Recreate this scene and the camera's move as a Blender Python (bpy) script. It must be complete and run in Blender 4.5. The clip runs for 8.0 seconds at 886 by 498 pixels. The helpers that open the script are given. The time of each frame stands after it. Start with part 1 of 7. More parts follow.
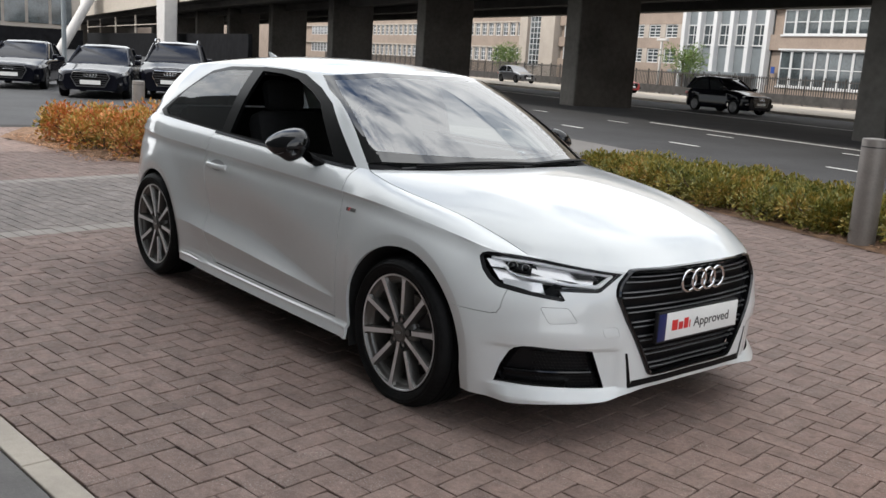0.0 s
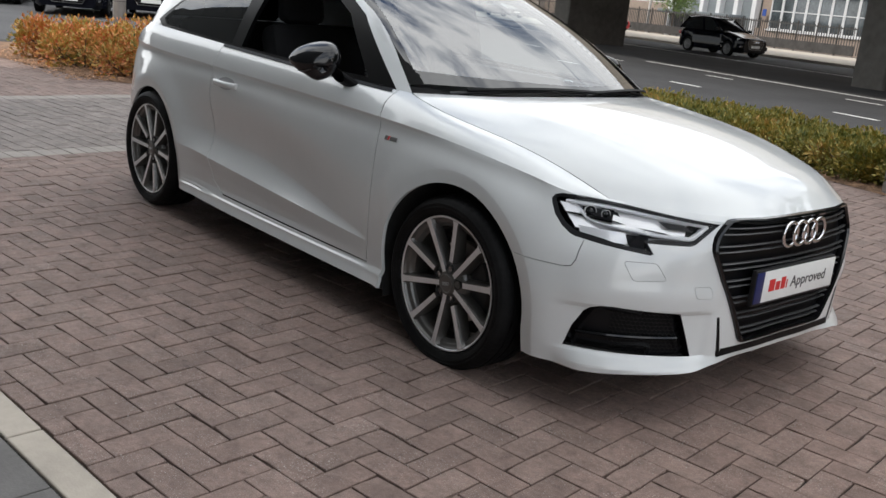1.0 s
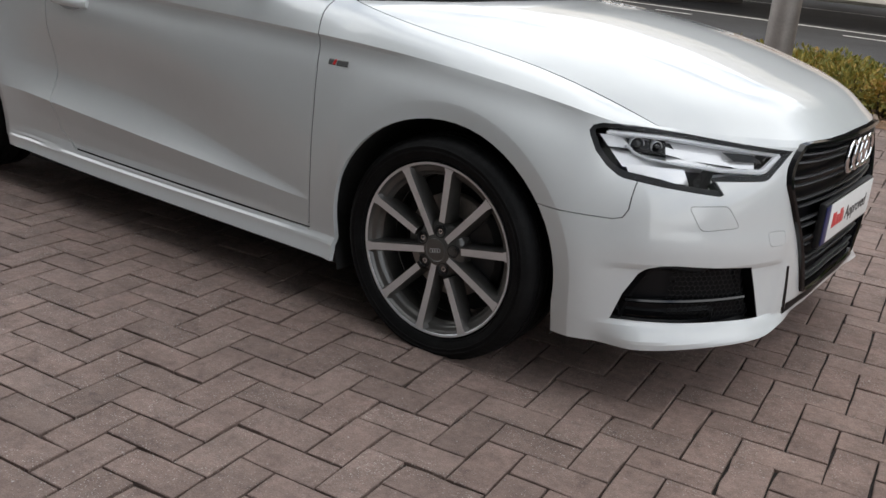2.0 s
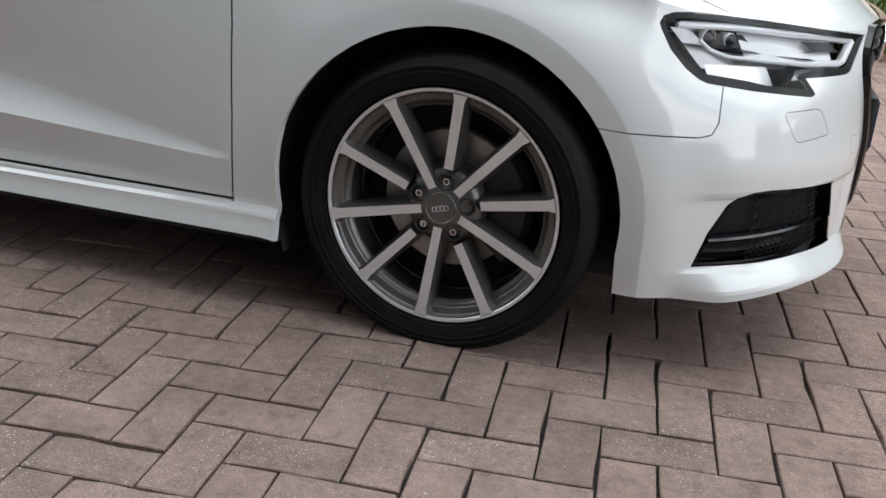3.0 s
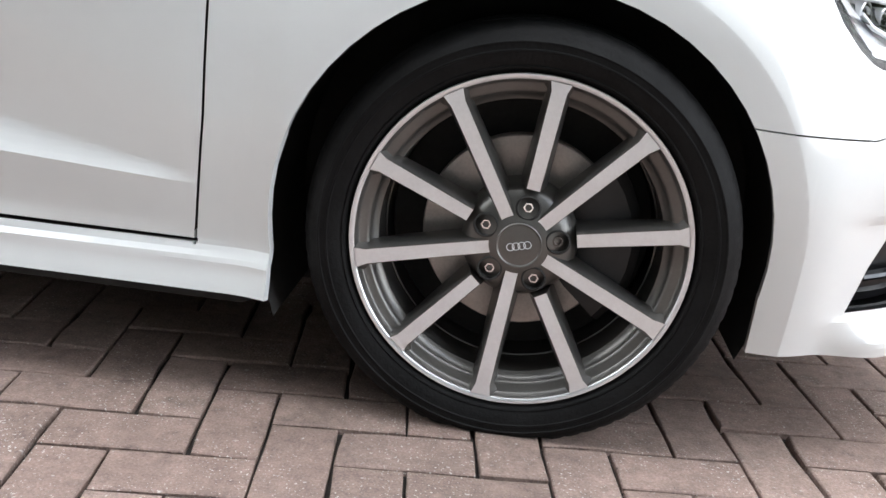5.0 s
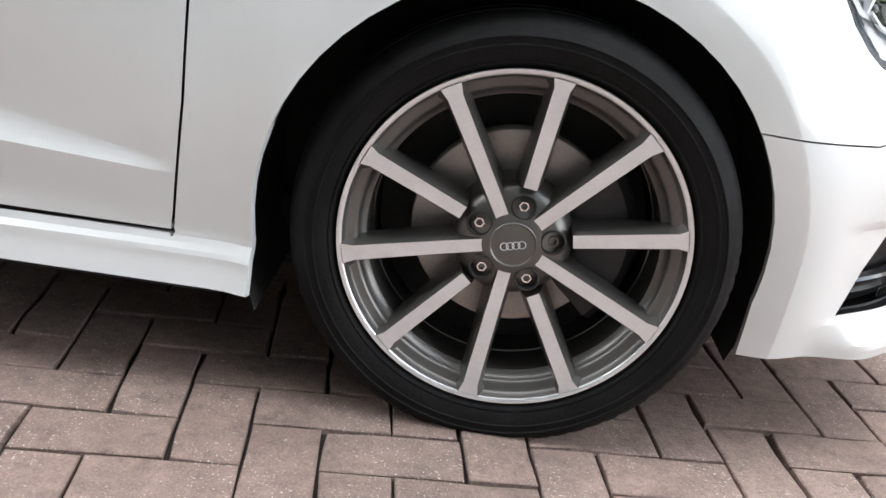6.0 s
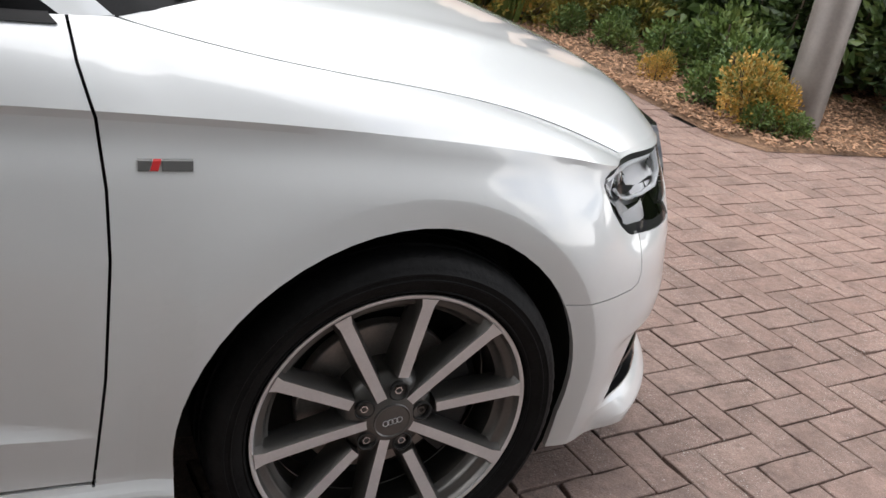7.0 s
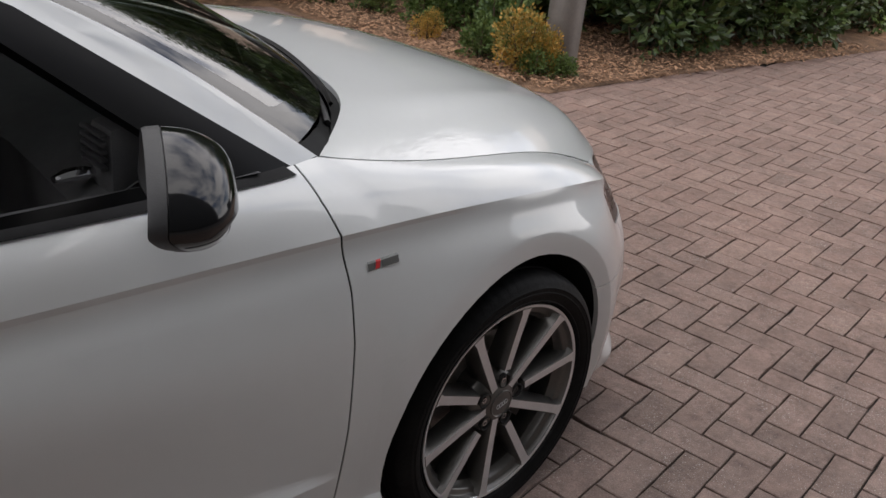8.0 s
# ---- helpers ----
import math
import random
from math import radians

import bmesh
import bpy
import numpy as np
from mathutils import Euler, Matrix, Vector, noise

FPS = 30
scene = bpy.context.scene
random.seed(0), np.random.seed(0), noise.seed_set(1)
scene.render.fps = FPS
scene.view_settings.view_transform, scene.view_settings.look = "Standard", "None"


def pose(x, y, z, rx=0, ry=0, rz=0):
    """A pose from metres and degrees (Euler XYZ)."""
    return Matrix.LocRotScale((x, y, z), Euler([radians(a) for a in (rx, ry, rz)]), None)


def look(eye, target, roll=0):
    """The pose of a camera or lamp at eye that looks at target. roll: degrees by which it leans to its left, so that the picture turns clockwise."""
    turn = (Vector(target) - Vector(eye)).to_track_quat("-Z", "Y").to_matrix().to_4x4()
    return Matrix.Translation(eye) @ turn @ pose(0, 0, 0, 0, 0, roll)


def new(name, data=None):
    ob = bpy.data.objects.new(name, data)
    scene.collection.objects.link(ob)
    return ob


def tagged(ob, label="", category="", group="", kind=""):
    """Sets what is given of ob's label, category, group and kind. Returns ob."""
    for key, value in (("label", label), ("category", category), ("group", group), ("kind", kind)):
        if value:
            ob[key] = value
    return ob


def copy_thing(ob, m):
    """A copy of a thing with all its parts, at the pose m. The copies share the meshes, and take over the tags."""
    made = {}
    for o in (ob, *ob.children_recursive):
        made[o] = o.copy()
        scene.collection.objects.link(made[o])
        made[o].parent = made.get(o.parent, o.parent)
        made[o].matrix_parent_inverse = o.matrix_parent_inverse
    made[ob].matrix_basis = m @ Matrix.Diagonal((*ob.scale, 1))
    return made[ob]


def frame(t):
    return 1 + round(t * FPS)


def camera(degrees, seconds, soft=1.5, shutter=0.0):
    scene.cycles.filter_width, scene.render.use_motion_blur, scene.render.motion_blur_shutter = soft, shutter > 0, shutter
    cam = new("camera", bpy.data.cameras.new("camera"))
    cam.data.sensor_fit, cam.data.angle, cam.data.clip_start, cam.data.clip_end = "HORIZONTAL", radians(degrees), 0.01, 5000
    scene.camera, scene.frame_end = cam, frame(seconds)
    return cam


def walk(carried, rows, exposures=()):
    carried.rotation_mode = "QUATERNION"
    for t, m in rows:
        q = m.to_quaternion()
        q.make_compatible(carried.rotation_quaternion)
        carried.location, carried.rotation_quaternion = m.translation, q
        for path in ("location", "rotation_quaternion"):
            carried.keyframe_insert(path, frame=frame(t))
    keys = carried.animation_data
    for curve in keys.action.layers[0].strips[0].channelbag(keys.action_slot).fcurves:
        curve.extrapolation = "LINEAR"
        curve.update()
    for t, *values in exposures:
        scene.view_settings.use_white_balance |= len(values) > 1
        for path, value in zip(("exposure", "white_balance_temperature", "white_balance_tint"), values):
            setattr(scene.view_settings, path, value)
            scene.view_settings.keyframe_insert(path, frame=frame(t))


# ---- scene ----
cam = camera(51.2, 8.0)
PATH = [
    (0, (3.022, -3.202, 1.454), (1.527, -1.934, 1.057), 3.59),
    (0.5, (2.823, -3.189, 1.407), (1.355, -1.905, 0.964), 4.60),
    (1, (2.408, -3.067, 1.329), (0.977, -1.774, 0.801), 5.70),
    (1.2, (2.217, -3.047, 1.275), (0.827, -1.715, 0.733), 6.30),
    (2.3, (1.131, -2.808, 1.090), (0.208, -1.173, 0.401), 4.44),
    (2.5, (0.928, -2.767, 1.035), (0.123, -1.082, 0.319), 4.48),
    (3, (0.554, -2.609, 0.916), (0.002, -0.824, 0.201), 3.52),
    (3.5, (0.265, -2.449, 0.817), (-0.152, -0.606, 0.163), 3.38),
    (4, (0.090, -2.341, 0.741), (-0.182, -0.451, 0.148), 4.32),
    (4.5, (0.006, -2.238, 0.699), (-0.160, -0.331, 0.119), 5.48),
    (6, (-0.094, -2.103, 0.761), (-0.096, -0.236, 0.043), 8.32),
    (6.5, (-0.271, -2.061, 0.980), (0.081, -0.241, 0.228), 10.26),
    (7, (-0.581, -2.092, 1.234), (0.250, -0.456, 0.439), 9.86),
    (7.5, (-1.019, -2.104, 1.433), (0.126, -0.680, 0.619), 7.54),
    (8, (-1.409, -1.960, 1.513), (-0.093, -0.716, 0.664), 6.35),
]
EXPOSURE = [(0.0, 0.67, 6560, 10), (0.5, 0.66, 6560, 10), (1.0, 0.64, 6560, 10), (1.6, 0.73, 6560, 10), (2.5, 0.96, 6600, 10), (3.0, 1.42, 6500, 8), (3.5, 1.84, 6470, 8), (4.0, 2.17, 6470, 8), (4.5, 2.44, 6480, 9),
            (5.8, 2.46, 6560, 10), (6.0, 2.46, 6580, 10), (6.5, 2.2, 6630, 11), (7.0, 1.38, 6740, 13), (7.5, 0.82, 6800, 15), (8.0, 0.57, 6800, 15)]
walk(cam, [(t, look(eye, target, roll)) for t, eye, target, roll in PATH], EXPOSURE)

# ---- world, sun and exposure ----
world = bpy.data.worlds.new("sky")
scene.world = world
world.use_nodes = True
wn = world.node_tree.nodes
wl = world.node_tree.links
sky = wn.new("ShaderNodeTexSky")
sky.sky_type = "NISHITA"
sky.sun_disc = False
SUN_AZ, SUN_EL = -100.0, 50.0
sky.sun_elevation = radians(SUN_EL)
sky.sun_rotation = radians(90.0 - SUN_AZ)
bg = wn["Background"]
SKY_STRENGTH = 0.13
bg.inputs["Strength"].default_value = SKY_STRENGTH
wcoord = wn.new("ShaderNodeTexCoord")
wmap = wn.new("ShaderNodeMapping")
wmap.inputs["Scale"].default_value = (1.0, 1.0, 2.2)
cloud = wn.new("ShaderNodeTexNoise")
cloud.inputs["Scale"].default_value = 2.6
cloud.inputs["Detail"].default_value = 9
cloud.inputs["Roughness"].default_value = 0.6
cramp = wn.new("ShaderNodeValToRGB")
cramp.color_ramp.elements[0].position, cramp.color_ramp.elements[1].position = 0.36, 0.53
cmix = wn.new("ShaderNodeMix")
cmix.data_type = "RGBA"
cmix.inputs["B"].default_value = (11.2, 11.5, 11.75, 1)
wl.new(wcoord.outputs["Generated"], wmap.inputs["Vector"])
wl.new(wmap.outputs["Vector"], cloud.inputs["Vector"])
wl.new(cloud.outputs["Fac"], cramp.inputs["Fac"])
wl.new(cramp.outputs["Color"], cmix.inputs["Factor"])
wl.new(sky.outputs["Color"], cmix.inputs["A"])
wl.new(cmix.outputs["Result"], bg.inputs["Color"])
sun_data = bpy.data.lights.new("sun", "SUN")
sun_data.energy, sun_data.angle, sun_data.color = 1.8, radians(2), (1.0, 0.94, 0.86)
sun = new("sun", sun_data)
sx, sy = math.cos(radians(SUN_AZ)) * math.cos(radians(SUN_EL)), math.sin(radians(SUN_AZ)) * math.cos(radians(SUN_EL))
sun.matrix_world = look((30 * sx, 30 * sy, 30 * math.sin(radians(SUN_EL))), (0, 0, 0))


# ---- materials ----
def mat(name, color, rough=0.5, metal=0.0, coat=0.0, var=0.0, scale=8.0, bump=0.0, bump_scale=60.0, rand=0.0, island=False, spec=0.5, dist=0.004, speck=0.0):
    """A Principled material: colour varied by two noises and by piece, with a fine relief."""
    m = bpy.data.materials.new(name)
    m.use_nodes = True
    n, l = m.node_tree.nodes, m.node_tree.links
    p = n["Principled BSDF"]
    p.inputs["Base Color"].default_value = (*color, 1)
    p.inputs["Roughness"].default_value = rough
    p.inputs["Metallic"].default_value = metal
    p.inputs["Coat Weight"].default_value = coat
    p.inputs["Coat Roughness"].default_value = 0.03
    p.inputs["Specular IOR Level"].default_value = spec
    co = n.new("ShaderNodeTexCoord")
    if var or rand:
        value = n.new("ShaderNodeMath")
        value.operation = "ADD"
        value.inputs[0].default_value, value.inputs[1].default_value = 1.0, 0.0
        last = value.outputs[0]
        for sc, am in ((scale, var), (scale * 9, var * 0.6)):
            if am:
                t = n.new("ShaderNodeTexNoise")
                t.inputs["Scale"].default_value, t.inputs["Detail"].default_value = sc, 6
                l.new(co.outputs["Object"] if not rand else n.new("ShaderNodeNewGeometry").outputs["Position"], t.inputs["Vector"])
                r = n.new("ShaderNodeMapRange")
                r.inputs["From Min"].default_value, r.inputs["From Max"].default_value = 0.3, 0.7
                r.inputs["To Min"].default_value, r.inputs["To Max"].default_value = -am, am
                l.new(t.outputs["Fac"], r.inputs["Value"])
                a = n.new("ShaderNodeMath")
                a.operation = "ADD"
                l.new(last, a.inputs[0])
                l.new(r.outputs["Result"], a.inputs[1])
                last = a.outputs[0]
        if rand:
            src = n.new("ShaderNodeNewGeometry").outputs["Random Per Island"] if island else n.new("ShaderNodeObjectInfo").outputs["Random"]
            r = n.new("ShaderNodeMapRange")
            r.inputs["To Min"].default_value, r.inputs["To Max"].default_value = -rand, rand
            l.new(src, r.inputs["Value"])
            a = n.new("ShaderNodeMath")
            a.operation = "ADD"
            l.new(last, a.inputs[0])
            l.new(r.outputs["Result"], a.inputs[1])
            last = a.outputs[0]
        mul = n.new("ShaderNodeVectorMath")
        mul.operation = "SCALE"
        mul.inputs[0].default_value = color
        l.new(last, mul.inputs["Scale"])
        l.new(mul.outputs[0], p.inputs["Base Color"])
        if speck:
            t = n.new("ShaderNodeTexNoise")
            t.inputs["Scale"].default_value, t.inputs["Detail"].default_value = 170, 2
            l.new(n.new("ShaderNodeNewGeometry").outputs["Position"], t.inputs["Vector"])
            r = n.new("ShaderNodeMapRange")
            r.inputs["From Min"].default_value, r.inputs["From Max"].default_value = 0.66, 0.74
            r.inputs["To Max"].default_value = speck
            l.new(t.outputs["Fac"], r.inputs["Value"])
            x = n.new("ShaderNodeMix")
            x.data_type = "RGBA"
            x.inputs["B"].default_value = (0.5, 0.45, 0.4, 1)
            l.new(r.outputs["Result"], x.inputs["Factor"])
            l.new(mul.outputs[0], x.inputs["A"])
            l.new(x.outputs["Result"], p.inputs["Base Color"])
    if bump:
        t = n.new("ShaderNodeTexNoise")
        t.inputs["Scale"].default_value, t.inputs["Detail"].default_value = bump_scale, 8
        l.new(n.new("ShaderNodeNewGeometry").outputs["Position"], t.inputs["Vector"])
        b = n.new("ShaderNodeBump")
        b.inputs["Strength"].default_value, b.inputs["Distance"].default_value = bump, dist
        l.new(t.outputs["Fac"], b.inputs["Height"])
        l.new(b.outputs["Normal"], p.inputs["Normal"])
    return m


def glass(name, tint, ior=1.5):
    """Thin sheet glass: clear through, mirror-like by Fresnel."""
    m = bpy.data.materials.new(name)
    m.use_nodes = True
    n, l = m.node_tree.nodes, m.node_tree.links
    n.remove(n["Principled BSDF"])
    t, g, f, x = (n.new("ShaderNodeBsdfTransparent"), n.new("ShaderNodeBsdfGlossy"), n.new("ShaderNodeFresnel"), n.new("ShaderNodeMixShader"))
    t.inputs["Color"].default_value = (*tint, 1)
    g.inputs["Roughness"].default_value = 0.01
    f.inputs["IOR"].default_value = ior
    l.new(f.outputs[0], x.inputs[0])
    l.new(t.outputs[0], x.inputs[1])
    l.new(g.outputs[0], x.inputs[2])
    l.new(x.outputs[0], n["Material Output"].inputs["Surface"])
    return m


M_PAINT = mat("white_paint", (0.668, 0.685, 0.682), 0.3, coat=1.0, var=0.012, scale=3)
M_BLACK = mat("gloss_black", (0.005, 0.005, 0.006), 0.1, spec=0.4, coat=0.15)
M_TRIM = mat("black_plastic", (0.018, 0.018, 0.019), 0.5, var=0.15, scale=30, bump=0.15, bump_scale=500)
M_SEAL = mat("black_rubber", (0.007, 0.007, 0.0075), 0.45, var=0.2, scale=25, spec=0.1)
M_SURROUND = mat("window_trim_black", (0.0028, 0.0028, 0.003), 0.3, var=0.1, scale=25, spec=0.12)
M_DARK = mat("dark_liner", (0.022, 0.0215, 0.021), 0.85, var=0.3, scale=12)
M_TYRE = mat("tyre_rubber", (0.007, 0.007, 0.0072), 0.6, var=0.3, scale=18, bump=0.25, bump_scale=160, spec=0.12)
M_RIM = mat("anthracite_lacquer", (0.122, 0.117, 0.110), 0.36, metal=0.6, coat=0.3, var=0.08, scale=20)
M_CUT = mat("machined_alloy", (0.74, 0.76, 0.78), 0.3, metal=0.7, coat=0.4, var=0.05, scale=22)
M_DISC = mat("brake_disc", (0.5, 0.46, 0.43), 0.42, metal=0.45, var=0.15, scale=25)
M_CHROME = mat("chrome", (0.75, 0.75, 0.76), 0.1, metal=1.0)
M_GLASS = glass("window_glass", (0.46, 0.54, 0.53), 3.1)
M_PRIVACY = glass("tinted_glass", (0.3, 0.33, 0.34), 1.8)
M_LENS = glass("lamp_cover", (0.99, 0.99, 0.99), 1.2)


# ---- mesh helpers ----
def part(name, bm, material, parent=None, label="", smooth=True, sharp=38):
    """Links a bmesh as one mesh object under a thing or a part."""
    me = bpy.data.meshes.new(name)
    bm.normal_update()
    bm.to_mesh(me)
    bm.free()
    for f in me.polygons:
        f.use_smooth = smooth
    if smooth:
        me.set_sharp_from_angle(angle=radians(sharp))
    for m in material if isinstance(material, (list, tuple)) else (material,):
        me.materials.append(m)
    ob = new(name, me)
    if parent is not None:
        ob.parent = parent
    if label:
        tagged(ob, label)
    return ob


def grid(bm, rows, close=False):
    """A sheet of quads through rows of points."""
    vs = [[bm.verts.new(p) for p in r] for r in rows]
    for a, b in zip(vs, vs[1:]):
        m = len(a)
        for i in range(m if close else m - 1):
            q = [a[i], a[(i + 1) % m], b[(i + 1) % m], b[i]]
            q = list(dict.fromkeys(q))
            if len(q) > 2:
                bm.faces.new(q)
    return vs


def box(bm, lo, hi, bevel=0.0, m=None):
    """A box between two corners, its edges bevelled."""
    made = bmesh.ops.create_cube(bm, size=1)["verts"]
    c, s = (Vector(lo) + Vector(hi)) / 2, Vector(hi) - Vector(lo)
    for v in made:
        v.co = Vector((v.co.x * s.x, v.co.y * s.y, v.co.z * s.z)) + c
    if bevel:
        es = list({e for v in made for e in v.link_edges})
        r = bmesh.ops.bevel(bm, geom=es, offset=bevel, segments=2, profile=0.5, affect="EDGES")
        made = list({v for f in r["faces"] for v in f.verts} | {v for v in made if v.is_valid})
    if m is not None:
        for v in made:
            v.co = m @ v.co
    return made


def lathe(bm, profile, steps=64, axis="y", close=True):
    """Turns a profile of (along, radius) round an axis."""
    rows = []
    for a, r in profile:
        row = []
        for i in range(steps):
            t = 2 * math.pi * i / steps
            c, s = r * math.cos(t), r * math.sin(t)
            row.append({"y": (c, a, s), "z": (c, s, a), "x": (a, c, s)}[axis])
        rows.append(row)
    return grid(bm, rows, True)


def tube(bm, points, radius, sides=8):
    """A round bar along points; radius may be a list."""
    rows = []
    pts = [Vector(p) for p in points]
    for i, p in enumerate(pts):
        d = (pts[min(i + 1, len(pts) - 1)] - pts[max(i - 1, 0)]).normalized()
        a = d.orthogonal().normalized() if i == 0 else (a - d * a.dot(d)).normalized()
        b = d.cross(a)
        r = radius[i] if isinstance(radius, (list, tuple)) else radius
        rows.append([p + r * (math.cos(2 * math.pi * j / sides) * a + math.sin(2 * math.pi * j / sides) * b) for j in range(sides)])
    vs = grid(bm, rows, True)
    bm.faces.new(list(reversed(vs[0])))
    bm.faces.new(vs[-1])


def spline(keys, t):
    """Catmull-Rom through keys of (t, *values)."""
    n = len(keys)
    i = max(0, min(n - 2, sum(1 for k in keys if k[0] <= t) - 1))
    p1, p2 = keys[i], keys[i + 1]
    h = p2[0] - p1[0]
    s = min(1.0, max(0.0, (t - p1[0]) / h))
    p0, p3 = keys[max(i - 1, 0)], keys[min(i + 2, n - 1)]
    out = []
    for a, b, c, d in zip(p0[1:], p1[1:], p2[1:], p3[1:]):
        m1 = (c - a) / (p2[0] - p0[0]) * h if p2[0] > p0[0] else 0
        m2 = (d - b) / (p3[0] - p1[0]) * h if p3[0] > p1[0] else 0
        out.append((2 * s**3 - 3 * s**2 + 1) * b + (s**3 - 2 * s**2 + s) * m1 + (3 * s**2 - 2 * s**3) * c + (s**3 - s**2) * m2)
    return out


def bounds_hit(f, poly, e1, e2, pad=0.0):
    a = [v.co.dot(e1) for v in f.verts]
    b = [v.co.dot(e2) for v in f.verts]
    pa, pb = [p[0] for p in poly], [p[1] for p in poly]
    return max(a) >= min(pa) - pad and min(a) <= max(pa) + pad and max(b) >= min(pb) - pad and min(b) <= max(pb) + pad


def cut(bm, poly, e1, e2, where):
    """Cuts a convex outline, drawn in the directions e1 and e2, into the faces that where() takes. Gives the faces inside it."""
    e1, e2 = Vector(e1), Vector(e2)
    area = sum(p[0] * q[1] - q[0] * p[1] for p, q in zip(poly, poly[1:] + poly[:1]))
    if area < 0:
        poly = poly[::-1]
    inside = [f for f in bm.faces if where(f.calc_center_median()) and bounds_hit(f, poly, e1, e2)]
    for p, q in zip(poly, poly[1:] + poly[:1]):
        da, db = q[0] - p[0], q[1] - p[1]
        if abs(da) + abs(db) < 1e-7:
            continue
        normal = (e1 * db - e2 * da).normalized()
        point = e1 * p[0] + e2 * p[1]
        geom = list({x for f in inside for x in (*f.verts, *f.edges)}) + inside
        done = bmesh.ops.bisect_plane(bm, geom=geom, dist=1e-6, plane_co=point, plane_no=normal)
        inside = [x for x in done["geom"] if isinstance(x, bmesh.types.BMFace) and x.is_valid and (x.calc_center_median() - point).dot(normal) < 0]
    return inside


def take(bm, faces):
    """Moves faces into a bmesh of their own."""
    out, seen = bmesh.new(), {}
    for f in faces:
        for v in f.verts:
            if v not in seen:
                seen[v] = out.verts.new(v.co)
        out.faces.new([seen[v] for v in f.verts])
    bmesh.ops.delete(bm, geom=list(faces), context="FACES")
    return out


def groove(bm, line, width, e1, e2, where):
    """Opens a shut line along a polyline."""
    for (a, b), (c, d) in zip(line, line[1:]):
        u = Vector((c - a, d - b)).normalized()
        n, u = Vector((-u.y, u.x)) * width / 2, u * width * 0.4
        quad = [(a - u.x - n.x, b - u.y - n.y), (c + u.x - n.x, d + u.y - n.y), (c + u.x + n.x, d + u.y + n.y), (a - u.x + n.x, b - u.y + n.y)]
        bmesh.ops.delete(bm, geom=cut(bm, quad, e1, e2, where), context="FACES")


def rim_in(bm, depth, where=lambda c: True):
    """Turns the open edges inwards, so that sheet metal and covers show a thickness."""
    bm.normal_update()
    es = [e for e in bm.edges if e.is_boundary and where((e.verts[0].co + e.verts[1].co) / 2)]
    normal = {v: v.normal.copy() for e in es for v in e.verts}
    r = bmesh.ops.extrude_edge_only(bm, edges=es)
    new_vs = [g for g in r["geom"] if isinstance(g, bmesh.types.BMVert)]
    for v in new_vs:
        near = [o for e in v.link_edges for o in (e.other_vert(v),) if o in normal]
        if near:
            v.co = v.co - normal[near[0]] * depth


def islands(bm):
    """The connected groups of faces."""
    left, out = set(bm.faces), []
    while left:
        todo, group = [left.pop()], []
        while todo:
            f = todo.pop()
            group.append(f)
            for e in f.edges:
                for g in e.link_faces:
                    if g in left:
                        left.remove(g)
                        todo.append(g)
        out.append(group)
    return out


def rounded(poly, r, n=4):
    """A convex outline with rounded corners."""
    out = []
    for p, q, s in zip(poly[-1:] + poly[:-1], poly, poly[1:] + poly[:1]):
        a, b, c = Vector(p), Vector(q), Vector(s)
        rr = r[poly.index(q)] if isinstance(r, (list, tuple)) else r
        d = min(rr, (a - b).length * 0.45, (c - b).length * 0.45)
        u, w = b + (a - b).normalized() * d, b + (c - b).normalized() * d
        for i in range(n + 1):
            t = i / n
            out.append(tuple(u * (1 - t) ** 2 + b * 2 * t * (1 - t) + w * t * t))
    return out


X, Y, Z = Vector((1, 0, 0)), Vector((0, 1, 0)), Vector((0, 0, 1))

# ---- setting: ground, road, platform ----
M_ASPHALT = mat("asphalt", (0.04, 0.04, 0.042), 0.85, var=0.2, scale=0.6, bump=0.5, bump_scale=90)
M_BED = mat("joint_sand", (0.02, 0.016, 0.014), 0.95, var=0.3, scale=14, bump=0.4, bump_scale=220)
M_CONC = mat("concrete", (0.39, 0.345, 0.29), 0.85, var=0.12, scale=2.5, bump=0.3, bump_scale=120)
M_FLAG = mat("grey_flags", (0.125, 0.118, 0.112), 0.8, var=0.12, scale=6, bump=0.3, bump_scale=150)
M_LINE = mat("road_paint", (0.7, 0.7, 0.68), 0.7, var=0.15, scale=4)
ROAD = radians(-13.4)


def slab(name, poly, z0, z1, material, label="", category="", kind="structure", holes=()):
    """A flat plate over an outline."""
    b = bmesh.new()
    lo, hi = [b.verts.new((x, y, z0)) for x, y in poly], [b.verts.new((x, y, z1)) for x, y in poly]
    b.faces.new(hi)
    b.faces.new(lo[::-1])
    for i in range(len(poly)):
        j = (i + 1) % len(poly)
        b.faces.new((lo[i], lo[j], hi[j], hi[i]))
    bmesh.ops.recalc_face_normals(b, faces=b.faces)
    return tagged(part(name, b, material, None, "", False), label, category, "", kind)


def along(x0, y0, ang, a, b):
    """A point a metres along and b metres across a line that starts at (x0, y0)."""
    return (x0 + a * math.cos(ang) - b * math.sin(ang), y0 + a * math.sin(ang) + b * math.cos(ang))


def strip(name, x0, y0, ang, a0, a1, b0, b1, z0, z1, material, label, category):
    return slab(name, [along(x0, y0, ang, a, b) for a, b in ((a0, b0), (a1, b0), (a1, b1), (a0, b1))], z0, z1, material, label, category)


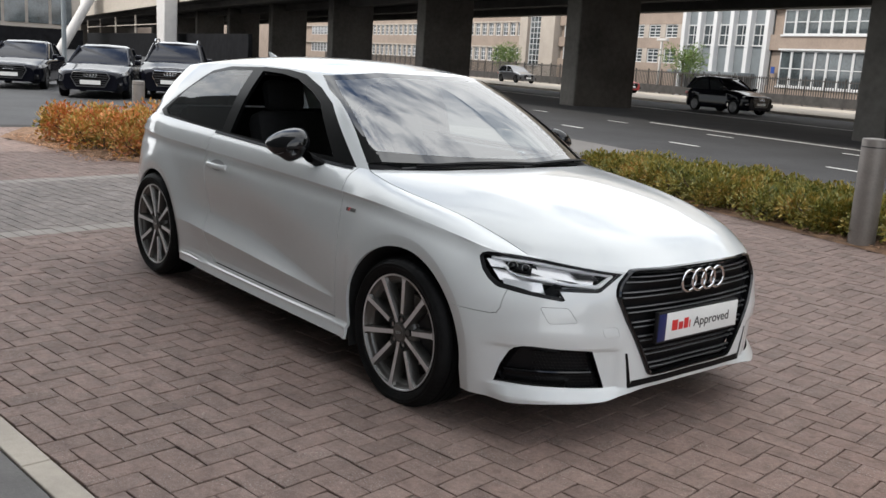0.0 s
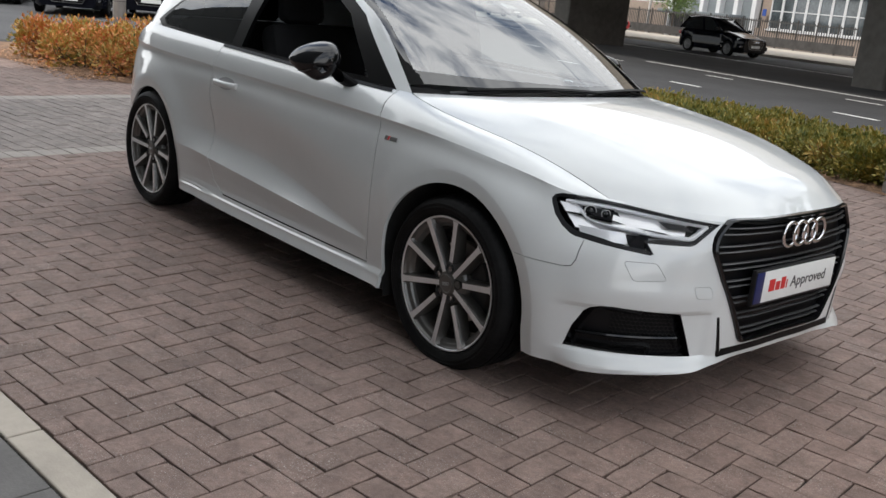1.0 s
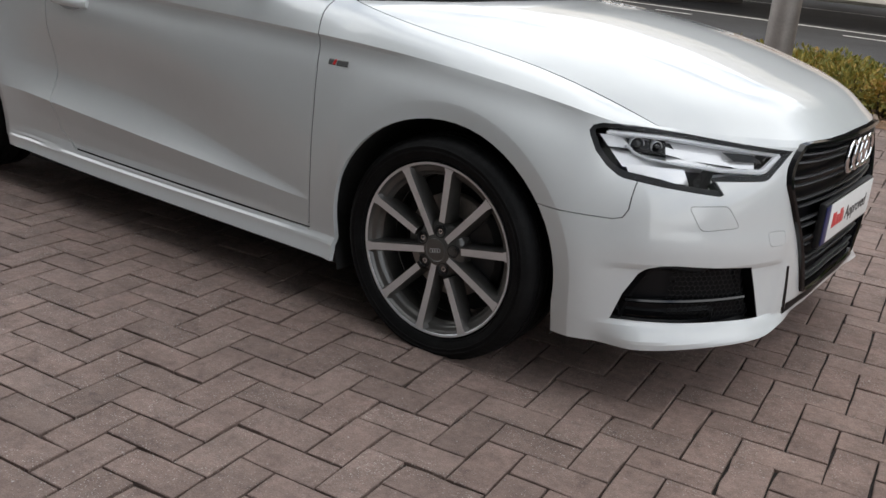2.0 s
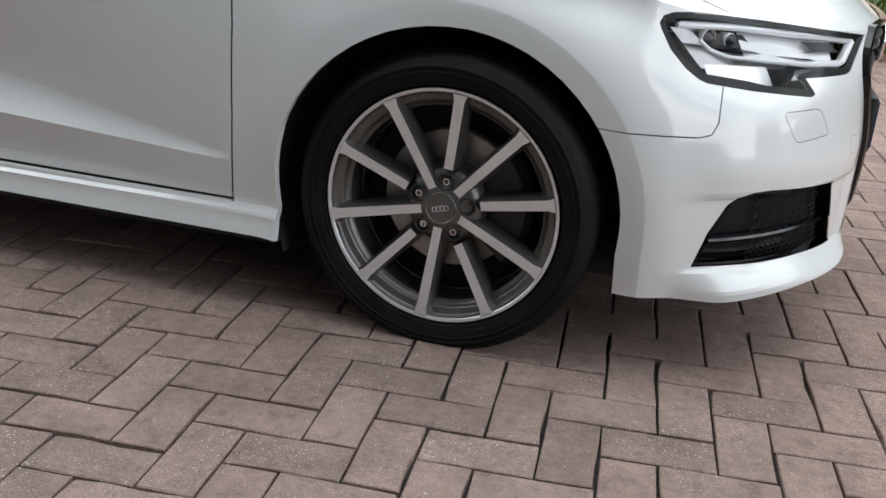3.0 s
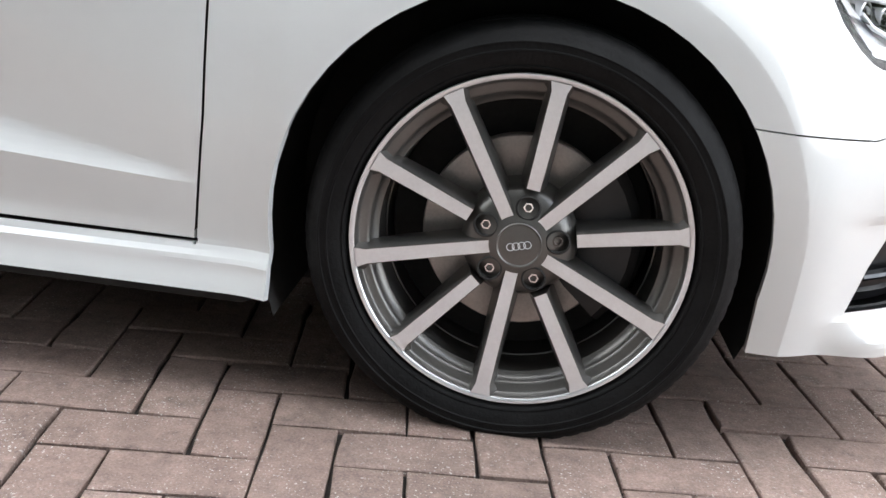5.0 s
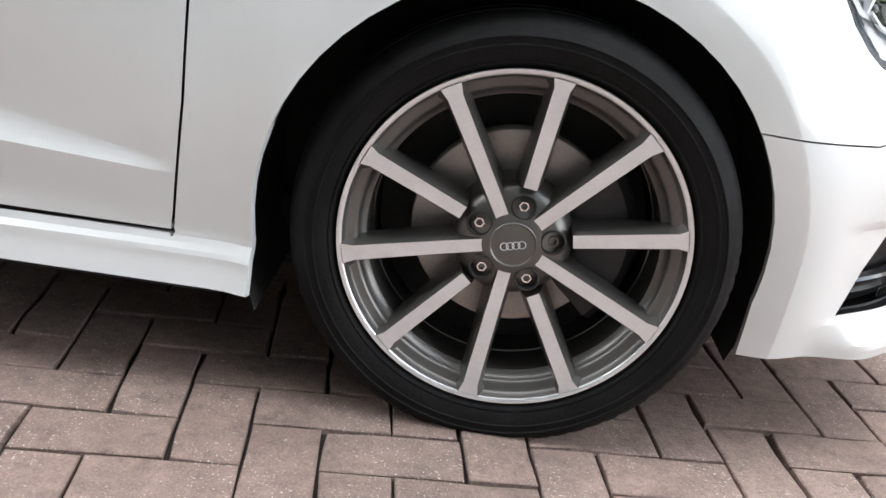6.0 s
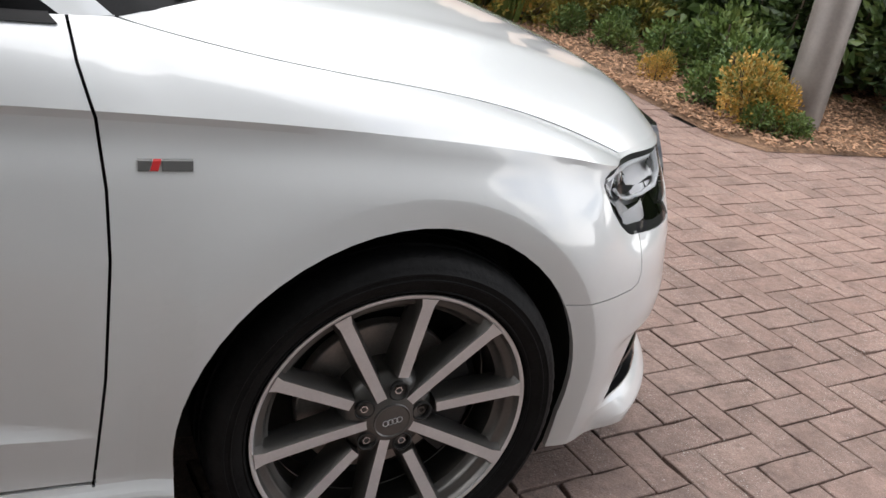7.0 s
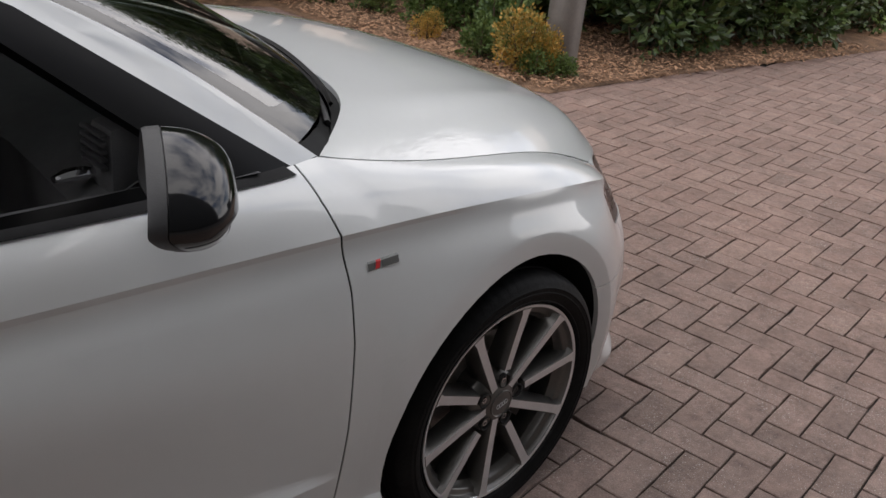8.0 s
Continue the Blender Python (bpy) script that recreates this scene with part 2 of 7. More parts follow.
slab("ground", [(-1500, -1500), (1500, -1500), (1500, 1500), (-1500, 1500)], -0.4, -0.11, M_ASPHALT, "dark grey asphalt carriageway and ground", "road")
slab("pavement", [(-12.9, -30), (30, -30), (30, 9.0), (3.5, 9.0), along(0, 0, ROAD, 2.0, 8.3), along(0, 0, ROAD, -15, 8.3), (-13.4, 1.0)], -0.3, -0.011, M_BED, "sandy joint bed under the brick paving", "pavement")
strip("road_line", 0, 0, ROAD, -21, 30, 17.48, 17.62, -0.11, -0.106, M_LINE, "white solid line on the asphalt", "road marking")
strip("road_edge_line", 0, 0, ROAD, -90, 20, 26.1, 26.25, -0.11, -0.106, M_LINE, "white edge line of the far carriageway", "road marking")
for b0, first in ((12.4, -18.6), (16.0, -26.0)):
    for i in range(6):
        strip("lane_dash", 0, 0, ROAD, first + 4.7 * i, first + 4.7 * i + 1.0, b0, b0 + 0.1, -0.11, -0.106, M_LINE, "white lane dash on the asphalt", "road marking")
strip("far_pavement", 0, 0, ROAD, -190, 40, 33.5, 46, -0.2, 0.02, M_CONC, "pale concrete pavement across the road", "pavement")
slab("traffic_island", [(-7.4, 8.4), (-7.6, 10.6), (-11.5, 11.6), (-14.5, 9.7)], -0.2, 0.04, M_FLAG, "low concrete kerbed island beside the road", "kerb")
strip("kerb", 0, 0, ROAD, -14.9, 2.5, 8.3, 8.45, -0.3, 0.02, M_CONC, "grey concrete kerb along the road", "kerb")
# unseen walls, added and sized to block light and shape the car's reflections
M_LIGHT_BLOCK = mat("grey_render", (0.06, 0.064, 0.062), 0.8, var=0.1, scale=0.8)
slab("wall_south", [(-10.5, -6.0), (6.3, -6.0), (6.3, -5.6), (-10.5, -5.6)], -0.2, 19.0, M_LIGHT_BLOCK, "unseen grey wall added to block sky light from the car's side", "wall")
slab("wall_south_low", [(-34, -6.0), (-10.5, -6.0), (-10.5, -5.6), (-34, -5.6)], -0.2, 6.6, M_LIGHT_BLOCK, "lower unseen grey wall, cut down to let sky into the rear window", "wall")
slab("wall_east", [(25.6, -5.6), (26.0, -5.6), (26.0, -0.5), (25.6, -0.5)], -0.2, 4.0, M_LIGHT_BLOCK, "unseen grey end wall, added out of view", "wall")


from mathutils.bvhtree import BVHTree


# ---- the white car: its nose points along +x, the road wheels stand on z = 0 ----
OUTLINE = [(0, -3.36, 0), (1, -3.34, -0.35), (2, -3.26, -0.62), (3, -3.08, -0.775), (4, -2.6, -0.862), (5, -1.9, -0.884), (6, -1.1, -0.888), (7, -0.4, -0.887),
           (8, 0.0, -0.884), (9, 0.3, -0.86), (10, 0.532, -0.788), (11, 0.70, -0.648), (12, 0.817, -0.445), (13, 0.853, -0.22), (14, 0.86, 0)]
ARCH_R, ARCH_Z, WHEELBASE = 0.372, 0.307, 2.605


def plan(k):
    """The widest outline, from the middle of the tail (0) round the driver's side to the middle of the nose (14), and its outward normal."""
    p, q, r = Vector(spline(OUTLINE, k)), Vector(spline(OUTLINE, max(0, k - 0.05))), Vector(spline(OUTLINE, min(14, k + 0.05)))
    d = (r - q).normalized()
    n = Vector((d.y, -d.x))
    if k < 0.01:
        n = Vector((-1, 0))
    if k > 13.99:
        n = Vector((1, 0))
    return p, n


def hood_edge(w):
    """The front edge of the bonnet: w = 1 at the lamp's outer corner, 0 in the middle."""
    return Vector((0.846 - 0.336 * w**3.3, -0.645 * w, 0.728 - 0.026 * (1 - w**2.4)))


# rails up the body side: (k, inset from the outline, height)
RAIL_A = [(0, 0.06, 0.25), (3, 0.05, 0.22), (5, 0.035, 0.185), (7.3, 0.035, 0.178), (9, 0.03, 0.166), (10.3, 0.02, 0.164), (11, 0.012, 0.174), (11.8, 0.006, 0.186), (12.15, 0.006, 0.2), (12.5, 0.008, 0.203), (13, 0.015, 0.205), (14, 0.02, 0.206)]
RAIL_S = [(0, 0.02, 0.36), (3, 0.02, 0.3), (5, 0.022, 0.25), (7.3, 0.022, 0.25), (9, 0.018, 0.25), (10, 0.006, 0.25), (11, 0.0, 0.25), (12, 0.0, 0.255), (14, 0.012, 0.27)]
RAIL_B = [(0, 0.0, 0.52), (3, 0.0, 0.5), (5, 0.004, 0.46), (8, 0.002, 0.45), (10, 0.0, 0.43), (14, 0.0, 0.46)]
RAIL_M = [(0, 0.025, 0.7), (3, 0.01, 0.68), (5, 0.006, 0.66), (8, 0.008, 0.64), (9, 0.012, 0.62), (10, 0.02, 0.57), (12, 0.012, 0.58), (14, 0.004, 0.6)]
RAIL_C = [(0, 0.06, 0.86), (3, 0.04, 0.9), (4.2, 0.03, 0.89), (5.5, 0.032, 0.872), (7, 0.036, 0.842), (8, 0.045, 0.815), (9, 0.066, 0.772), (9.6, 0.064, 0.742)]
RAIL_D = [(0, -3.2, 0.0, 1.0), (1.2, -3.17, -0.33, 1.0), (2.2, -3.07, -0.6, 1.005), (3.2, -2.85, -0.745, 1.015), (4.2, -2.45, -0.785, 1.005), (5.2, -1.75, -0.803, 0.985),
          (6.2, -1.0, -0.803, 0.962), (6.8, -0.6, -0.765, 0.948), (7.05, -0.455, -0.73, 0.944)]


def rail_d(k):
    """Belt line, bonnet's side edge, then the bonnet's front edge."""
    if k <= 7.05:
        return Vector(spline(RAIL_D, k))
    if k >= 9.7:
        return hood_edge(max(0.0, (14 - k) / 4.3))
    t = (k - 7.05) / 2.65
    a, b = Vector((-0.455, -0.73, 0.944)), hood_edge(1.0)
    p = a.lerp(b, t)
    return Vector((p.x, p.y - 0.045 * math.sin(math.pi * t**0.7), p.z + 0.028 * math.sin(math.pi * t) - 0.01 * math.sin(2 * math.pi * t)))


def rail_c(k):
    """The shoulder crease; ahead of the lamp's corner it runs just under the bonnet's edge."""
    def back(k):
        p, n = plan(k)
        inset, z = spline(RAIL_C, min(k, 9.6))
        return Vector((*(p - n * inset), z))
    if k <= 9.3:
        return back(k)
    d, (p, n) = rail_d(max(k, 9.7)), plan(k)
    front = Vector((d.x + n.x * 0.014, d.y + n.y * 0.014, d.z - 0.016))
    s = min(1.0, (k - 9.3) / 0.7)
    return back(min(k, 9.6)).lerp(front, s * s * (3 - 2 * s)) if s < 1 else front


def bump_1d(x, c, w):
    return math.exp(-(((x - c) / w) ** 2))


def ramp(x, a, b):
    s = min(1.0, max(0.0, (x - a) / (b - a)))
    return s * s * (3 - 2 * s)


def side_point(k, v):
    """The body side: v = 0 at the bottom edge, 1 at the crease, up to 1.3 at the belt line or the bonnet's edge."""
    p, n = plan(k)
    c = rail_c(k)
    if v >= 1:
        d, s = rail_d(k), (v - 1) / 0.3
        q = c.lerp(d, s)
        bow = 0.012 * math.sin(math.pi * s) * (1 - ramp(k, 9, 10))
        return Vector((q.x + n.x * bow * 0.6, q.y + n.y * bow * 0.6, q.z + bow * 0.8))
    keys = []
    for t, rail in ((0, RAIL_A), (0.16, RAIL_S), (0.5, RAIL_B), (0.75, RAIL_M)):
        inset, z = spline(rail, k)
        keys.append((t, *(p - n * inset), z))
    keys.append((1, *c))
    q = Vector(spline(keys, v))
    out = 0.0
    # wheel arch flares with a flat band round the opening
    for cx, amount in ((0.0, 0.012), (-WHEELBASE, 0.014)):
        r = math.hypot(q.x - cx, q.z - ARCH_Z)
        out += 1.15 * amount * (1 - ramp(r, ARCH_R + 0.045, ARCH_R + 0.2)) * (1 - ramp(abs(q.x - cx), 0.34, 0.42) * (q.x < cx - 0.1)) * (1 - ramp(q.x, 0.42, 0.62))
    # the side skirt stands out under the doors
    out += (0.007 * (1 - ramp(q.z, 0.242, 0.25)) + 0.011 * (1 - ramp(q.z, 0.229, 0.236)) + 0.02 * (1 - ramp(q.z, 0.165, 0.228))) * ramp(q.x, -2.3, -2.1) * (1 - ramp(q.x, -0.34, -0.3))
    # the shoulder crease is undercut
    out -= 0.0075 * bump_1d(q.z, c.z - 0.036, 0.036) * (1 - ramp(k, 9.0, 9.6)) * ramp(k, 2, 3.2)
    # bumper: a step over the lower grilles and a blade under them
    if k > 9.2:
        g = ramp(k, 9.6, 10.2) * (1 - ramp(k, 12.0, 12.2))
        out -= g * 0.009 * (1 - ramp(q.z, 0.376, 0.396)) * ramp(q.z, 0.225, 0.235)
        out += g * 0.005 * bump_1d(q.z, 0.44, 0.04)
        out += ramp(k, 9.75, 10.3) * (1 - ramp(k, 12.0, 12.8)) * (0.008 * (1 - ramp(q.z, 0.214, 0.232)) + 0.026 * (1 - ramp(q.z, 0.18, 0.228)))
    return Vector((q.x + n.x * out, q.y + n.y * out, q.z))


def both(bm):
    """Mirrors a half mesh to the other side and joins the middle."""
    d = bmesh.ops.duplicate(bm, geom=list(bm.verts) + list(bm.edges) + list(bm.faces))["geom"]
    for v in d:
        if isinstance(v, bmesh.types.BMVert):
            v.co.y = -v.co.y
    bmesh.ops.reverse_faces(bm, faces=[f for f in d if isinstance(f, bmesh.types.BMFace)])
    bmesh.ops.remove_doubles(bm, verts=[v for v in bm.verts if abs(v.co.y) < 1e-4], dist=1e-4)


def circle(cx, cz, r, n=56):
    return [(cx + r * math.cos(2 * math.pi * i / n), cz + r * math.sin(2 * math.pi * i / n)) for i in range(n)]


def ring_mesh(inset=0.0, nk=290):
    ks = [14 * i / nk for i in range(nk + 1)]
    vs = [i / 64 for i in range(64)] + [1 + 0.3 * i / 6 for i in range(7)]
    bm = bmesh.new()
    rows = []
    for v in vs:
        row = []
        for k in ks:
            q = side_point(k, v)
            if inset:
                n = plan(k)[1]
                deep = inset + 0.055 * ramp(q.x, -2.5, -2.3) * (1 - ramp(q.x, -0.5, -0.4)) * (v < 1) + 0.03 * ramp(q.x, 0.7, 0.76) * (q.z < 0.27)
                q = Vector((q.x - n.x * deep, q.y - n.y * deep, q.z - (inset * 0.5 if v > 1 else 0)))
            row.append(q)
        rows.append(row)
    grid(bm, rows)
    both(bm)
    return bm


def flank(c):
    return abs(c.y) > 0.45


car = new("hatchback_car")
tagged(car, "white three-door hatchback car parked on brick paving", "car")
bm = ring_mesh()
bmesh.ops.recalc_face_normals(bm, faces=bm.faces)
whole = BVHTree.FromBMesh(bm)


# the door's lower feature line: a ledge that rises and widens towards the tail
def ledge_low(x):
    return 0.343 + 0.055 * (-0.5 - x)


def ledge_wide(x):
    return 0.012 + 0.1 * min(1.0, max(0.0, (-0.47 - x) / 0.9))


# the wedge's own lines, cut into the skin so that it stays crisp
for share in (0.0, 0.3, 0.65, 1.0):
    top = [(x, ledge_low(x) + share * ledge_wide(x)) for x in (-0.47, -1.37, -2.3)]
    cut(bm, [top[0], top[1], (-1.37, 0.78), (-0.47, 0.78)], X, Z, flank)
    cut(bm, [top[1], top[2], (-2.3, 0.78), (-1.37, 0.78)], X, Z, flank)
for v in bm.verts:
    x, z = v.co.x, v.co.z
    if -2.3 < x < -0.47 and abs(v.co.y) > 0.45 and z < 0.8:
        low, wide = ledge_low(x), ledge_wide(x)
        amount = (0.009 + 0.044 * ramp(-x, 0.5, 1.2)) * ramp(-x, 0.475, 0.56) * (1 - ramp(-x, 1.9, 2.3))
        if z >= low - 1e-5:
            out = amount * (1 - (1 - min(1.0, max(0.0, (z - low) / wide))) ** 1.5 - ramp(z, low + wide, low + wide + 0.3))
        else:
            out = amount * 0.2 * min(1.0, max(0.0, (low - z) / 0.07)) * ramp(z, 0.25, 0.28)
        v.co.y -= math.copysign(out, v.co.y)

# the flat band round each wheel opening leans in towards the wheel
BAND = 0.048
for cx in (0.0, -WHEELBASE):
    r = ARCH_R + BAND
    edge = [(cx + r * math.cos(math.pi * i / 48), ARCH_Z + r * math.sin(math.pi * i / 48)) for i in range(49)] + [(cx - r, 0.05), (cx + r, 0.05)]
    for f in cut(bm, edge, X, Z, flank):
        for v in f.verts:
            v.tag = True
    for v in bm.verts:
        if v.tag and abs(v.co.y) > 0.45:
            d = math.hypot(v.co.x - cx, v.co.z - ARCH_Z) if v.co.z > ARCH_Z else abs(v.co.x - cx)
            lean = 0.012 * min(1.3, max(0.0, (r - d) / BAND)) * (1 - ramp(cx - v.co.x, -0.12, 0.26))
            v.co.y -= math.copysign(lean, v.co.y)
        v.tag = False
for cx in (0.0, -WHEELBASE):
    oval = [(x, z) for x, z in circle(cx, ARCH_Z, ARCH_R)]
    bmesh.ops.delete(bm, geom=cut(bm, oval, X, Z, flank), context="FACES")
    skirt = [(cx - 0.368, 0.1), (cx + 0.372, 0.1), (cx + 0.368, ARCH_Z - 0.03), (cx - 0.368, ARCH_Z - 0.03)]
    bmesh.ops.delete(bm, geom=cut(bm, skirt, X, Z, flank), context="FACES")


def nose(c):
    return c.x > 0.3


# shut lines of the doors, the bumper and the wings
DOOR_FRONT = [(-0.52, 0.96), (-0.508, 0.90), (-0.487, 0.835), (-0.474, 0.74), (-0.469, 0.64), (-0.473, 0.45), (-0.487, 0.247)]
DOOR_LOW = [(-0.485, 0.252), (-1.1, 0.252), (-1.74, 0.256), (-1.83, 0.31), (-1.88, 0.45), (-1.905, 0.7), (-1.88, 0.87), (-1.86, 1.0)]
groove(bm, DOOR_FRONT, 0.0046, X, Z, flank)
groove(bm, DOOR_LOW, 0.006, X, Z, flank)
groove(bm, [(0.2, 0.519), (0.34, 0.513), (0.495, 0.508), (0.517, 0.514), (0.526, 0.535), (0.523, 0.6)], 0.0026, X, Z, lambda c: flank(c) and c.x > 0.2)
groove(bm, [(-3.3, 0.62), (-2.8, 0.62)], 0.004, X, Z, lambda c: c.x < -2.7)

# openings of the nose: the grille in y and z, lamps and lower grilles along the corner's slant
GRILLE = [(-0.262, 0.262), (0.262, 0.262), (0.4, 0.5), (0.443, 0.6), (0.43, 0.645), (0.378, 0.703), (-0.378, 0.703), (-0.43, 0.645), (-0.443, 0.6), (-0.4, 0.5)]
GRILLE = rounded(GRILLE, 0.02, 2)
grille_skin = take(bm, cut(bm, GRILLE, Y, Z, nose))
LAMP_HIGH = [(-0.352, 0.714), (-0.35, 0.7), (-0.339, 0.666), (-0.314, 0.633), (-0.288, 0.6125), (0.095, 0.6125), (0.112, 0.618), (0.192, 0.685), (-0.11, 0.718), (-0.27, 0.7335), (-0.32, 0.7335), (-0.342, 0.727)]
LAMP_LOW = [(-0.288, 0.6125), (-0.272, 0.606), (-0.183, 0.593), (-0.035, 0.577), (-0.024, 0.582), (-0.045, 0.6125)]
FOG = [(-0.27, 0.236), (0.154, 0.232), (0.095, 0.385), (-0.13, 0.398), (-0.17, 0.396), (-0.2, 0.386), (-0.22, 0.368), (-0.25, 0.31)]
WASHER = rounded([(-0.118, 0.552), (-0.01, 0.554), (0.03, 0.498), (-0.08, 0.49)], 0.014, 3)
lamp_skins, fog_skins = [], []
for s in (-1, 1):
    slant = Vector((0.64, -0.768 * s, 0))
    side = lambda c, s=s: c.x > 0.3 and c.y * s > 0.2
    skin = take(bm, cut(bm, LAMP_HIGH, slant, Z, side))
    low = take(bm, cut(bm, LAMP_LOW, slant, Z, side))
    for f in low.faces:
        skin.faces.new([skin.verts.new(v.co) for v in f.verts])
    low.free()
    bmesh.ops.remove_doubles(skin, verts=skin.verts, dist=5e-4)
    lamp_skins.append((s, skin))
    fog_skins.append((s, take(bm, cut(bm, FOG, slant, Z, side))))
    groove(bm, WASHER + WASHER[:1], 0.0014, slant, Z, side)
    leg = [(0.35, 0.221), (0.368, 0.221), (0.397, 0.37), (0.387, 0.37)]
    bmesh.ops.delete(bm, geom=cut(bm, [(s * y, z) for y, z in leg], Y, Z, nose), context="FACES")
    eye = rounded([(s * y, z) for y, z in ((0.43, 0.44), (0.49, 0.44), (0.50, 0.48), (0.44, 0.48))], 0.012, 3)
    groove(bm, eye + eye[:1], 0.0011, Y, Z, side)
bmesh.ops.delete(bm, geom=cut(bm, [(-0.358, 0.221), (0.358, 0.221), (0.35, 0.25), (-0.35, 0.25)], Y, Z, nose), context="FACES")

shell_parts = islands(bm)
loose = []
for faces in shell_parts:
    c = sum((f.calc_center_median() for f in faces), Vector()) / len(faces)
    loose.append((len(faces), c, faces))
for count, c, faces in sorted(loose, key=lambda o: -o[0]):
    if count < 6:
        continue
    piece = bmesh.new()
    seen = {}
    for f in faces:
        for v in f.verts:
            if v not in seen:
                seen[v] = piece.verts.new(v.co)
        piece.faces.new([seen[v] for v in f.verts])
    gap = lambda c: -0.56 < c.x < -0.44 and 0.264 < c.z < 0.97 and abs(c.y) > 0.6
    mouth = lambda c: c.x > 0.45 and 0.224 < c.z < 0.405 and abs(c.y) > 0.38
    rim_in(piece, 0.014, lambda c: not gap(c) and not mouth(c))
    rim_in(piece, 0.0025, gap)
    name = "door" if -1.9 < c.x < -0.6 and abs(c.y) > 0.5 and c.z > 0.4 else "front_bumper" if c.x > 0.45 else "rear_bumper" if c.x < -3.0 and c.z < 0.6 else "body_panel"
    part(name, piece, M_PAINT, car, "", True, 13)
bm.free()

liner = ring_mesh(0.02, 90)
for cx in (0.0, -WHEELBASE):
    bmesh.ops.delete(liner, geom=cut(liner, circle(cx, ARCH_Z, ARCH_R + 0.01, 32), X, Z, flank), context="FACES")
    bmesh.ops.delete(liner, geom=cut(liner, [(cx - 0.382, 0), (cx + 0.382, 0), (cx + 0.382, ARCH_Z), (cx - 0.382, ARCH_Z)], X, Z, flank), context="FACES")
bmesh.ops.delete(liner, geom=cut(liner, [(y * 1.02, 0.46 + (z - 0.46) * 1.03) for y, z in GRILLE], Y, Z, nose), context="FACES")
for s in (-1, 1):
    slant = Vector((0.64, -0.768 * s, 0))
    side = lambda c, s=s: c.x > 0.25 and c.y * s > 0.2
    for poly in (LAMP_HIGH, LAMP_LOW, FOG):
        bmesh.ops.delete(liner, geom=cut(liner, [(a - 0.004, z) for a, z in poly], slant, Z, side), context="FACES")
part("inner_shell", liner, M_DARK, car, "black inner shell behind the panels")


# bonnet
def hood_point(t, w):
    a = abs(w)
    k = 7.05 + 2.65 * t
    edge = rail_d(k)
    x0 = -0.145 - 0.31 * a**2.6 + 0.033 * bump_1d(a, 0.7, 0.2)
    f = hood_edge(a)
    x = x0 + (f.x - x0) * t
    y = -0.73 * a + (f.y + 0.73 * a) * t - 0.045 * a * math.sin(math.pi * t**0.7)
    zc = spline([(0, 0.973), (0.25, 0.952), (0.5, 0.908), (0.75, 0.84), (0.9, 0.785), (1, 0.702)], t)[0]
    z = edge.z + (zc - edge.z) * (1 - a**2.4)
    z += 0.006 * bump_1d(a, 0.72 - 0.12 * t, 0.07) * math.sin(math.pi * min(1, t * 1.05))
    return Vector((x, y * (1 if w < 0 else -1), z))


hood = bmesh.new()
grid(hood, [[hood_point(i / 40, -0.9965 + 1.993 * j / 60) for j in range(61)] for i in range(41)])
bmesh.ops.recalc_face_normals(hood, faces=hood.faces)
if sum(f.normal.z for f in hood.faces) < 0:
    bmesh.ops.reverse_faces(hood, faces=hood.faces)
rim_in(hood, 0.012)
part("bonnet", hood, M_PAINT, car)
under = bmesh.new()
grid(under, [[hood_point(i / 14, -1.03 + 2.06 * j / 16) - Vector((0, 0, 0.022)) for j in range(17)] for i in range(15)])
part("bonnet_liner", under, M_DARK, car, "black gap under the bonnet")

# glasshouse
LOOP_TOP = [(0, -2.98, 0.0), (1.2, -2.95, -0.3), (2.2, -2.86, -0.5), (3.2, -2.6, -0.575), (4.2, -2.2, -0.597), (5.2, -1.75, -0.605), (6.2, -1.36, -0.592), (6.8, -1.19, -0.57),
            (7.3, -1.1, -0.5), (8.2, -1.045, -0.3), (9.4, -1.02, 0.0)]
LOOP_LOW = [(7.05, -0.455, -0.73, 0.944), (7.5, -0.36, -0.66, 0.957), (8.0, -0.25, -0.5, 0.967), (8.7, -0.165, -0.25, 0.974), (9.4, -0.14, 0.0, 0.977)]


def roof_z(x, y):
    zc = spline([(-2.98, 1.352), (-2.6, 1.398), (-2.2, 1.425), (-1.8, 1.436), (-1.4, 1.428), (-1.02, 1.392)], x)[0] if x > -2.98 else 1.352
    return zc - 0.062 * (abs(y) / 0.6) ** 2.3


def cabin_point(k, v):
    low = Vector(spline(RAIL_D, k)) if k <= 7.05 else Vector(spline(LOOP_LOW, k))
    tx, ty = spline(LOOP_TOP, k)
    top = Vector((tx, ty, roof_z(tx, ty)))
    q = low.lerp(top, v)
    out = (low - top)
    out.z = 0
    out = out.normalized() if out.length > 1e-5 else Vector((0, -1, 0))
    b = (0.022 if 3 < k < 7 else 0.03) * math.sin(math.pi * v)
    return Vector((q.x + out.x * b * 0.6, q.y + out.y * b * 0.6, q.z + b * 0.8))


cab = bmesh.new()
NV = 18
ks = [9.4 * i / 130 for i in range(131)]
rows = [[cabin_point(k, j / NV) for k in ks] for j in range(NV + 1)]
for j in range(1, 13):
    w = j / 12
    rows.append([Vector((p[0], p[1] * (1 - w), roof_z(p[0], p[1] * (1 - w)))) for p in (spline(LOOP_TOP, k) for k in ks)])
grid(cab, rows)
both(cab)
bmesh.ops.dissolve_degenerate(cab, dist=1e-5, edges=cab.edges)
bmesh.ops.recalc_face_normals(cab, faces=cab.faces)


def up_side(c):
    return abs(c.y) > 0.5 and -3.0 < c.x < -0.4


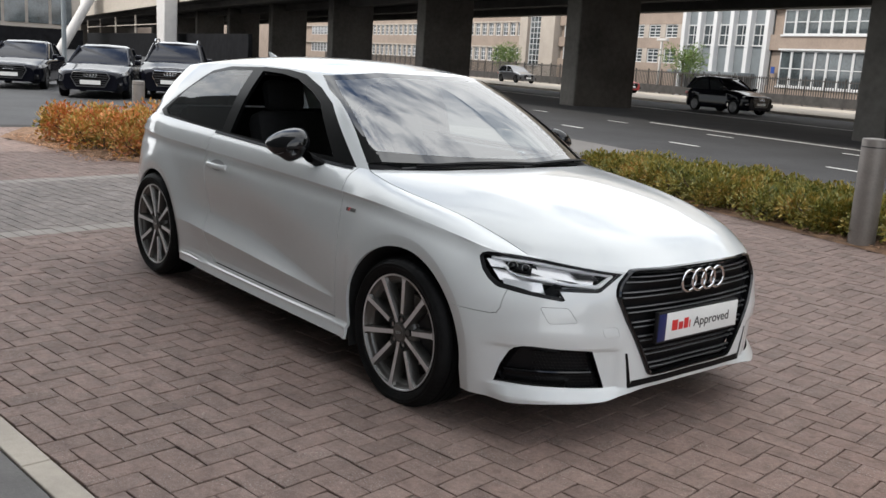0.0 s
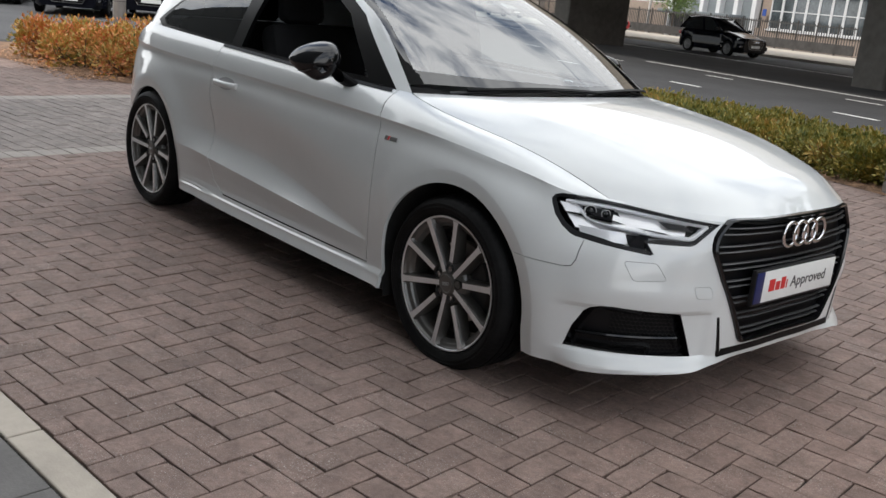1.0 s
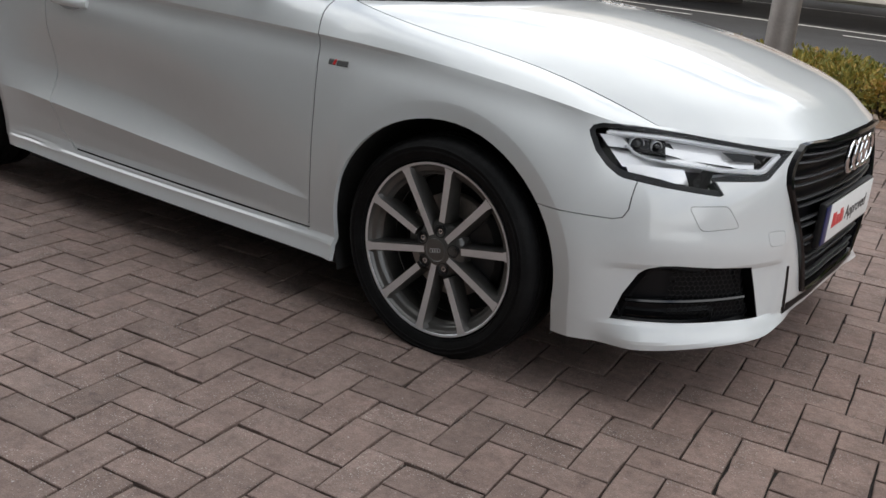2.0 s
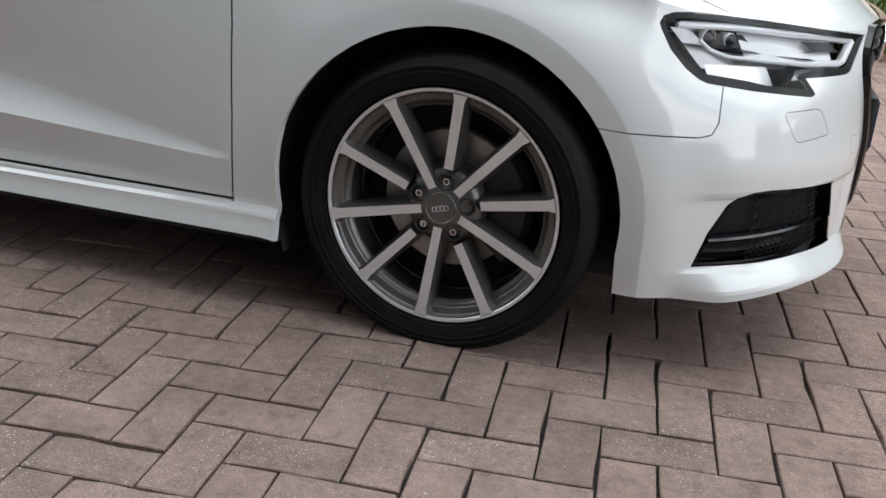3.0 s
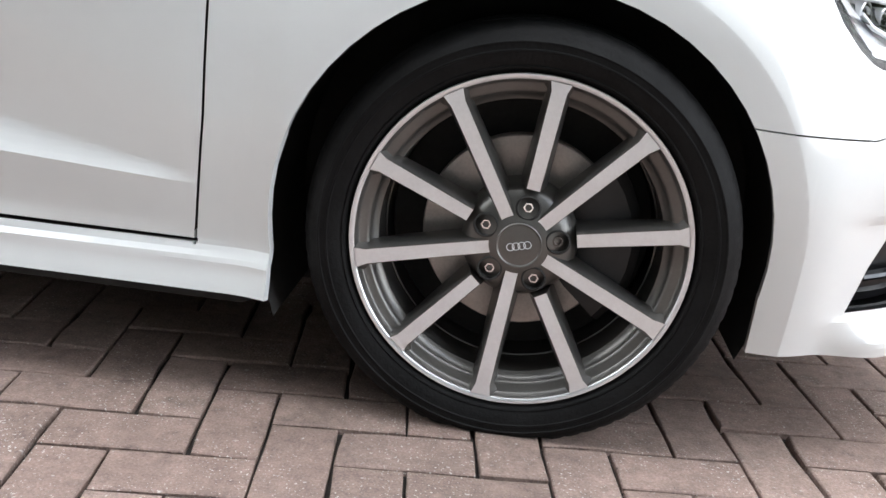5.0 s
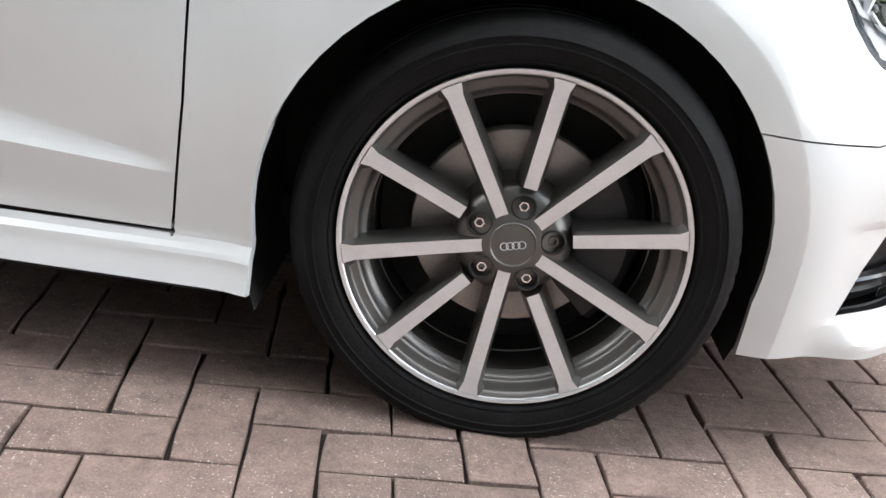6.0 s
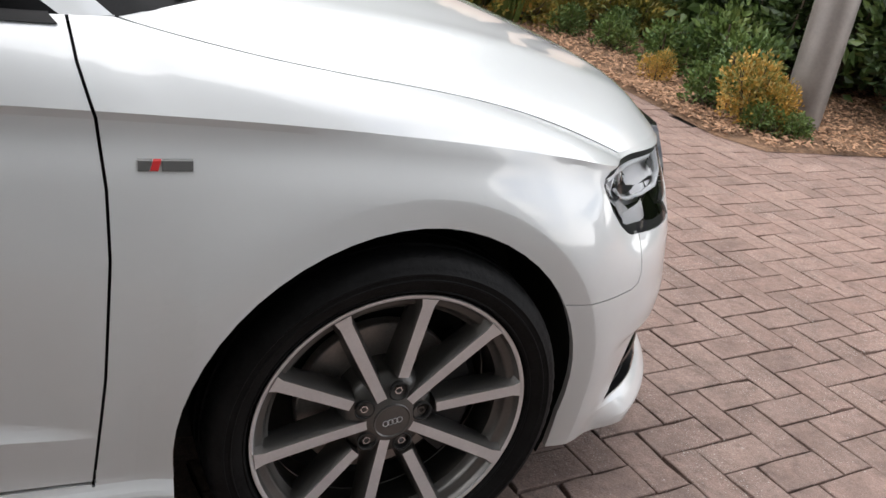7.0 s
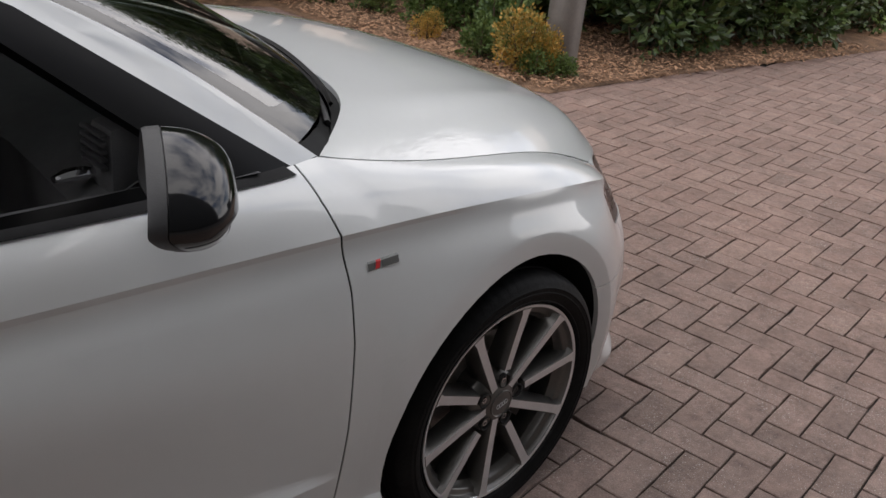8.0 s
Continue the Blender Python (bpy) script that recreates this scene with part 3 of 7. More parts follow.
SHADE = [(-0.525, 0.945), (-1.8, 0.983), (-2.64, 1.008), (-2.74, 1.045), (-2.68, 1.08), (-2.44, 1.235), (-2.26, 1.316), (-2.05, 1.350), (-1.65, 1.363), (-1.42, 1.361), (-1.25, 1.345), (-1.07, 1.285), (-0.92, 1.215)]
trim_bm = take(cab, cut(cab, SHADE, X, Z, up_side))
FRONT_PANE = [(-0.70, 0.974), (-1.70, 0.995), (-1.655, 1.342), (-1.45, 1.337), (-1.29, 1.318), (-1.12, 1.265), (-1.0, 1.212)]
REAR_PANE = [(-1.80, 0.998), (-2.60, 1.023), (-2.665, 1.055), (-2.44, 1.207), (-2.26, 1.295), (-2.05, 1.328), (-1.765, 1.338)]
take(trim_bm, cut(trim_bm, FRONT_PANE, X, Z, lambda c: True)).free()
rear_skin = take(trim_bm, cut(trim_bm, REAR_PANE, X, Z, lambda c: True))


def screen(c):
    return c.x > -1.3 and c.z < 1.42


half = [(0.70, 0.9), (0.73, 0.95), (0.694, 1.04), (0.655, 1.15), (0.607, 1.265), (0.56, 1.347), (0.3, 1.374)]
front_poly = half + [(-y, z) for y, z in half[::-1]]
wind_skin = take(cab, cut(cab, front_poly, Y, Z, screen))
cowl_bm = take(wind_skin, cut(wind_skin, [(-0.8, 0.9), (0.8, 0.9), (0.8, 0.952), (0.66, 0.986), (0.5, 0.989), (0.3, 0.996), (-0.3, 0.996), (-0.5, 0.989), (-0.66, 0.986), (-0.8, 0.952)], Y, Z, lambda c: True))
for v in cowl_bm.verts:
    v.co.z -= 0.042 * max(0.0, 1 - (abs(v.co.y) / 0.74) ** 4)
part("cowl", cowl_bm, M_SEAL, car, "black plastic scuttle panel below the windscreen")
back_poly = rounded([(-0.56, 1.04), (0.56, 1.04), (0.42, 1.29), (-0.42, 1.29)], 0.04, 3)
back_skin = take(cab, cut(cab, back_poly, Y, Z, lambda c: c.x < -2.5))
rim_in(cab, 0.02)
part("roof", cab, M_PAINT, car)


def halves(b):
    """The two sides of a mesh as meshes of their own."""
    other = take(b, [f for f in b.faces if f.calc_center_median().y > 0])
    return b, other


for b in halves(trim_bm):
    rim_in(b, 0.02)
    part("window_surround", b, M_SURROUND, car, "black window surround and seal")
for b in halves(rear_skin):
    part("rear_side_window", b, M_PRIVACY, car, "tinted rear side window").visible_shadow = False
part("rear_window", back_skin, M_PRIVACY, car).visible_shadow = False
wedges = [take(wind_skin, cut(wind_skin, [(s * 0.6, 0.95), (s * 0.8, 0.92), (s * 0.8, 1.04), (s * 0.69, 1.03)], Y, Z, lambda c: True)) for s in (-1, 1)]
pane = [(0.64, 0.998), (0.675, 1.03), (0.632, 1.15), (0.585, 1.262), (0.545, 1.325), (0.3, 1.352)]
glazed = take(wind_skin, cut(wind_skin, [(0.3, 1.002), (0.5, 0.997)] + pane + [(-y, z) for y, z in pane[::-1]] + [(-0.5, 0.997), (-0.3, 1.002)], Y, Z, lambda c: True))
screen_ob = part("windscreen", glazed, M_GLASS, car)
screen_ob.visible_shadow = False
M_FRIT = mat("screen_frit", (0.004, 0.004, 0.004), 0.03, spec=1.0)
for b in wedges:
    part("corner_trim", b, M_FRIT, screen_ob, "gloss black corner of the windscreen")
part("screen_border", wind_skin, M_FRIT, screen_ob, "black border round the windscreen")

for s in (-1, 1):
    seal = bmesh.new()
    rows = []
    for i in range(41):
        k = 6.9 - 1.85 * i / 40
        p, (q, n) = side_point(k, 1.3), plan(k)
        low = side_point(k, 1.262)
        o = Vector((n.x, n.y, 0.35)) * 0.004
        rows.append([(v.x, -s * v.y, v.z) for v in (p + Vector((0, 0.006, 0.004)), p + o, low + o, low - o)])
    grid(seal, rows)
    bmesh.ops.recalc_face_normals(seal, faces=seal.faces)
    part("belt_seal", seal, M_SEAL, car, "black rubber seal along the window sill")

# underside and wheel housings
floor_bm = bmesh.new()
box(floor_bm, (-3.1, -0.6, 0.105), (0.42, 0.6, 0.24), 0.02)
box(floor_bm, (0.4, -0.5, 0.15), (0.74, 0.5, 0.24), 0.02)
box(floor_bm, (-3.28, -0.55, 0.17), (-3.05, 0.55, 0.3), 0.02)
box(floor_bm, (-2.2, -0.79, 0.12), (-0.42, 0.79, 0.24), 0.02)
part("underbody", floor_bm, M_DARK, car, "black underbody")
for cx in (0.0, -WHEELBASE):
    for s in (-1, 1):
        wb = bmesh.new()
        arc = [(cx + 0.395 * math.cos(a), ARCH_Z + 0.395 * math.sin(a)) for a in [math.pi * (i / 24 * 1.27 - 0.135) for i in range(25)]]
        lip = []
        for x, z in arc:
            hit = whole.ray_cast(Vector((x, 3 * s, max(z, 0.185))), Vector((0, -s, 0)))
            lip.append((abs(hit[0].y) if hit[0] else 0.8) - 0.03)
        grid(wb, [[(x, s * (y + d), z) for (x, z), y in zip(arc, lip)] for d in (0, -0.02, -0.06)] + [[(x, s * 0.55, z) for x, z in arc]])
        wb.faces.new([wb.verts.new((x, s * 0.55, z)) for x, z in arc])
        part("wheel_housing", wb, M_DARK, car)

# ---- wheels ----
SPOKE_TURN = 11.0


def wheel_parts(holder):
    """One road wheel about its hub, the outer face towards -y."""
    t = bmesh.new()
    prof = [(0.012, 0.2455), (0.004, 0.250), (0.0, 0.2525), (-0.0035, 0.2535), (-0.0048, 0.2555), (-0.0035, 0.2575), (-0.0055, 0.2605), (-0.0095, 0.270), (-0.0108, 0.2755), (-0.0125, 0.2765), (-0.0125, 0.2785), (-0.0112, 0.2795), (-0.0115, 0.287), (-0.0128, 0.288), (-0.0126, 0.2898), (-0.0108, 0.291), (-0.008, 0.298), (0.002, 0.308), (0.016, 0.314)]
    prof += [(0.03, 0.3165), (0.036, 0.3165), (0.037, 0.311), (0.044, 0.311), (0.045, 0.3172), (0.07, 0.318), (0.071, 0.312), (0.079, 0.312), (0.08, 0.3185)]
    prof += [(0.12, 0.3185), (0.121, 0.312), (0.129, 0.312), (0.13, 0.318), (0.18, 0.316), (0.2, 0.308), (0.21, 0.29), (0.208, 0.262), (0.19, 0.24)]
    lathe(t, prof, 288)
    # shallow shoulder blocks, one notch in four steps
    for v in t.verts:
        rad = math.hypot(v.co.x, v.co.z)
        if 0.0 < v.co.y < 0.025 and rad > 0.303:
            k = round(math.atan2(v.co.z, v.co.x) / (2 * math.pi) * 288) % 4
            q = 1 + (-0.0013 if k == 0 else 0.0003) / rad
            v.co.x, v.co.z = v.co.x * q, v.co.z * q
    for v in t.verts:
        if v.co.z < -0.2955:
            v.co.z = -0.2955
    bmesh.ops.recalc_face_normals(t, faces=t.faces)
    part("tyre", t, M_TYRE, holder)
    r = bmesh.new()
    lathe(r, [(0.014, 0.2462), (0.002, 0.2466), (0.0, 0.2456), (0.0002, 0.2414), (0.002, 0.2385), (0.0045, 0.2375), (0.0125, 0.2345), (0.0145, 0.2325), (0.0165, 0.2235), (0.019, 0.2195), (0.0215, 0.2185), (0.03, 0.2145), (0.034, 0.2075), (0.05, 0.206), (0.09, 0.2055), (0.091, 0.2035), (0.12, 0.203), (0.16, 0.203), (0.2, 0.22)], 96)
    for f in r.faces:
        c = f.calc_center_median()
        f.material_index = 1 if c.y < 0.0015 and math.hypot(c.x, c.z) < 0.2462 else 0
    bmesh.ops.recalc_face_normals(r, faces=r.faces)
    part("rim", r, (M_RIM, M_CUT), holder, "dark grey rim with a bare machined edge")
    h = bmesh.new()
    lathe(h, [(0.011, 0.031), (0.0115, 0.037), (0.017, 0.048), (0.021, 0.062), (0.028, 0.076), (0.045, 0.086), (0.09, 0.088)], 60)
    bmesh.ops.recalc_face_normals(h, faces=h.faces)
    part("wheel_hub", h, M_RIM, holder)
    for i in range(10):
        a = radians(SPOKE_TURN + 36 * i)
        inner = 0.083 if i % 2 == 0 else 0.041
        s = bmesh.new()
        rows = []
        for j in range(13):
            q = j / 12
            rad = inner + (0.2385 - inner) * q
            top = 0.012 - 0.012 * (rad / 0.2385) ** 1.5 + 0.004 * (1 - q)
            half = 0.0088 + 0.0020 * (rad / 0.2385) + 0.004 * max(0.0, (q - 0.93) / 0.07) ** 2
            base = half + 0.0065 + 0.004 * (1 - q) + 0.016 * max(0.0, (q - 0.8) / 0.2) ** 2
            deep = top + 0.03 + 0.012 * (1 - q)
            section = [(-base * 0.9, deep + 0.012), (-base, deep), (-half - 0.0015, top + 0.003), (-half, top), (half, top), (half + 0.0015, top + 0.003), (base, deep), (base * 0.9, deep + 0.012)]
            rows.append([(rad * math.cos(a) - y * math.sin(a), d, rad * math.sin(a) + y * math.cos(a)) for y, d in section])
        vs = grid(s, rows)
        s.faces.new(vs[0])
        s.faces.new(vs[-1][::-1])
        bmesh.ops.recalc_face_normals(s, faces=s.faces)
        s.normal_update()
        for f in s.faces:
            f.material_index = 1 if f.normal.y < -0.8 and len(f.verts) == 4 else 0
        part("spoke", s, (M_RIM, M_CUT), holder, "", True, 25)
    for i in range(5):
        a = radians(SPOKE_TURN + 72 * i)
        cx, cz = 0.056 * math.cos(a), 0.056 * math.sin(a)
        b = bmesh.new()
        lathe(b, [(0.0135, 0.0185), (0.0125, 0.0172), (0.0125, 0.0158), (0.03, 0.0145), (0.03, 0.0)], 24)
        bmesh.ops.translate(b, verts=b.verts, vec=(cx, 0, cz))
        pocket = part("bolt_pocket", b, M_DARK, holder, "black recessed pocket")
        b = bmesh.new()
        lathe(b, [(0.03, 0.0085), (0.0185, 0.0085), (0.0165, 0.0075), (0.0165, 0.0052), (0.022, 0.0048), (0.022, 0.0)], 6 if i else 18)
        bmesh.ops.translate(b, verts=b.verts, vec=(cx, 0, cz))
        part("wheel_bolt", b, M_CHROME if i else M_RIM, holder, "steel wheel bolt" if i else "dark locking wheel bolt", False)
    c = bmesh.new()
    lathe(c, [(0.014, 0.0335), (0.0085, 0.0335), (0.0075, 0.0325), (0.0085, 0.0305), (0.0092, 0.03), (0.008, 0.012), (0.0078, 0.0)], 48)
    cap = part("centre_cap", c, M_RIM, holder, "grey centre cap")
    c = bmesh.new()
    for i in range(4):
        circle_pts = [((i - 1.5) * 0.0082 + 0.0054 * math.cos(q), 0.0068, 0.0054 * math.sin(q)) for q in [2 * math.pi * j / 20 for j in range(21)]]
        tube(c, circle_pts, 0.0007, 5)
    bmesh.ops.rotate(c, verts=c.verts, cent=(0, 0, 0), matrix=Matrix.Rotation(radians(-14), 3, "Y"))
    part("cap_emblem", c, M_CUT, cap, "row of small bright rings")
    d = bmesh.new()
    lathe(d, [(0.066, 0.072), (0.084, 0.078), (0.085, 0.092), (0.084, 0.094), (0.084, 0.146), (0.086, 0.148), (0.108, 0.148), (0.108, 0.08)], 60)
    bmesh.ops.recalc_face_normals(d, faces=d.faces)
    part("brake_disc", d, M_DISC, holder, "lightly rusted steel brake disc")
    k = bmesh.new()
    lathe(k, [(0.135, 0.2), (0.135, 0.0)], 40)
    part("backing_plate", k, M_DARK, holder)
    k = bmesh.new()
    rows = []
    for j in range(9):
        a = radians(-42 + 82 * j / 8)
        rows.append([(rr * math.cos(a), d_, rr * math.sin(a)) for rr, d_ in ((0.085, 0.062), (0.1, 0.052), (0.165, 0.055), (0.18, 0.07), (0.18, 0.12), (0.085, 0.12))])
    vs = grid(k, rows, True)
    k.faces.new(vs[0])
    k.faces.new(vs[-1][::-1])
    bmesh.ops.recalc_face_normals(k, faces=k.faces)
    part("brake_caliper", k, M_TRIM, holder, "dark brake caliper")


WHEEL_SIZE, REAR_HUB = 1.03, 0.326
wheel = new("wheel")
wheel.parent = car
wheel.matrix_basis = Matrix.Translation((0.003, -0.872, 0.305)) @ Matrix.Scale(WHEEL_SIZE, 4)
wheel_parts(wheel)


def copy_wheel(src, m):
    """A second wheel on the same meshes."""
    top = new("wheel")
    top.parent = car
    top.matrix_basis = m
    made = {src: top}
    for o in src.children_recursive:
        made[o] = new(o.name.split(".")[0], o.data)
        made[o].parent = made[o.parent]
        if "label" in o:
            made[o]["label"] = o["label"]
    return top


for spot, turned in (((-WHEELBASE, -0.862, REAR_HUB), Matrix.Rotation(radians(14), 4, "Y")), ((0.003, 0.872, 0.305), Matrix.Rotation(math.pi, 4, "Z")), ((-WHEELBASE, 0.862, REAR_HUB), Matrix.Rotation(math.pi, 4, "Z"))):
    copy_wheel(wheel, Matrix.Translation(spot) @ turned @ Matrix.Scale(WHEEL_SIZE, 4))


# ---- nose: grille, lamps, plate ----
def nose_x(y, z):
    hit = whole.ray_cast(Vector((3, y, z)), Vector((-1, 0, 0)))
    return hit[0].x if hit[0] else 0.8


M_SLAT = mat("satin_grey", (0.11, 0.11, 0.114), 0.34, metal=0.6)
M_LAMP_DARK = mat("lamp_black", (0.005, 0.005, 0.006), 0.4, spec=0.2)
M_REFLECT = mat("lamp_reflector", (0.9, 0.9, 0.91), 0.22, metal=0.2, coat=0.5)
M_DRL = mat("lamp_strip", (0.85, 0.86, 0.88), 0.3, coat=0.4)
M_PLATE = mat("plate_white", (0.78, 0.78, 0.76), 0.45, var=0.03, scale=9)
M_BLUE = mat("plate_blue", (0.012, 0.02, 0.10), 0.4)
M_RED = mat("red_print", (0.62, 0.03, 0.03), 0.45)
M_BADGE = mat("badge_grey", (0.16, 0.16, 0.155), 0.35, metal=0.4)
M_INK = mat("dark_print", (0.05, 0.045, 0.045), 0.5)


def pushed(b, d):
    """Moves a sheet inwards along its normals."""
    b.normal_update()
    for v in b.verts:
        v.co -= v.normal * d
    return b


def outward(b):
    """Turns a sheet's normals away from the car's middle."""
    c = Vector((-0.5, 0, 0.5))
    bmesh.ops.recalc_face_normals(b, faces=b.faces)
    b.normal_update()
    if sum(f.normal.dot(f.calc_center_median() - c) for f in b.faces) < 0:
        bmesh.ops.reverse_faces(b, faces=b.faces)
    return b


grille = new("grille")
grille.parent = car
tagged(grille, "black single-frame radiator grille")
back = outward(grille_skin)
rim_in(back, 0.05)
part("grille_back", pushed(back, 0.028), M_LAMP_DARK, grille)
fr = bmesh.new()
loop = []
for (y, z), (y2, z2) in zip(GRILLE, GRILLE[1:] + GRILLE[:1]):
    for i in range(6):
        a, b = y + (y2 - y) * i / 6, z + (z2 - z) * i / 6
        loop.append(Vector((nose_x(a * 0.985, min(b, 0.695)) + 0.004, a, b)))
rows = []
for i, p in enumerate(loop):
    inw = (Vector((0, 0, 0.5)) - Vector((0, p.y, p.z))).normalized()
    rows.append([p + inw * u + X * d for u, d in ((-0.006, -0.012), (-0.004, 0.004), (0.004, 0.009), (0.014, 0.004), (0.018, -0.02))])
grid(fr, rows + rows[:1])
part("grille_frame", outward(fr), M_BLACK, grille, "gloss black grille frame")


def half_width(z):
    """Half the grille's inside width at a height."""
    keys = [(0.262, 0.257), (0.5, 0.395), (0.6, 0.436), (0.645, 0.422), (0.703, 0.371)]
    for (a, wa), (b, wb) in zip(keys, keys[1:]):
        if z <= b:
            return wa + (wb - wa) * (z - a) / (b - a) - 0.018
    return 0.35


for i, z in enumerate((0.672, 0.652, 0.612, 0.592, 0.552, 0.532, 0.492, 0.472, 0.432, 0.412, 0.372, 0.352, 0.312, 0.292)):
    w = half_width(z)
    sl = bmesh.new()
    rows = []
    for j in range(17):
        y = -w + 2 * w * j / 16
        x = nose_x(y, z) - 0.012
        rows.append([(x, y, z + 0.003), (x + 0.009, y, z + 0.0025), (x + 0.0115, y, z), (x + 0.007, y, z - 0.003), (x - 0.008, y, z - 0.004)])
    grid(sl, rows)
    part("grille_slat", sl, M_SLAT, grille)
for i in range(4):
    y = (i - 1.5) * 0.0615
    b = bmesh.new()
    pts = [(nose_x(y, 0.64) + 0.012 - 0.012 * abs(y), y + 0.043 * math.cos(q), 0.64 + 0.043 * math.sin(q)) for q in [2 * math.pi * j / 40 for j in range(41)]]
    tube(b, pts, 0.0068, 10)
    part("emblem_ring", b, M_CHROME, grille, "chrome ring")
b = bmesh.new()
grid(b, [[(nose_x(y, z) + 0.0015, y, z) for y in [-0.352 + 0.704 * i / 32 for i in range(33)]] for z in (0.2225, 0.232, 0.241, 0.2495)])
part("lower_slot", b, M_SEAL, car, "black slot above the front lip")
for s in (-1, 1):
    b = bmesh.new()
    grid(b, [[(nose_x(s * y, z) + 0.0015, s * y, z) for y in (0.35 + 0.25 * (z - 0.222), 0.366 + 0.2 * (z - 0.222))] for z in [0.222 + 0.148 * i / 12 for i in range(13)]])
    part("strut_slot", b, M_SEAL, car, "black slot beside the grille")
b = bmesh.new()
px = nose_x(0.26, 0.46) + 0.02
box(b, (px - 0.02, -0.262, 0.397), (px, 0.262, 0.526), 0.003)
plate_holder = part("plate_holder", b, M_TRIM, car, "black plate holder")
b = bmesh.new()
box(b, (px, -0.214, 0.406), (px + 0.0035, 0.26, 0.519), 0.0012)
plate = part("number_plate", b, M_PLATE, plate_holder, "white dealer plate with red and dark print")
b = bmesh.new()
box(b, (px, -0.26, 0.406), (px + 0.0035, -0.214, 0.519), 0.0012)
part("plate_band", b, M_BLUE, plate_holder, "dark blue end band")
b = bmesh.new()
for y0, y1, z0, z1 in ((-0.178, -0.142, 0.442, 0.486), (-0.136, -0.108, 0.442, 0.474), (-0.102, -0.074, 0.442, 0.486), (-0.067, -0.06, 0.442, 0.474)):
    box(b, (px + 0.0035, y0, z0), (px + 0.0043, y1, z1))
part("plate_print", b, M_RED, plate_holder, "plain red bars", False)
font = bpy.data.curves.new("print", "FONT")
font.body, font.size, font.extrude, font.offset = "Approved", 0.056, 0.0003, 0.0006
text_ob = bpy.data.objects.new("print", font)
scene.collection.objects.link(text_ob)
text_me = bpy.data.meshes.new_from_object(text_ob)
bpy.data.objects.remove(text_ob)
text_me.materials.append(M_INK)
words = new("plate_word", text_me)
words.parent = plate_holder
tagged(words, "dark word reading Approved")
words.matrix_basis = Matrix.Translation((px + 0.0042, -0.04, 0.443)) @ Matrix(((0, 0, 1, 0), (1.12, 0, 0, 0), (0, 1, 0, 0), (0, 0, 0, 1)))

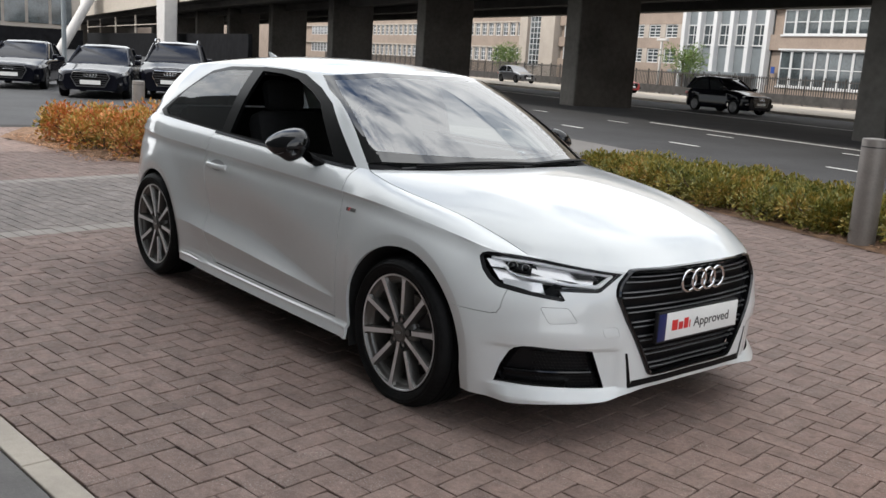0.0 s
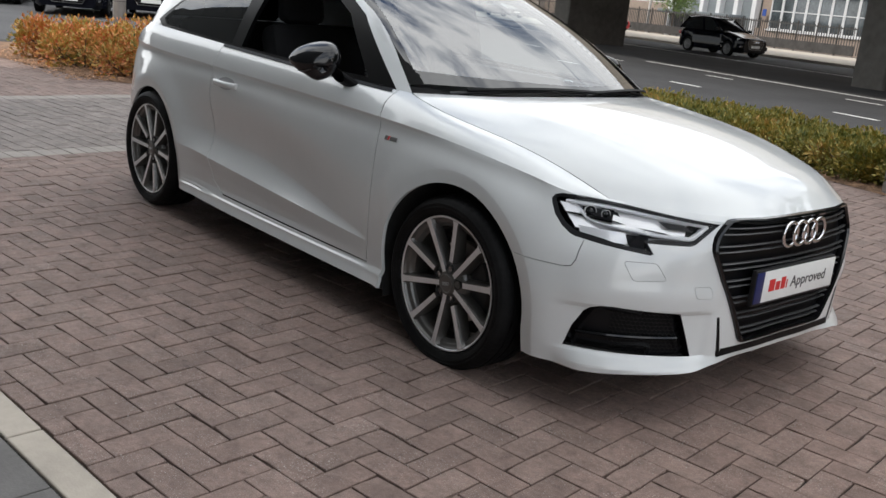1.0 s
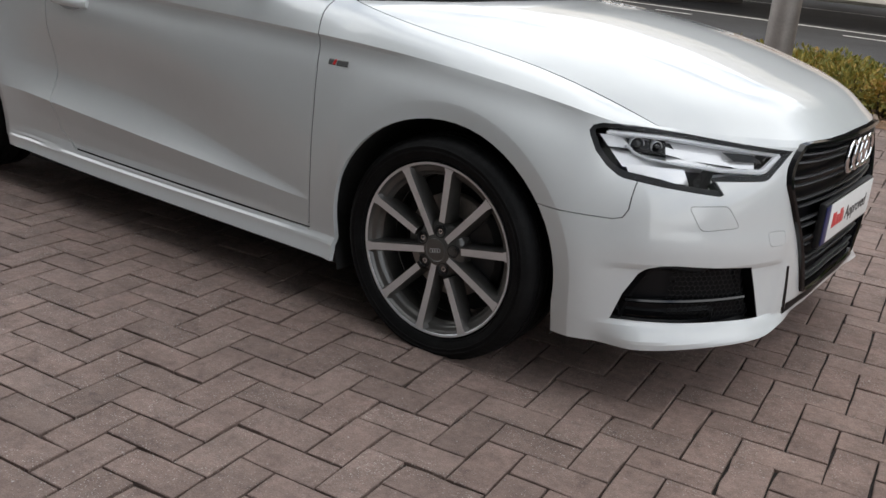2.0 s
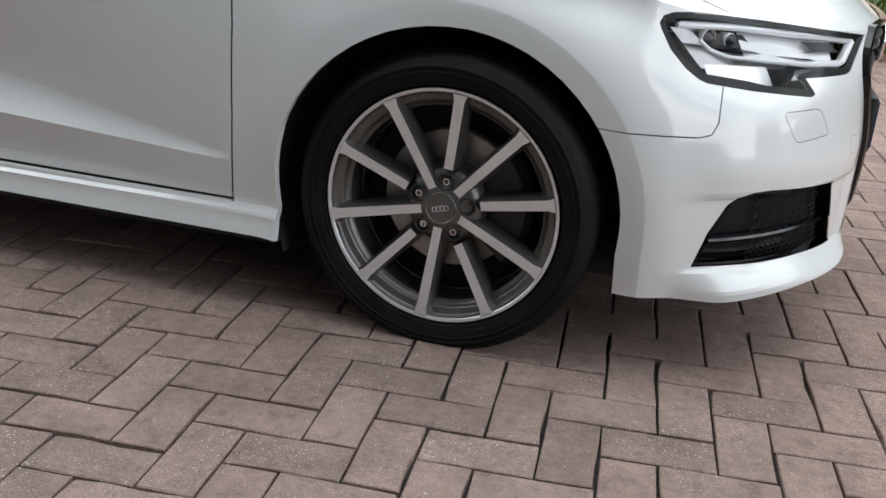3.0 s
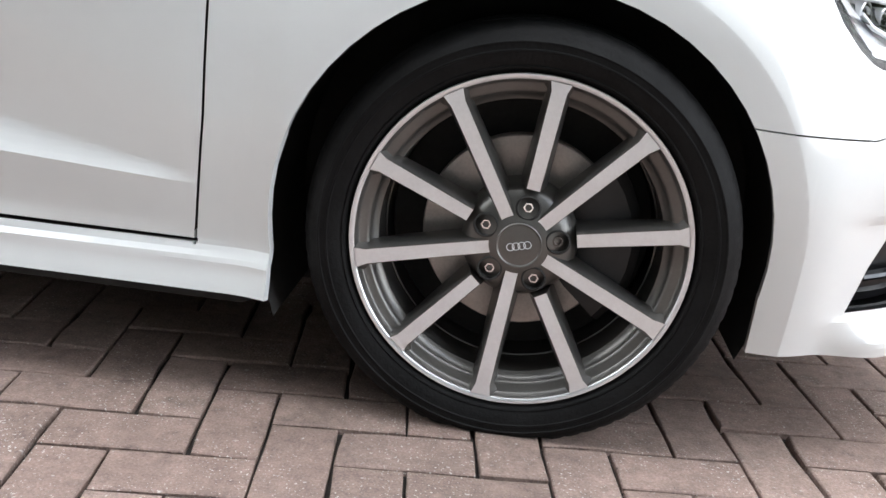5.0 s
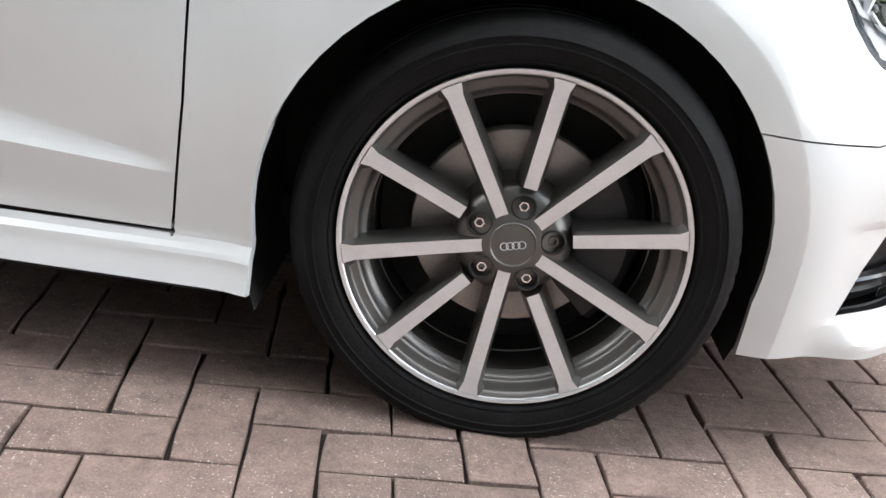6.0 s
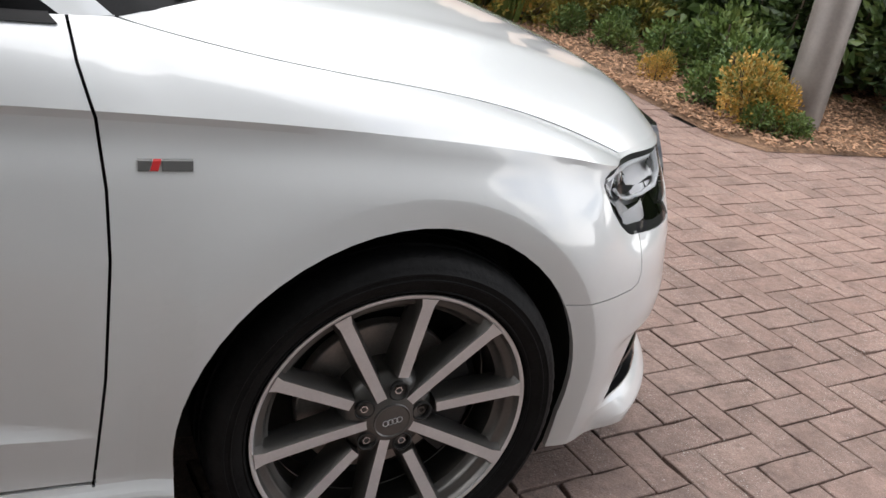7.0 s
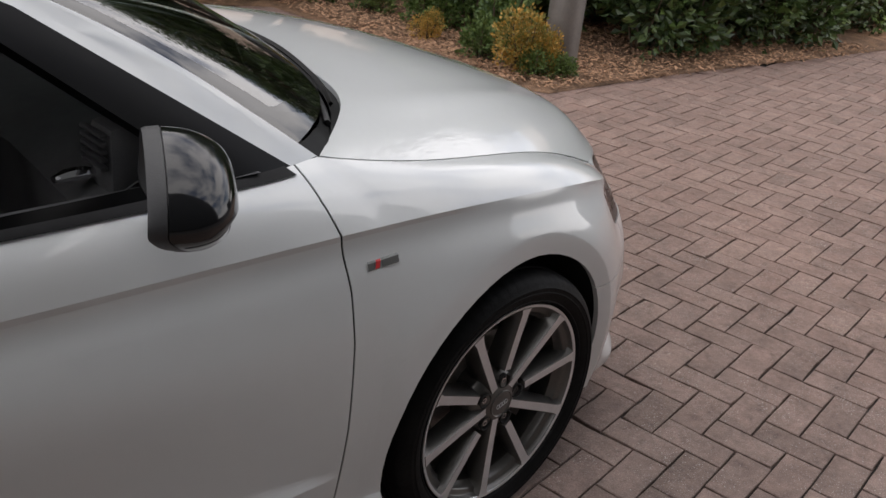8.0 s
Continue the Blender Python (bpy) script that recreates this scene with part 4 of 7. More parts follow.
for s, skin in lamp_skins:
    lamp = new("headlamp")
    lamp.parent = car
    tagged(lamp, "clear headlamp with dark housing and bright strip")
    outward(skin)
    inner = skin.copy()
    rim_in(inner, 0.03)
    part("lamp_housing", pushed(inner, 0.06), M_LAMP_DARK, lamp, "black lamp housing")
    tray = skin.copy()
    mid = Vector(sum((v.co for v in tray.verts), Vector()) / len(tray.verts)) + Vector((0.64, -0.768 * s, 0)) * 0.07
    for v in tray.verts:
        v.co = mid + (v.co - mid) * 0.84
    part("lamp_tray", pushed(tray, 0.045), mat("lamp_tray_chrome", (0.9, 0.9, 0.91), 0.25, metal=0.1, coat=0.5), lamp, "bright inner tray")
    walls = skin.copy()
    es = [e for e in walls.edges if e.is_boundary]
    keep = bmesh.new()
    for e in es:
        a, c = e.verts
        na, nc = a.normal, c.normal
        keep.faces.new([keep.verts.new(q) for q in (a.co - na * 0.002, c.co - nc * 0.002, c.co - nc * 0.06, a.co - na * 0.06)])
    walls.free()
    part("lamp_wall", keep, M_LAMP_DARK, lamp, "", False)
    sl = Vector((0.64, -0.768 * s, 0))
    out = Vector((0.768, 0.64 * s, 0))

    def lamp_at(a, z, d):
        """A point of the lamp: a along the slant, at a height, d behind the cover."""
        base = sl * a
        hit = whole.ray_cast(base + out * 3 + Z * z, -out)
        return (hit[0] if hit[0] else base + out * 0.9 + Z * z) - out * d

    edge = [(-0.352, 0.714), (-0.35, 0.7), (-0.339, 0.666), (-0.314, 0.633), (-0.288, 0.6125), (-0.272, 0.606), (-0.183, 0.593), (-0.035, 0.577), (-0.024, 0.582), (-0.045, 0.6125), (0.095, 0.6125), (0.112, 0.618), (0.192, 0.685), (-0.11, 0.718), (-0.27, 0.7335), (-0.32, 0.7335), (-0.342, 0.727)]
    b = bmesh.new()
    rows = []
    for i, (p, q) in enumerate(zip(edge, edge[1:] + edge[:1])):
        o = edge[i - 1]
        d0, d1 = Vector((p[0] - o[0], p[1] - o[1])).normalized(), Vector((q[0] - p[0], q[1] - p[1])).normalized()
        wide = 0.0165 if p[0] < -0.17 and p[1] < 0.72 else 0.0125
        inw = (Vector((-d0.y, d0.x)) + Vector((-d1.y, d1.x))).normalized() * wide
        rows.append([lamp_at(p[0] + inw.x * g, p[1] + inw.y * g, 0.0035 + 0.004 * g) for g in (0.0, 0.5, 1.0)])
        n = max(1, int((Vector(q) - Vector(p)).length / 0.03))
        for m in range(1, n):
            a, z = p[0] + (q[0] - p[0]) * m / n, p[1] + (q[1] - p[1]) * m / n
            w = Vector((-d1.y, d1.x)) * (0.0165 if a < -0.17 and z < 0.72 else 0.0125)
            rows.append([lamp_at(a + w.x * g, z + w.y * g, 0.0035 + 0.004 * g) for g in (0.0, 0.5, 1.0)])
    grid(b, rows + rows[:1])
    part("lamp_border", b, M_LAMP_DARK, lamp, "black border inside the cover")
    b = bmesh.new()
    path = [(-0.305, 0.708), (-0.15, 0.7), (0.01, 0.688), (0.15, 0.675), (0.152, 0.668), (0.105, 0.635), (0.09, 0.63), (-0.02, 0.634), (-0.12, 0.642), (-0.2, 0.65), (-0.235, 0.662), (-0.255, 0.68)]
    tube(b, [lamp_at(a, z, 0.018) for a, z in path], [0.005, 0.006, 0.009, 0.0105, 0.0105, 0.010, 0.0085, 0.006, 0.0045, 0.004, 0.004, 0.004], 8)
    part("light_strip", b, M_DRL, lamp, "bright white light strip")
    b = bmesh.new()
    rows = [[lamp_at(-0.145 + 0.235 * i / 8 - 0.012 * j / 4, 0.691 - 0.052 * j / 4 - 0.01 * i / 8, 0.024 + 0.003 * (4 - j) + 0.004 * math.sin(math.pi * i / 8)) for i in range(9)] for j in range(5)]
    grid(b, rows)
    part("lamp_reflector", b, M_REFLECT, lamp, "silvery reflector panel")
    b = bmesh.new()
    grid(b, [[lamp_at(-0.3 + 0.42 * i / 12, 0.716 - 0.02 * i / 12 - 0.012 * j, 0.012 + 0.02 * j) for i in range(13)] for j in range(2)])
    part("lamp_brow", b, M_REFLECT, lamp, "bright upper brow")
    b = bmesh.new()
    grid(b, [[lamp_at(-0.262 + 0.15 * i / 8 + 0.012 * j / 3, 0.638 - 0.008 * i / 8 - (0.03 + 0.006 * i / 8) * j / 3, 0.014 + 0.003 * j + 0.014 * (i / 8) ** 3) for i in range(9)] for j in range(4)])
    part("lamp_bowl", b, M_REFLECT, lamp, "bright lower reflector")
    # added pale panel: stands for the sky's reflection on the cover's outer end
    b = bmesh.new()
    grid(b, [[lamp_at(-0.324 + 0.054 * j / 6 + (0.06 + 0.025 * j / 6) * i / 6, 0.705 - 0.074 * j / 6 - 0.006 * i / 6, 0.012 + 0.02 * i / 6) for i in range(7)] for j in range(7)])
    part("lamp_side_reflector", b, M_REFLECT, lamp, "added pale panel standing for sky glare on the cover's outer end")
    for a, z, r in ((-0.222, 0.68, 0.021), (-0.172, 0.676, 0.016)):
        c = lamp_at(a, z, 0.03)
        m = Matrix.Translation(c) @ out.to_track_quat("Z", "Y").to_matrix().to_4x4()
        b = bmesh.new()
        lathe(b, [(-0.02, r), (0.0, r), (0.002, r * 0.9), (0.0, r * 0.84)], 20, "z")
        bmesh.ops.transform(b, matrix=m, verts=b.verts)
        part("lamp_bezel", b, M_REFLECT, lamp, "bright bezel")
        b = bmesh.new()
        lathe(b, [(-0.004, r * 0.84), (0.004, r * 0.6), (0.009, r * 0.25), (0.0095, 0)], 20, "z")
        bmesh.ops.transform(b, matrix=m, verts=b.verts)
        part("lamp_module", b, M_BLACK, lamp, "dark glass lens module")
    b = bmesh.new()
    grid(b, [[lamp_at(-0.25 + 0.115 * i / 8 + 0.02 * j / 3, 0.694 - 0.008 * i / 8 - 0.036 * j / 3, 0.033) for i in range(9)] for j in range(4)])
    part("lamp_recess", b, M_LAMP_DARK, lamp, "black recess round the lenses")
    b = bmesh.new()
    grid(b, [[lamp_at(-0.01 + 0.085 * i / 8 + 0.03 * j / 3, 0.676 - 0.005 * i / 8 - 0.02 * j / 3, 0.0205) for i in range(9)] for j in range(4)])
    part("lamp_wedge", b, M_LAMP_DARK, lamp, "black wedge between the reflectors")
    part("lamp_cover", pushed(skin, 0.002), M_LENS, lamp, "clear lamp cover").visible_shadow = False

M_MESH = mat("grille_mesh", (0.012, 0.012, 0.012), 0.6, spec=0.25)
for s, skin in fog_skins:
    vent = new("lower_grille")
    vent.parent = car
    tagged(vent, "black honeycomb lower grille in the bumper")
    outward(skin)
    skin.normal_update()
    rim = bmesh.new()
    for e in [e for e in skin.edges if e.is_boundary]:
        a, c = e.verts
        rim.faces.new([rim.verts.new(q) for q in (a.co - a.normal * 0.003, c.co - c.normal * 0.003, c.co - c.normal * 0.075, a.co - a.normal * 0.075)])
    part("grille_wall", rim, M_LAMP_DARK, vent, "", False)
    rim_in(skin, 0.03)
    part("grille_back", pushed(skin, 0.035), M_LAMP_DARK, vent)
    sl, out = Vector((0.64, -0.768 * s, 0)), Vector((0.768, 0.64 * s, 0))

    def vent_at(a, z, d):
        base = sl * a
        hit = whole.ray_cast(base + out * 3 + Z * z, -out)
        return (hit[0] if hit[0] else base + out * 0.9 + Z * z) - out * d

    b = bmesh.new()
    n = 0
    for j in range(11):
        z = 0.246 + 0.013 * j
        for i in range(18):
            a = -0.12 + 0.015 * i + (0.0075 if j % 2 else 0)
            if a > 0.122 - 0.06 * (z - 0.236) / 0.15:
                continue
            hexa = [vent_at(a + 0.0082 * math.cos(q), z + 0.0082 * math.sin(q), 0.024) for q in [math.pi / 3 * h + math.pi / 6 for h in range(7)]]
            tube(b, hexa, 0.0013, 3)
    part("mesh_insert", b, M_MESH, vent, "black honeycomb mesh")
    b = bmesh.new()
    rows = []
    for i in range(11):
        a = -0.235 + 0.335 * i / 10
        z = 0.287 + 0.006 * i / 10
        rows.append([vent_at(a, z + 0.006, 0.026), vent_at(a, z + 0.005, 0.012), vent_at(a, z, 0.009), vent_at(a, z - 0.006, 0.014), vent_at(a, z - 0.006, 0.03)])
    grid(b, rows)
    part("vent_blade", b, M_BLACK, vent, "gloss black cross blade")


# ---- mirrors, handles, wipers, badges ----
RIM_KEYS = [(0.118, 0.004), (0.088, 0.046), (0.02, 0.078), (-0.058, 0.085), (-0.09, 0.024), (-0.056, -0.046), (0.006, -0.078), (0.056, -0.056), (0.1, -0.028), (0.118, 0.004)]


def spline_loop(keys, t):
    """Catmull-Rom round a closed loop of points; the last one repeats the first."""
    n = len(keys) - 1
    i = int(math.floor(t))
    f = t - i
    p = [keys[(i + k) % n] for k in (-1, 0, 1, 2)]
    return [0.5 * (2 * b + (c - a) * f + (2 * a - 5 * b + 4 * c - d) * f * f + (3 * b - a - 3 * c + d) * f**3) for a, b, c, d in zip(*p)]


def mirror_parts(s):
    holder = new("door_mirror")
    holder.parent = car
    tagged(holder, "gloss black door mirror with a lamp strip")
    turn = radians(24)

    def cap_at(dx, u, q, grow=1.0):
        """A point of the mirror: dx ahead of the rim, u from rim (0) to tip (1), q round it."""
        ang = u * math.pi / 2
        n = len(RIM_KEYS) - 1
        oy, oz = spline_loop(RIM_KEYS, q / (2 * math.pi) * n)
        dy, zz = oy * math.cos(ang) ** 0.62 * grow - 0.012 * math.sin(ang), oz * math.cos(ang) ** (0.58 if oz > 0 else 0.58 - 4.5 * oz) * grow - 0.008 * math.sin(ang)
        d = dx + 0.099 * (1 - 0.3 * max(0.0, -oz) / 0.078) * math.sin(ang) + (0.58 * max(0.0, -oz - 0.01) + 0.06 * max(0.0, oz)) * math.cos(ang)
        return Vector((-0.855 + d * math.cos(turn) - dy * math.sin(turn), s * (0.915 + dy * math.cos(turn) + d * math.sin(turn)), 1.017 + 0.95 * zz))

    qs = [2 * math.pi * j / 36 for j in range(36)]
    b = bmesh.new()
    grid(b, [[cap_at(0, u / 12, q) for q in qs] for u in range(13)], True)
    bmesh.ops.recalc_face_normals(b, faces=b.faces)
    part("mirror_cap", b, M_BLACK, holder)
    b = bmesh.new()
    grid(b, [[cap_at(dx, 0, q, g) for q in qs] for dx, g in ((0.004, 0.97), (-0.001, 0.97), (-0.002, 1.0), (-0.02, 0.985), (-0.025, 0.96), (-0.023, 0.92), (-0.014, 0.9))], True)
    bmesh.ops.recalc_face_normals(b, faces=b.faces)
    part("mirror_housing", b, M_TRIM, holder, "matt black housing behind the cap")
    b = bmesh.new()
    b.faces.new([b.verts.new(cap_at(-0.016, 0, q, 0.91)) for q in qs])
    part("mirror_glass", b, mat("mirror", (0.8, 0.8, 0.8), 0.02, metal=1.0), holder, "mirror glass", False)
    b = bmesh.new()
    rows = []
    for x, y, z, r in ((-0.765, 0.76, 0.918, 0.036), (-0.768, 0.79, 0.93, 0.034), (-0.775, 0.825, 0.95, 0.032), (-0.785, 0.86, 0.97, 0.034)):
        rows.append([(x + 1.35 * r * math.cos(q), s * (y + 0.3 * r * math.sin(q)), z + 0.9 * r * math.sin(q)) for q in [2 * math.pi * j / 16 for j in range(16)]])
    grid(b, rows, True)
    part("mirror_foot", b, M_SEAL, holder, "black mirror foot")
    b = bmesh.new()
    strip_rows = []
    for i in range(13):
        u = 0.02 + 0.7 * i / 12
        strip_rows.append([cap_at(0.002, u, q, 1.03) for q in (-1.06, -1.0, -0.94)])
    grid(b, strip_rows)
    part("indicator", b, M_SLAT, holder, "clear indicator strip")


for s in (-1, 1):
    mirror_parts(s)
    hd = new("door_handle")
    hd.parent = car
    tagged(hd, "white bar door handle")

    def skin_y(x, z):
        hit = whole.ray_cast(Vector((x, 3 * s, z)), Vector((0, -s, 0)))
        return hit[0].y if hit[0] else 0.86 * s

    b = bmesh.new()
    rows = []
    for i in range(13):
        t = i / 12
        x, z = -1.835 + 0.215 * t, 0.812 - 0.004 * t
        off = 0.004 + 0.03 * math.sin(math.pi * min(1, max(0, t))) ** 0.45
        y = skin_y(x, z) + s * off
        rows.append([(x, y + 0.009 * s * math.cos(q), z + 0.0145 * math.sin(q)) for q in [2 * math.pi * j / 12 for j in range(12)]])
    vs = grid(b, rows, True)
    b.faces.new(vs[0])
    b.faces.new(vs[-1])
    bmesh.ops.recalc_face_normals(b, faces=b.faces)
    part("handle_bar", b, M_PAINT, hd)
    # no hollow here: a flat grey disc paints the shade behind the handle
    b = bmesh.new()
    rows = [[(-1.73 + 0.085 * r * math.cos(q), skin_y(-1.73 + 0.085 * r * math.cos(q), 0.81 + 0.03 * r * math.sin(q)) + s * 0.001, 0.81 + 0.03 * r * math.sin(q)) for q in [2 * math.pi * j / 24 for j in range(24)]] for r in (1.0, 0.8, 0.5, 0.1)]
    grid(b, rows, True)
    part("handle_recess", b, mat("handle_shadow_cup", (0.3, 0.3, 0.3), 0.4), hd, "flat grey patch standing for the shade in the handle recess")
    bd = new("wing_badge")
    bd.parent = car
    tagged(bd, "small chrome and red badge on the front wing")
    for nm, x0, x1, m in (("badge_bar", -0.360, -0.402, M_BADGE), ("badge_red", -0.405, -0.416, M_RED), ("badge_end", -0.417, -0.434, M_BADGE)):
        b = bmesh.new()
        rows = []
        for z in (0.764, 0.768, 0.780, 0.784):
            lift = 0.0025 if z in (0.768, 0.78) else -0.002
            rows.append([(x, skin_y(x, z) + s * lift, z) for x in [x0 + (x1 - x0) * i / 3 + (0.3 * (z - 0.774) if 0.5 < abs(x0 + (x1 - x0) * i / 3 + 0.4105) / 0.0055 < 1.5 else 0.0) for i in range(4)]])
        grid(b, rows)
        part(nm, b, m, bd, "", False)


def cowl_at(y, up):
    """A point over the windscreen at a width and height."""
    k = next((kk for kk in [9.4 - 0.01 * i for i in range(250)] if cabin_point(kk, up).y <= -abs(y)), 7.0)
    p = cabin_point(k, up)
    return Vector((p.x, y, p.z))


for y0, y1, v1 in ((-0.62, 0.02, 0.075), (-0.02, 0.60, 0.07)):
    wiper = new("wiper")
    wiper.parent = car
    tagged(wiper, "black windscreen wiper lying on the scuttle")
    b = bmesh.new()
    tube(b, [cowl_at(y0 + (y1 - y0) * i / 10, 0.035 + v1 * math.sin(math.pi * i / 10) * 0.35) + Vector((0.006, 0, -0.02)) for i in range(11)], [0.008, 0.007, 0.006, 0.006, 0.005, 0.005, 0.005, 0.004, 0.004, 0.004, 0.003], 8)
    part("wiper_arm", b, M_TRIM, wiper)
    b = bmesh.new()
    rows = []
    for i in range(15):
        p = cowl_at(y0 + 0.05 + (y1 - y0) * i / 14, 0.02 + 0.022 * math.sin(math.pi * i / 14))
        w = 0.007 * math.sin(math.pi * (0.12 + 0.76 * i / 14))
        rows.append([p + Vector((0.002 - w, 0, 0.002 + w * 0.4)), p + Vector((0.004, 0, 0.009)), p + Vector((0.008 + w, 0, 0.004 - w * 0.4)), p + Vector((0.004, 0, -0.004))])
    grid(b, rows, True)
    part("wiper_blade", b, M_SEAL, wiper)
b = bmesh.new()
rows = []
for i in range(33):
    p = cowl_at(-0.7 + 1.4 * i / 32, 0.0)
    rows.append([p + Vector((-0.012, 0, -0.006)), p + Vector((0.035, 0, -0.02)), p + Vector((0.12, 0, -0.05))])
grid(b, rows)
part("scuttle_tray", b, M_SEAL, car, "black scuttle tray under the bonnet's rear edge")
b = bmesh.new()
rows = [[(-2.62 - 0.1 * t, 0.012 * (1 - t) * math.cos(q), 1.392 + 0.055 * t ** 0.8) for q in [2 * math.pi * j / 10 for j in range(10)]] for t in (0, 0.3, 0.6, 0.9, 1)]
rows = [[(x + (0.07 * (1 - i / 4)) * math.sin(2 * math.pi * j / 10), y, z) for j, (x, y, z) in enumerate(r)] for i, r in enumerate(rows)]
grid(b, rows, True)
part("roof_aerial", b, M_PAINT, car, "white shark-fin aerial")

# ---- cabin ----
M_CLOTH = mat("black_cloth", (0.012, 0.012, 0.013), 0.9, var=0.2, scale=40, bump=0.2, bump_scale=400)
M_DASH = mat("dash_plastic", (0.075, 0.075, 0.078), 0.6, var=0.1, scale=30, bump=0.15, bump_scale=600)
b = bmesh.new()
box(b, (-2.9, -0.72, 0.26), (-0.4, 0.72, 0.3), 0.01)
part("cabin_floor", b, M_CLOTH, car, "black carpet")
b = bmesh.new()
rows = []
for i in range(15):
    y = -0.7 + 1.4 * i / 14
    h = 0.035 * bump_1d(y, -0.37, 0.22)
    rows.append([(-0.42, y, 0.94), (-0.62, y, 0.955 + h * 0.6), (-0.78, y, 0.945 + h), (-0.86, y, 0.90 + h), (-0.87, y, 0.80), (-0.82, y, 0.62), (-0.7, y, 0.5)])
grid(b, rows)
dash = part("dashboard", b, M_DASH, car, "dark grey dashboard")
b = bmesh.new()
for i in range(5):
    box(b, (-0.832, -0.69, 0.972 + 0.013 * i), (-0.82, -0.62, 0.978 + 0.013 * i), 0.002)
part("air_vent", b, M_SLAT, dash, "slatted air vent")
b = bmesh.new()
box(b, (-0.82, -0.695, 0.92), (-0.72, -0.615, 1.04), 0.02)
part("vent_pod", b, M_DASH, dash)
b = bmesh.new()
ring_m = Matrix.Translation((-1.02, -0.37, 0.86)) @ Matrix.Rotation(radians(-66), 4, "Y")
tube(b, [ring_m @ Vector((0.185 * math.cos(q), 0.185 * math.sin(q), 0)) for q in [2 * math.pi * j / 36 for j in range(37)]], 0.016, 8)
part("steering_wheel", b, M_DASH, car, "black steering wheel")
for y in (-0.37, 0.37):
    seat = new("front_seat")
    seat.parent = car
    tagged(seat, "black front seat")
    b = bmesh.new()
    box(b, (-1.62, y - 0.25, 0.42), (-1.1, y + 0.25, 0.58), 0.05)
    part("seat_cushion", b, M_CLOTH, seat)
    b = bmesh.new()
    box(b, (-0.08, -0.24, 0.0), (0.08, 0.24, 0.62), 0.06, Matrix.Translation((-1.62, y, 0.52)) @ Matrix.Rotation(radians(-20), 4, "Y"))
    part("seat_back", b, M_CLOTH, seat)
    b = bmesh.new()
    box(b, (-0.045, -0.13, 0.0), (0.045, 0.13, 0.18), 0.04, Matrix.Translation((-1.85, y, 1.11)) @ Matrix.Rotation(radians(-12), 4, "Y"))
    part("headrest", b, M_CLOTH, seat)
b = bmesh.new()
box(b, (-2.55, -0.62, 0.42), (-2.1, 0.62, 0.6), 0.05)
box(b, (-0.07, -0.62, 0.0), (0.07, 0.62, 0.55), 0.05, Matrix.Translation((-2.55, 0, 0.55)) @ Matrix.Rotation(radians(-22), 4, "Y"))
part("rear_seat", b, M_CLOTH, car, "black rear bench")
for s in (-1, 1):
    b = bmesh.new()
    rows = [[(x, s * (0.74 - d), z) for x in [-0.6 - 1.15 * i / 8 for i in range(9)]] for z, d in ((0.955, -0.03), (0.95, 0.02), (0.86, 0.03), (0.72, 0.0), (0.68, 0.05), (0.64, 0.02), (0.35, 0.0))]
    grid(b, rows)
    card = part("door_card", b, M_DASH, car, "dark door lining")
    b = bmesh.new()
    tube(b, [(-0.885 + 0.017 * i, s * (0.64 - 0.008 * math.sin(math.pi * i / 4)), 0.953) for i in range(5)], [0.006, 0.011, 0.012, 0.011, 0.006], 8)
    part("inner_handle", b, M_CHROME, card, "chrome inner door handle")

# the nose stands a little wider on the far side than its mirrored half
done = set()
for ob in car.children_recursive:
    kin = ob
    while kin.parent != car:
        kin = kin.parent
    if ob.type != "MESH" or kin.name.split(".")[0] == "wheel" or ob.data in done:
        continue
    if ob.name.startswith("plate_word"):
        ob.location.y += 0.047
        continue
    done.add(ob.data)
    for v in ob.data.vertices:
        v.co.y += ramp(v.co.x, 0.0, 0.62) * (0.048 + 0.054 * v.co.y)
    ob.data.update()


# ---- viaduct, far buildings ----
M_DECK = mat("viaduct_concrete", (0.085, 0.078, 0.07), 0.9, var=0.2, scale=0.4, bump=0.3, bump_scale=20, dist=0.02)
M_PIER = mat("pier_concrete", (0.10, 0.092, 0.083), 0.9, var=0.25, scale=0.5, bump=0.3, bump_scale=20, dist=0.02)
M_WHITE = mat("white_steel", (0.5, 0.48, 0.46), 0.5, var=0.06, scale=1.5)
M_BUFF = mat("buff_brick", (0.265, 0.208, 0.168), 0.85, var=0.12, scale=0.8, bump=0.2, bump_scale=30)
M_STONE = mat("cream_stone", (0.36, 0.315, 0.27), 0.8, var=0.08, scale=0.7)
M_FRAME = mat("white_frame", (0.55, 0.55, 0.55), 0.5)
M_PANE = mat("far_glass", (0.05, 0.06, 0.065), 0.08, coat=0.5, var=0.5, scale=0.7)
M_PANEL = mat("grey_panel", (0.17, 0.19, 0.2), 0.4, var=0.1, scale=1)
M_FENCE = mat("dark_fence", (0.045, 0.042, 0.04), 0.7, var=0.3, scale=2)
ROAD_M = Matrix.Rotation(ROAD, 4, "Z")


def rbox(b, lo, hi, bevel=0.0):
    """A box in the road's own directions: along, across, up."""
    return box(b, lo, hi, bevel, ROAD_M)


